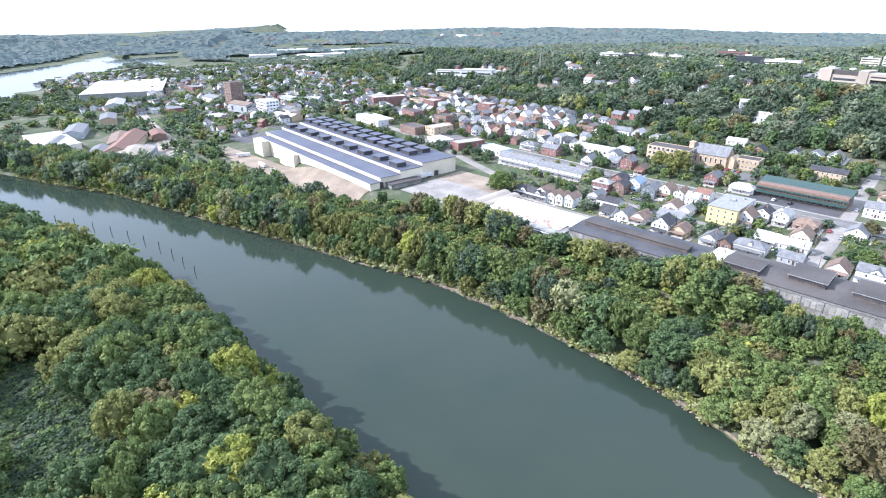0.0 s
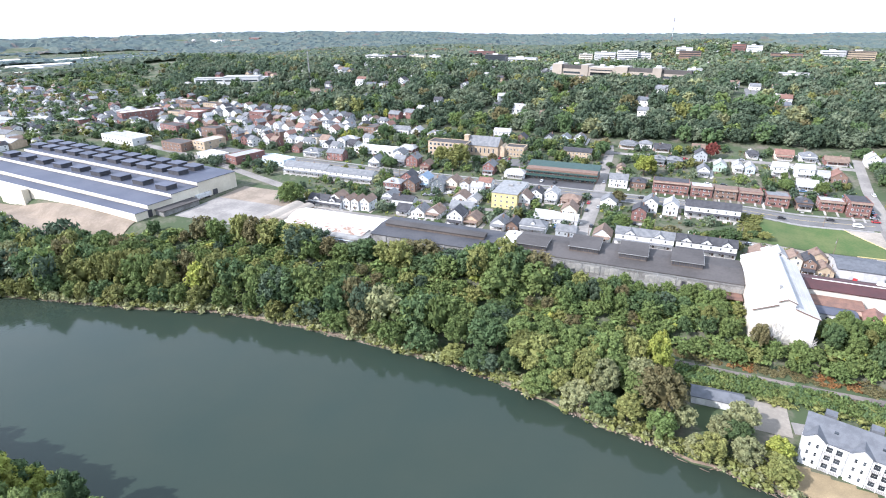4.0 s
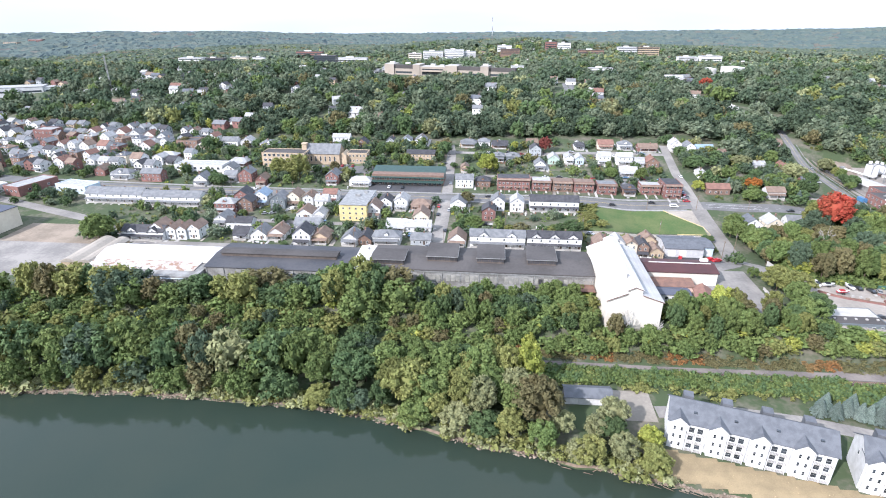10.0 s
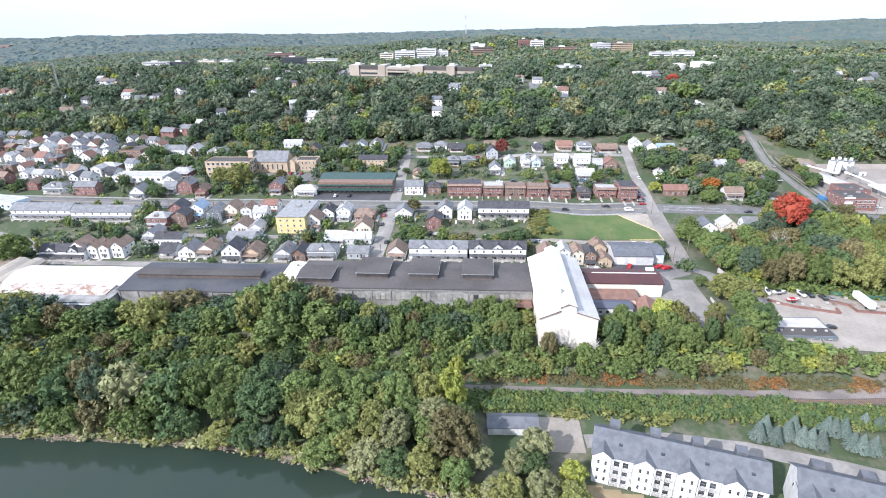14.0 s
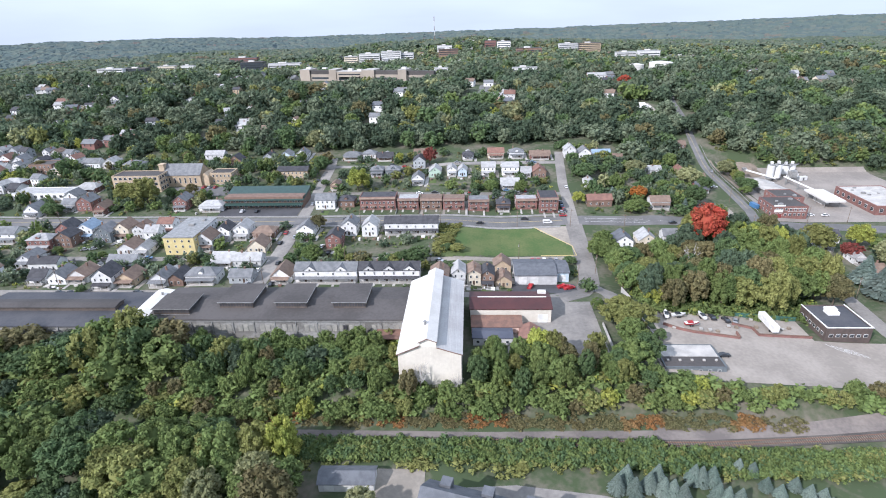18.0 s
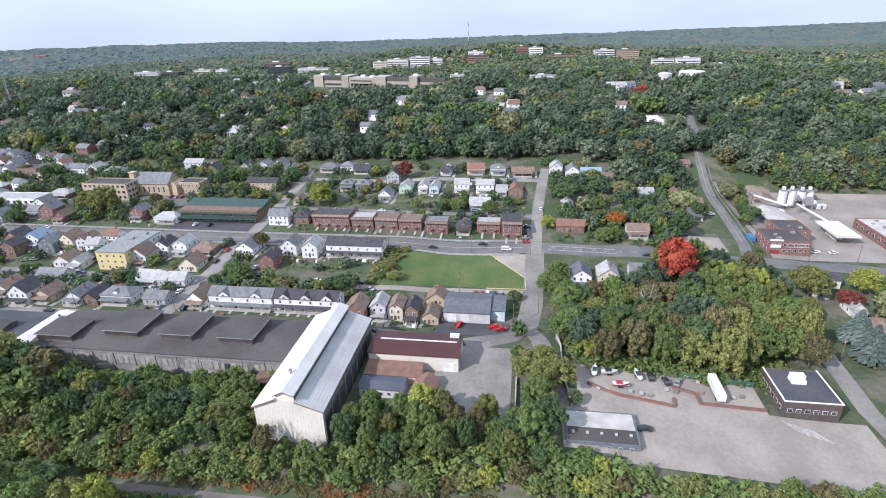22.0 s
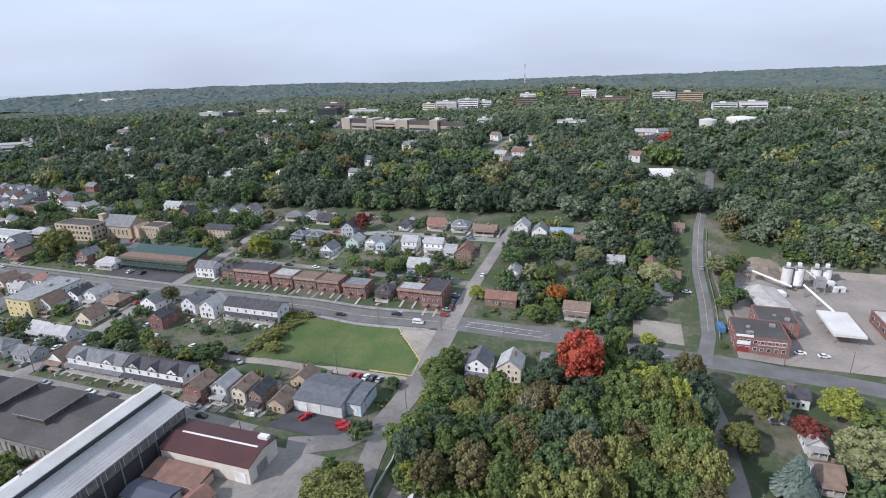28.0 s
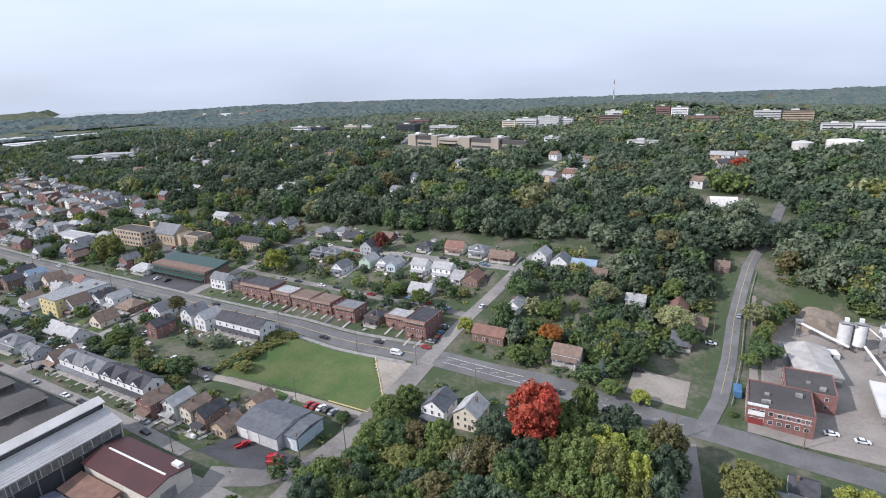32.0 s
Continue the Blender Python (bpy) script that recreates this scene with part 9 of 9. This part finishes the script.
def undergrowth():
    tones = dict(oak=7, ash=2, green=4, deep=6, olive=1.3, lime=0.15, brown=0.7, pale=0.4)
    shrub = dict(lobes=3, cards=22, size=0.28, kinds=3)
    off_shed = lambda x, y: not (-23 < x < 2 and y > -2)
    slope = lambda x, y: off_shed(x, y) and y < along(x, (-345, -4), (-270, 9), (-200, 12), (-130, 20), (-24, 24), (-22, -1), (4, -1), (8, 12), (56, 9), (66, 2), (165, -3)) and y > along(x, (-345, -22), (-200, -11), (-60, -10.5), (165, -5))
    spots = [s for s in scatter(1, 1900, -345, -22, 165, 25, (1.8, 3.4), (2.2, 4.6), -50) if slope(s[0], s[1])]
    mixed_grove("slope_shrubs", "shrubs and vines covering the slope", [s for i, s in enumerate(spots) if i % 6], dict(green=9, lime=0.7), 900, **shrub)
    grove("slope_shrubs", "olive shrubs and vines covering the slope", [s for i, s in enumerate(spots) if i % 6 == 0], LEAF["olive"], 903, **shrub)
    hedge = [s for s in scatter(2, 2300, -72, -31, 190, -18.9, (0.9, 1.6), (1.8, 3.2), -50) if s[1] > -27 - max(0, s[0]) * 0.05 and (s[0] < 62 or s[1] < -22)]
    mixed_grove("railway_hedge", "thicket strip below the railway", hedge, dict(green=8, deep=4, olive=0.5), 906, **shrub)
    grove("railway_hedge", "olive scrub below the railway", [s for s in scatter(3, 150, -60, -32, 190, -21, (1.0, 2.0), (1.4, 2.8), -50)], LEAF["olive"], 909, **shrub)
    brow = scatter(45, 330, 75, 47.5, 150, 66, (1.4, 2.8), (1.8, 4.2), 0.6)
    mixed_grove("knoll_scrub", "vines and shrubs on the foot of the knoll", brow, dict(green=9, olive=1, lime=1.2), 975, **shrub)
    stalks = [s for s in scatter(46, 1500, -14, -76, 70, -56, (0.35, 0.7), (0.35, 0.7), -50) if right_bank(s[0]) + 2.6 < s[1] < -57 - (s[0] + 14) * 0.24]
    grove("dry_stalks", "dry straw-coloured stalks by the river", stalks, STRAW, 978, lobes=2, cards=14, size=0.3, kinds=3)
    roadside = scatter(47, 330, 68, 116, 166, 182, (0.6, 1.8), (0.8, 2.4), 0.8)
    mixed_grove("roadside_shrubs", "shrubs beside the main road", roadside, dict(green=5, deep=4, oak=3, olive=3, brown=0.6), 972, **shrub)
    glade = scatter(48, 700, GLADE[0] - 3, GLADE[1] - 3, GLADE[2] + 3, GLADE[3] + 3, (1.0, 2.2), (1.0, 2.4), -50)
    mixed_grove("glade_scrub", "low scrub in a gap of the woods", glade, dict(deep=5, oak=4, green=1.5), 969, **shrub)
    weeds = scatter(4, 620, -75, -12.6, 110, -8.0, (0.6, 1.3), (0.6, 1.4), -50)
    grove("railside_weeds", "orange autumn weeds beside the railway", [s for s in weeds if noise.noise((s[0] / 17, 0, 0)) > 0.12], leaf("rusty_weeds", (0.31, 0.150, 0.060), (0.235, 0.165, 0.075)), 912, **shrub)
    grove("railside_weeds", "brown autumn weeds beside the railway", [s for s in weeds if noise.noise((s[0] / 17, 0, 0)) <= 0.12], LEAF["brown"], 915, **shrub)
    r = random.Random(6)
    edge = []
    for i in range(640):
        x = r.uniform(-640, -14)
        if noise.noise((x / 22, 5, 0)) > -0.28 or i % 4 == 0:
            edge.append((x, right_bank(x) + r.uniform(0.2, 4.5), WATER + 0.3, r.uniform(1.2, 3.0), r.uniform(1.5, 4.4)))
    grove("waterside_shrubs", "olive shrubs along the water's edge", [e for i, e in enumerate(edge) if i % 2], LEAF["olive"], 918, **shrub)
    grove("waterside_shrubs", "pale shrubs along the water's edge", [e for i, e in enumerate(edge) if not i % 2], LEAF["pale"], 921, **shrub)
    gardens = scatter(7, 2300, -300, 62, 66, 262, (0.5, 1.5), (0.7, 2.2), 0.6)
    mixed_grove("garden_shrubs", "shrubs in the gardens", gardens, dict(green=5, deep=5, olive=3, brown=1, pale=0.6, lime=0.6), 924, lobes=3, cards=14, size=0.32, kinds=3)
    verge = scatter(41, 420, 120, 205, 330, 300, (1.2, 2.8), (1.4, 3.6), 1.2, keep=lambda x, y: x < 176 or y > 256)
    mixed_grove("verge_scrub", "scrub round the plant and the hill road", verge, dict(green=5, deep=3, olive=4, brown=0.8), 980, **shrub)
    edge = scatter(44, 260, 222, 263, 335, 302, (3.4, 6.2), (6, 12), 2.5)
    mixed_grove("verge_woods", "trees behind the plant", edge, tones, 995, lobes=16, cards=20, size=0.12, kinds=3)
    belt = [s for s in scatter(42, 2300, -930, -320, -330, 0, (5.4, 8.6), (14, 22), 2.0) if right_bank(s[0]) + 3 < s[1] < right_bank(s[0]) + 44 + 20 * ease(-620, -560, s[0]) and s[1] < -24]
    mixed_grove("bank_trees", "trees along the river beside the works", belt, tones, 985, lobes=16, cards=18, size=0.14, kinds=3)
    overgrown = scatter(15, 120, -15, 100, -2, 137, (1.2, 2.4), (1.2, 2.6), -50, keep=lambda x, y: x < -12 + (y - 100) * 0.25)
    grove("field_scrub", "overgrown green scrub beside the grass field", overgrown, LEAF["olive"], 955, **shrub)
    yard = dict(lobes=14, cards=15, size=0.15, kinds=4)
    town = [s for s in scatter(8, 900, -300, 66, 60, 262, (1.8, 4.2), (4, 8.5), 1.5)]
    mixed_grove("garden_trees", "small trees between the houses", town, tones, 930, **yard)
    east = scatter(9, 250, 70, 157, 172, 268, (2.6, 5.4), (5, 10), 3.0, keep=lambda x, y: not (76 < x < 100 and y < 166) and not (110 < x < 126 and y < 174))
    mixed_grove("garden_woods", "trees round the houses below the hill", east, tones, 935, **yard)
    west = scatter(10, 1100, -640, 110, -296, 330, (2.4, 4.6), (4.5, 9), 2.0)
    mixed_grove("garden_trees", "trees among the western streets", west[:430], tones, 940, **yard)
    upper = scatter(43, 330, -345, 205, -100, 345, (2.8, 5.2), (5, 10.5), 1.8)
    mixed_grove("garden_woods", "trees between the upper streets", upper, tones, 990, **yard)
    lower = scatter(11, 130, 178, 20, 300, 138, (3.5, 6.5), (6, 12), 3.0, keep=lambda x, y: not (185 < x < 205 and 80 < y < 135))
    mixed_grove("garden_woods", "trees below the main road", lower, tones, 945, **yard)
    bankside = scatter(12, 60, 150, -3, 300, 18, (3, 5), (5, 9), 2.0)
    mixed_grove("garden_woods", "trees above the railway", bankside, tones, 950, **yard)
    plain = dict(lobes=7, cards=6, size=0.25, kinds=4)
    valley = scatter(14, 3000, -1500, -300, -560, 560, (4, 7.5), (7, 12), 4.0, keep=lambda x, y: y > right_bank(x) + 4 and (x > -1000 or y > far_bank(x) + 8) and (noise.noise((x / 110, y / 110, 3.0)) > -0.2 or y < right_bank(x) + 70 or y > 330 - x * 0.1 - 60))
    mixed_grove("valley_trees", "trees across the valley floor", valley, tones, 960, **plain)
    mud = []
    for x in range(-640, 40, 4):
        mud.append((x, right_bank(x) + 0.7 + 0.7 * noise.noise((x / 9, 0, 0))))
    strip("mud_edge", mud, 0.9, WOOD, 0.1, "brown muddy river edge", "bank", step=4)


undergrowth()
grow_woods()


# ridge leaves shifted to blue-grey: distance haze mixed into their colour
FAR_RIDGE = mixed_leaves("hazed_ridge_leaves", 0.03, [(0.082, 0.112, 0.088), (0.104, 0.130, 0.098), (0.076, 0.104, 0.090), (0.116, 0.132, 0.094), (0.124, 0.136, 0.100), (0.140, 0.116, 0.080), (0.15, 0.11, 0.08)], 0.02)
# a faint blue glow on the ridges adds to the painted haze
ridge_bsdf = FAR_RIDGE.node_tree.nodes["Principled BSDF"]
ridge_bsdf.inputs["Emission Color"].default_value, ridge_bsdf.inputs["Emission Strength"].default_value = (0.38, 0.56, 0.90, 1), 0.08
# lightened grey-greens, so the canopy colour holds some haze as well
DISTANT_FOREST = mixed_leaves("hazed_forest_leaves", 0.035, [(0.082, 0.112, 0.084), (0.110, 0.136, 0.094), (0.090, 0.116, 0.090), (0.126, 0.142, 0.098), (0.138, 0.148, 0.106), (0.146, 0.120, 0.084), (0.155, 0.11, 0.076)], 0.02)


# mostly the greyed oak and ash tones, which put haze into the hill
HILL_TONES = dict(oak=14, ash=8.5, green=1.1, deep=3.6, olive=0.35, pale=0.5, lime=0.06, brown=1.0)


def hill_woods():
    r = random.Random(31)
    spots, y = [], 250.0
    creek = lambda py: along(py, (230, 177), (262, 178.8), (288, 181.5), (325, 189), (357, 194.5), (395, 200), (460, 216), (540, 235), (640, 260))
    while y < 640:
        step = 11.6 + (y - 250) * 0.008
        x = -640.0 - (y - 250) * 0.8
        while x < 330 + (y - 250) * 0.6:
            px, py = x + r.uniform(-3.5, 3.5), y + r.uniform(-3.5, 3.5)
            away = noise.noise((px / 60, py / 60, 9.0)) > 0.52 or abs(px - creek(py)) < (7.5 if py < 303 else 4.5 if py < 335 else 8 if py < 405 else 3) or not clear(px, py, 3.5)
            away = away or (px < -290 and py < 284 + (-px - 300) * 0.17) or (py < 277 and px < 122) or (-200 < px < -105 and py < 285)
            away = away or (px > 186 and py < 256) or (186 < px < 206 and py < 266) or (240 < px < 300 and abs(py - 282 - (257 - px) * 0.35) < 9)
            if not away:
                big = r.random() < 0.25
                low = 0.6 if -230 < px < -50 and 490 < py < 545 else 1.0
                spots.append((px, py, ground(px, py) - 0.5, r.uniform(8.2, 11.0) if big else r.uniform(5.6, 8.4), low * (r.uniform(15, 20) if big else r.uniform(10, 16))))
            x += step
        y += step
    edge = [s for s in spots if s[0] > -330 and s[1] < 385]
    rest = [s for s in spots if not (s[0] > -330 and s[1] < 385)]
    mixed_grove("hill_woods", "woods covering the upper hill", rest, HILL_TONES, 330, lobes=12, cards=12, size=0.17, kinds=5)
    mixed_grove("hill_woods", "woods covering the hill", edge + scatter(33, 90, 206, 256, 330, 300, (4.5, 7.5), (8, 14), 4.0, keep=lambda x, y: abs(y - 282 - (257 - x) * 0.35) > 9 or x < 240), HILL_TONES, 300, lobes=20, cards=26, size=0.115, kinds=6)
    far = []
    y = 640.0
    while y < 1240:
        step = 13 + (y - 640) * 0.012
        x = -500 - y * 1.25
        while x < 180 + y * 0.65:
            px, py = x + r.uniform(-5, 5), y + r.uniform(-5, 5)
            if noise.noise((px / 130, py / 130, 5.0)) < 0.46 and ground(px, py) > WATER + 1 and clear(px, py, 4) and not (-230 < px < -50 and 560 < py < 596):
                far.append((px, py, ground(px, py) - 1, r.uniform(6, 9.5), r.uniform(8.5, 13)))
            x += step
        y += step
    # paler ash leads here: more haze in the leaf colour with distance
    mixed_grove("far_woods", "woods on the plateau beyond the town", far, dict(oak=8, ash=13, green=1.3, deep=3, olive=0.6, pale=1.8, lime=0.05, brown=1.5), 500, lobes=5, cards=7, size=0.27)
    rings, turns = [1230.0], [math.radians(-42 + 0.30 * i) for i in range(437)]
    while rings[-1] < 3500:
        rings.append(rings[-1] * 1.0047)
    verts, near, ridge, grid = [], [], [], {}
    for i, d in enumerate(rings):
        for j, a in enumerate(turns):
            e, g = d * (1 + r.uniform(-0.0019, 0.0019)), a + math.radians(r.uniform(-0.12, 0.12))
            px, py = -math.sin(g) * e, math.cos(g) * e - 130
            z = ground(px, py)
            wet = z < WATER + 2 or (px > -1560 and py < 420)
            bare = noise.noise((px / 150, py / 150, 5.0)) > 0.36
            grid[i, j] = None if wet else len(verts)
            if not wet:
                verts.append((px, py, z - 1 if bare else z + 7 + r.uniform(-5, 5) + 3 * noise.noise((px / 55, py / 55, 8.0))))
    for i in range(len(rings) - 1):
        for j in range(len(turns) - 1):
            q = [grid[i, j], grid[i, j + 1], grid[i + 1, j + 1], grid[i + 1, j]]
            if None not in q:
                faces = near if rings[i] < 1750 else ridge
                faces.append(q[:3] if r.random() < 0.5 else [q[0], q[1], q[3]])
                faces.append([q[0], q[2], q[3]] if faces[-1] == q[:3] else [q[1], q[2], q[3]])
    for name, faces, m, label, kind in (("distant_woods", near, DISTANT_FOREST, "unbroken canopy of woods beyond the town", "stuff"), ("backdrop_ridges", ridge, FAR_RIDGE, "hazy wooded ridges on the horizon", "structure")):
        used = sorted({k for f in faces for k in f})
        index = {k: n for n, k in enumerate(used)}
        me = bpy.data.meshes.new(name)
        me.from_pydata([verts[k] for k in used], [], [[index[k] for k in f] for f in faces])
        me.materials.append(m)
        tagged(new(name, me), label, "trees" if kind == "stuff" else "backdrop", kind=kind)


hill_woods()
